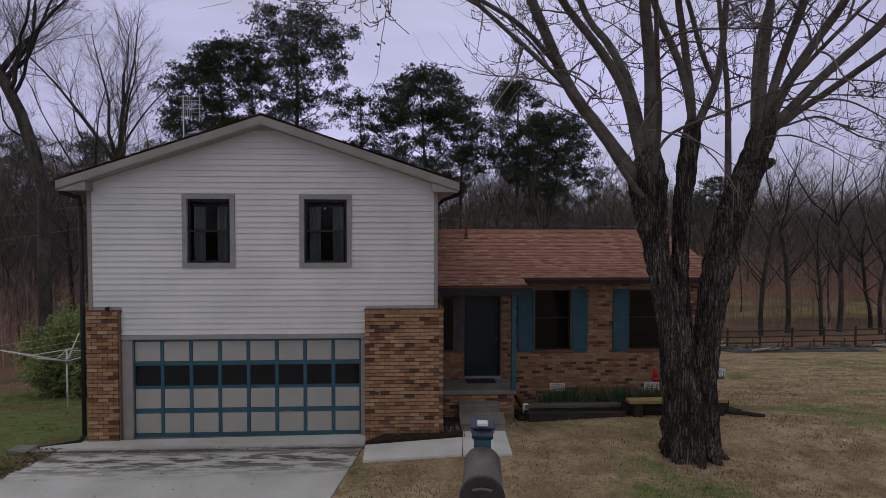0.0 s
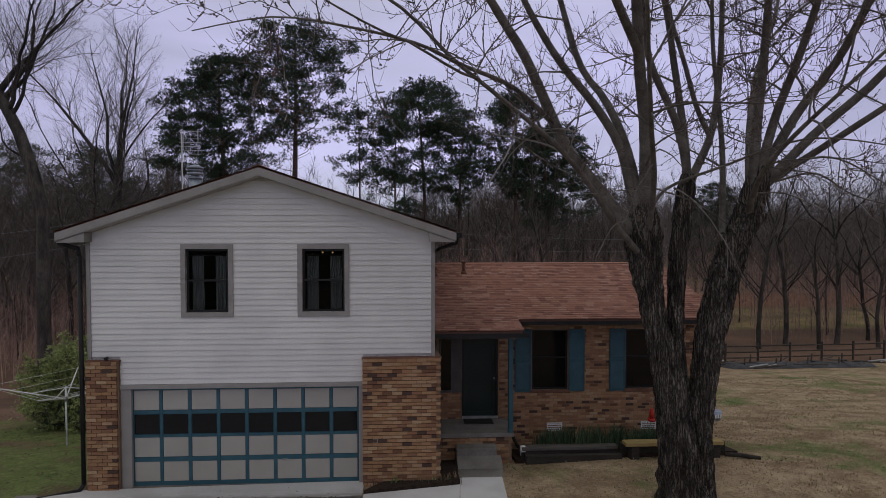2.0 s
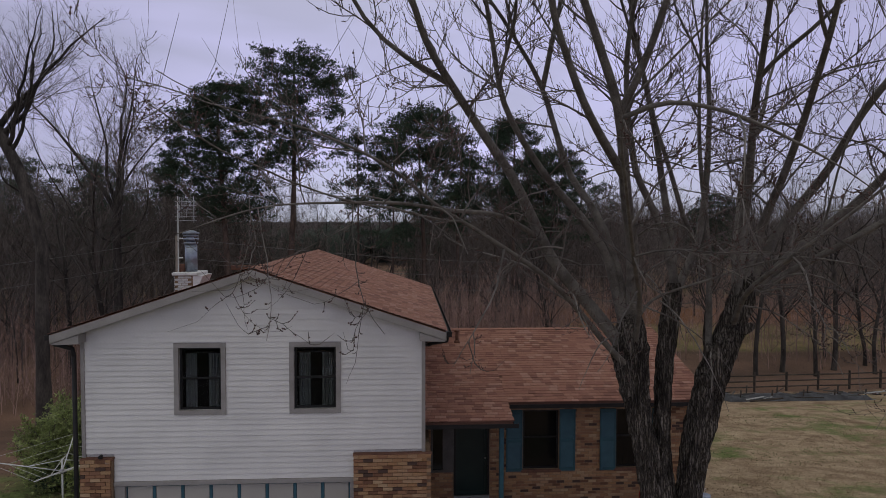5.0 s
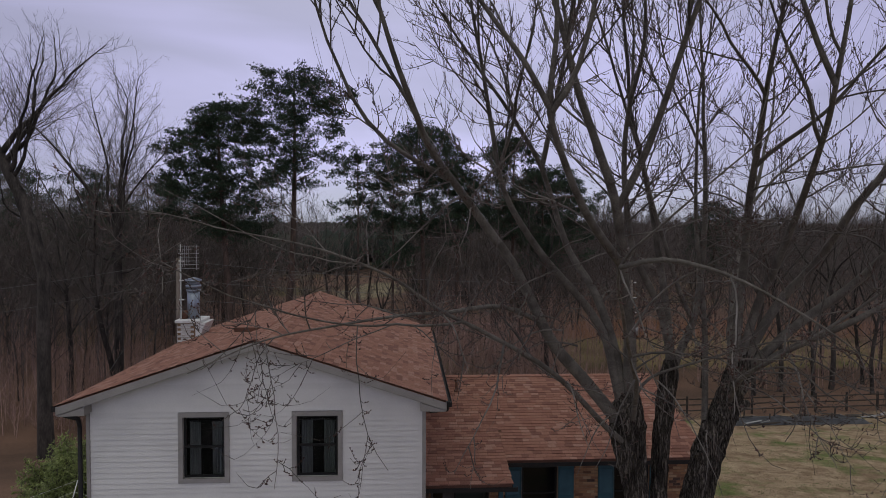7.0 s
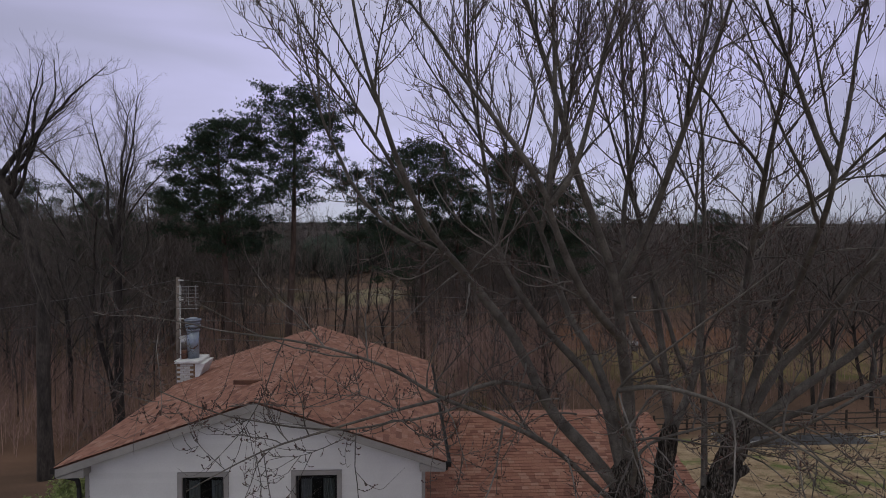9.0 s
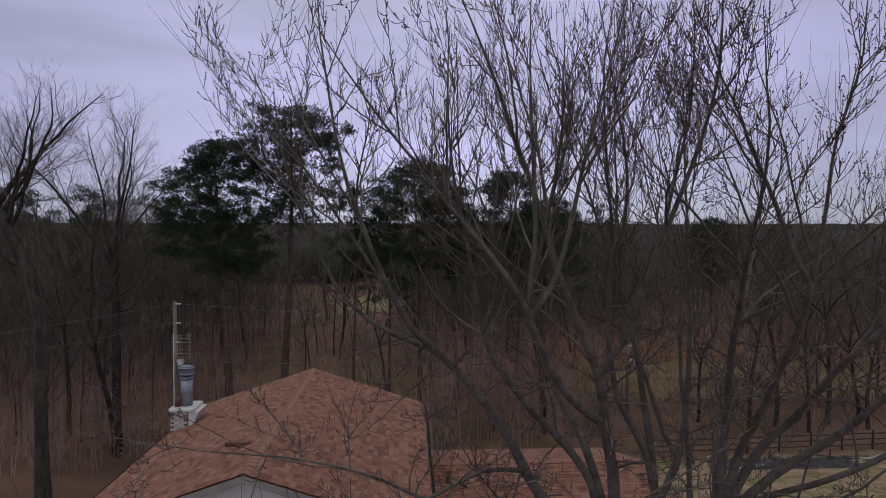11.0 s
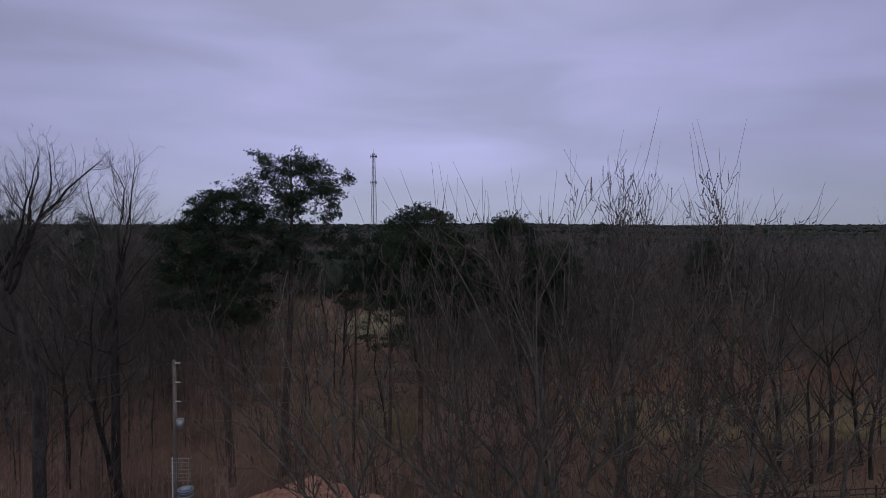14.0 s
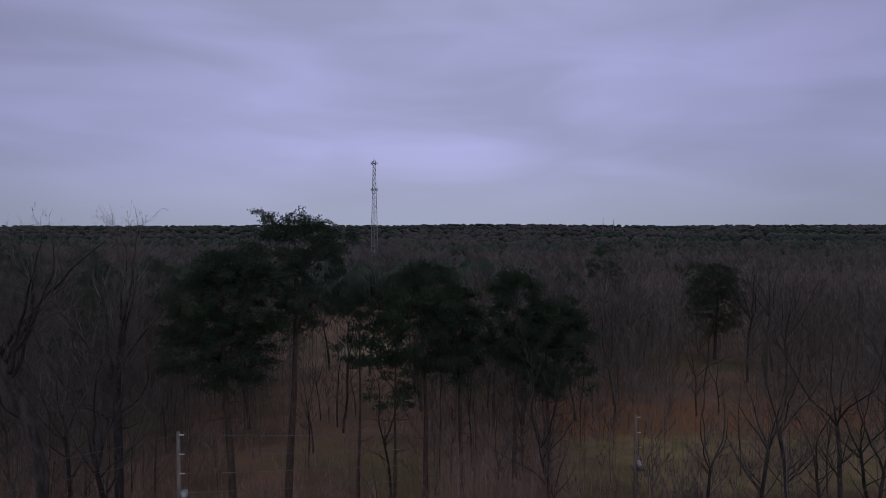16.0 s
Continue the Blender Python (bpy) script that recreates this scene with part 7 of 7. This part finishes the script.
birdhouse()
feeder = thing("red_feeder", 6.36, 15.4, 0.0, "red hanging feeder on a thin metal hook", "feeder")
part("hook", cyl(bmesh.new(), (6.42, 15.4, -0.1), (6.42, 15.4, 1.25), 0.010, n=6), M["black"], feeder)
part("arm", cyl(bmesh.new(), (6.42, 15.4, 1.25), (6.29, 15.4, 1.12), 0.008, n=6), M["alu"], feeder)
part("reservoir", cyl(bmesh.new(), (6.29, 15.4, 0.68), (6.29, 15.4, 0.92), 0.06, 0.05, n=14), M["red"], feeder, "red plastic reservoir")
part("dish", cyl(bmesh.new(), (6.29, 15.4, 0.62), (6.29, 15.4, 0.68), 0.10, 0.10, n=16), M["red"], feeder)
spout = thing("meter_box", 3.02, 15.2, -0.05, "small white box at the foot of the downspout", "box")
part("box", boxes((2.94, 3.08, 15.16, 15.26, -0.12, 0.10), bev=0.01), M["white"], spout)
stick = thing("fallen_branch", 8.4, 14.6, -0.1, "dark fallen branch on the lawn", "branch")
pipe_run("stick", [(7.85, 14.75, -0.02), (8.2, 14.65, -0.02), (8.6, 14.5, -0.05)], 0.05, M["tie"], stick)


# ---------------------------------------------------------------- poles and wires
def utility_pole(x, y, top, label, lamp=False):
    gz = ground_z(x, y)
    t = thing("utility_pole", x, y, gz, label, "utility pole", "utility poles")
    part("shaft", cyl(bmesh.new(), (x, y, gz - 0.5), (x, y, top), 0.17, 0.12, n=14), M["pole"], t)
    for i in range(4):
        z = top - 0.18 - 1.3 * i
        part("insulator", cyl(bmesh.new(), (x + 0.1, y - 0.1, z), (x + 0.42, y - 0.1, z), 0.055, 0.04, n=8), M["white"], t, "pale insulator")
    part("transformer", cyl(bmesh.new(), (x + 0.38, y - 0.1, top - 4.75), (x + 0.38, y - 0.1, top - 3.95), 0.24, n=16), M["alu"], t, "grey transformer can")
    return t


utility_pole(-15.05, 43.3, 6.95, "weathered utility pole with a grey transformer and insulators")
utility_pole(19.6, 53.0, 4.6, "weathered utility pole at the edge of the woods")


def wire(p0, p1, sag, r=0.014):
    p0, p1 = Vector(p0), Vector(p1)
    pts = []
    for i in range(21):
        f = i / 20
        p = p0.lerp(p1, f)
        p.z -= sag * 4 * f * (1 - f)
        pts.append(p)
    w = Wood()
    w.tube("wire", pts, [r] * 21, 4)
    V, F = w.lists["wire"]
    tagged(from_lists("power_line", V, F, M["wire"]), "thin sagging power line between poles", "wire", "power lines")


for i in range(4):
    z = 6.77 - 1.3 * i
    wire((-14.65, 43.2, z), (19.9, 52.9, 4.42 - 1.0 * i), 0.55)
for i, (ex_, ey_, ez_) in enumerate(((-48, 40.0, 3.6), (-48, 40.5, 1.6))):
    wire((-15.2, 43.2, 6.77 - 1.3 * i), (ex_, ey_, ez_), 0.8)
wire((-15.05, 43.2, 6.4), (-21.5, 40.0, ground_z(-21.5, 40)), 0.1, 0.012)
wire((-15.05, 43.2, 4.6), (-20.0, 41.0, ground_z(-20, 41)), 0.1, 0.012)


# ---------------------------------------------------------------- fence and covered garden frame
def fence():
    t = thing("rail_fence", 30, 42.5, ground_z(30, 42.5), "dark weathered wooden post-and-rail fence", "fence")
    xs = [17.5 + 2.4 * i for i in range(13)]
    ys = [42.4 + 0.12 * i for i in range(13)]
    for x, y in zip(xs, ys):
        g = ground_z(x, y)
        part("post", boxes((x - 0.06, x + 0.06, y - 0.06, y + 0.06, g - 0.3, g + 1.35), bev=0.01), M["fence"], t)
    for i in range(12):
        for h in (0.35, 0.75, 1.15):
            a = Vector((xs[i] + 0.075, ys[i] - 0.08, ground_z(xs[i], ys[i]) + h))
            b = Vector((xs[i + 1] - 0.075, ys[i + 1] - 0.08, ground_z(xs[i + 1], ys[i + 1]) + h + 0.03 * math.sin(i * 2.1 + h)))
            part("rail", cyl(bmesh.new(), a, b, 0.045, n=4), M["fence"], t)


fence()


def garden_frame():
    x0, x1, y0, y1 = 20.8, 30.5, 38.6, 41.2
    g = ground_z(25, 40)
    t = thing("garden_frame", 25, 40, g, "low garden beds under grey netting on dark posts", "garden bed")
    bm = bmesh.new()
    r = random.Random(4)
    n = 24
    rows = []
    for j in range(7):
        rows.append([bm.verts.new((x0 + (x1 - x0) * i / n, y0 + (y1 - y0) * j / 6, ground_z(x0 + (x1 - x0) * i / n, y0 + (y1 - y0) * j / 6) + (0.02 if j in (0, 6) or i in (0, n) else 0.18 + 0.16 * r.random()))) for i in range(n + 1)])
    for j in range(6):
        for i in range(n):
            bm.faces.new((rows[j][i], rows[j][i + 1], rows[j + 1][i + 1], rows[j + 1][i]))
    bmesh.ops.solidify(bm, geom=list(bm.faces), thickness=0.02)
    part("netting", bm, M["tarp"], t, "crumpled grey netting")
    for i in range(9):
        x = x0 + 1.0 + i * 1.05
        part("post", cyl(bmesh.new(), (x, 39.3 + (i % 2) * 1.2, ground_z(x, 40) - 0.2), (x + 0.06, 39.3 + (i % 2) * 1.2, ground_z(x, 40) + 0.75), 0.05, n=8), M["fence"], t)
    for i in range(26):
        x, y, a = r.uniform(x0 - 0.6, x1 + 2.5), r.uniform(y0 - 0.3, y1), r.gauss(0, 0.35)
        ln, z = r.uniform(0.6, 2.4), ground_z(x, y) + r.uniform(0.10, 0.42)
        dx, dy = math.cos(a) * ln * 0.5, math.sin(a) * ln * 0.5
        part("board", cyl(bmesh.new(), (x - dx, y - dy, z - 0.04), (x + dx, y + dy, z + r.uniform(-0.1, 0.15)), r.uniform(0.03, 0.06), n=4), M[r.choice(("fence", "tie_grey", "alu"))], t, "loose board on the bed")


garden_frame()


# ---------------------------------------------------------------- far towers
def lattice_tower(x, y, top, wide, label):
    g = ground_z(x, y)
    t = thing("radio_tower", x, y, g, label, "tower", "far towers")
    legs = [(math.cos(a), math.sin(a)) for a in (0.5, 2.6, 4.7)]
    n = 22

    def leg(i, k):
        f = k / n
        s = wide * (1 - 0.72 * f)
        return Vector((x + legs[i][0] * s, y + legs[i][1] * s, g + (top - g) * f))

    for i in range(3):
        part("leg", cyl(bmesh.new(), leg(i, 0), leg(i, n), 0.22, 0.13, n=5), M["tower"], t)
    bm = bmesh.new()
    for k in range(n):
        for i in range(3):
            cyl(bm, leg(i, k), leg((i + 1) % 3, k + 1), 0.10, n=4)
            cyl(bm, leg(i, k + 1), leg((i + 1) % 3, k + 1), 0.08, n=4)
    part("bracing", bm, M["tower"], t)
    for f in (0.72, 0.97):
        c = Vector((x, y, g + (top - g) * f))
        for i in range(6):
            a = i * math.pi / 3
            p = c + Vector((math.cos(a) * 2.0, math.sin(a) * 2.0, 0))
            part("antenna", cyl(bmesh.new(), p - Vector((0, 0, 1.1)), p + Vector((0, 0, 1.1)), 0.22, n=6), M["tower"], t)
        part("platform", cyl(bmesh.new(), c - Vector((0, 0, 0.15)), c, 2.0, n=10), M["tower"], t)
    part("mast", cyl(bmesh.new(), (x, y, top - 0.5), (x, y, top + 3.0), 0.10, n=5), M["tower"], t)


lattice_tower(-22.0, 428.0, 65.0, 3.0, "tall grey lattice radio tower above far woods")
for dx, h in ((0, 42), (26, 38)):
    mx_ = 470 + dx
    m_ = thing("far_mast", mx_, 1500.0, 0.0, "thin pale mast on the far horizon", "mast", "far towers")
    part("shaft", cyl(bmesh.new(), (mx_, 1500, 0), (mx_, 1500, h), 0.7, 0.45, n=5), M["tower"], m_)


# ---------------------------------------------------------------- ground cover
def on_pavement(x, y):
    if -9.0 < x < -0.6 and y < 13.8 and x < -0.75 - (12.95 - y) * 0.157 and x > -6.98 - max(0, 12.95 - y) * 0.187:
        return True
    return (-0.75 < x < 2.35 and 12.15 < y < 14.3) or (HX0 < x < HX1 and y > 13.2) or (x > WX0 and x < WX1 and y > 14.9) or (-0.8 < x < 1.4 and y > 13.1)


def grass(name, count, box_, seed, material, label, h, w, keep):
    r = random.Random(seed)
    V, F = [], []
    x0, x1, y0, y1 = box_
    for _ in range(count):
        x, y = r.uniform(x0, x1), y0 + (y1 - y0) * r.random() ** 1.5
        if on_pavement(x, y) or not keep(x, y):
            continue
        z = ground_z(x, y) + 0.0
        for _k in range(3):
            a = r.uniform(0, 6.28)
            px, py = x + r.gauss(0, 0.03), y + r.gauss(0, 0.03)
            hh = h * r.uniform(0.5, 1.3)
            l = r.uniform(0.2, 0.9) * hh
            k = len(V)
            V.extend(((px - w * math.sin(a), py + w * math.cos(a), z - 0.01), (px + w * math.sin(a), py - w * math.cos(a), z - 0.01), (px + l * math.cos(a), py + l * math.sin(a), z + hh)))
            F.append((k, k + 1, k + 2))
    tagged(from_lists(name, V, F, material), label, "grass", kind="stuff")


def green_here(x, y):
    return noise.noise((x * 0.22, y * 0.22, 4.0)) + 0.5 * noise.noise((x * 0.9, y * 0.9, 1.0))


grass("dry_grass", 30000, (-2, 24, 9.6, 34), 1, M["dry"], "short dry tan lawn grass", 0.045, 0.010, lambda x, y: x > -0.9 and green_here(x, y) < 0.22)
grass("green_grass", 34000, (-13, 26, 9.6, 34), 2, M["blade"], "patches of green grass in the winter lawn", 0.042, 0.010, lambda x, y: green_here(x, y) > (0.20 if x > -2 else 0.0) and (x > -2 or y < 24))


def litter(name, count, seed, where, label, size):
    r = random.Random(seed)
    V, F = [], []
    for _ in range(count):
        x, y, z = where(r)
        a, s = r.uniform(0, 6.28), size * r.uniform(0.5, 1.3)
        c, n_ = math.cos(a) * s, math.sin(a) * s
        k = len(V)
        V.extend(((x - c, y - n_, z + 0.004), (x + n_ * 0.5, y - c * 0.5, z + 0.006 + r.random() * 0.02), (x + c, y + n_, z + 0.008), (x - n_ * 0.5, y + c * 0.5, z + 0.006 + r.random() * 0.02)))
        F.append((k, k + 1, k + 2, k + 3))
    tagged(from_lists(name, V, F, M["fallen"]), label, "leaves", kind="stuff")


def drive_spot(r):
    if r.random() < 0.65:
        y = 12.94 + r.gauss(0, 0.06)
    else:
        y = r.uniform(10.3, 13.6)
    x = r.uniform(-6.6, -1.0)
    return x, y, ground_z(x, y) + 0.046


litter("driveway_leaves", 150, 12, drive_spot, "dead brown leaves scattered on the driveway", 0.026)


def lawn_spot(r):
    x, y = r.uniform(-12, 20), r.uniform(10, 30)
    if on_pavement(x, y):
        x, y = r.uniform(9, 20), r.uniform(12, 30)
    return x, y, ground_z(x, y) + 0.03


def west_spot(r):
    x, y = r.uniform(-16, -7.2), r.uniform(11, 30)
    return x, y, ground_z(x, y) + 0.03


litter("lawn_leaves", 1500, 14, west_spot, "dead brown leaves on the lawn beside the house", 0.05)
def edge_spot(r):
    y = r.uniform(10.8, 13.2)
    x = -6.98 - max(0, 12.95 - y) * 0.187 - abs(r.gauss(0, 0.35)) + 0.12
    return x, y, ground_z(x, y) + 0.04


litter("edge_leaves", 500, 15, edge_spot, "dead leaves and soil along the driveway's edge", 0.05)
litter("lawn_leaves", 90, 13, lawn_spot, "dead brown leaves scattered on the lawn", 0.045)
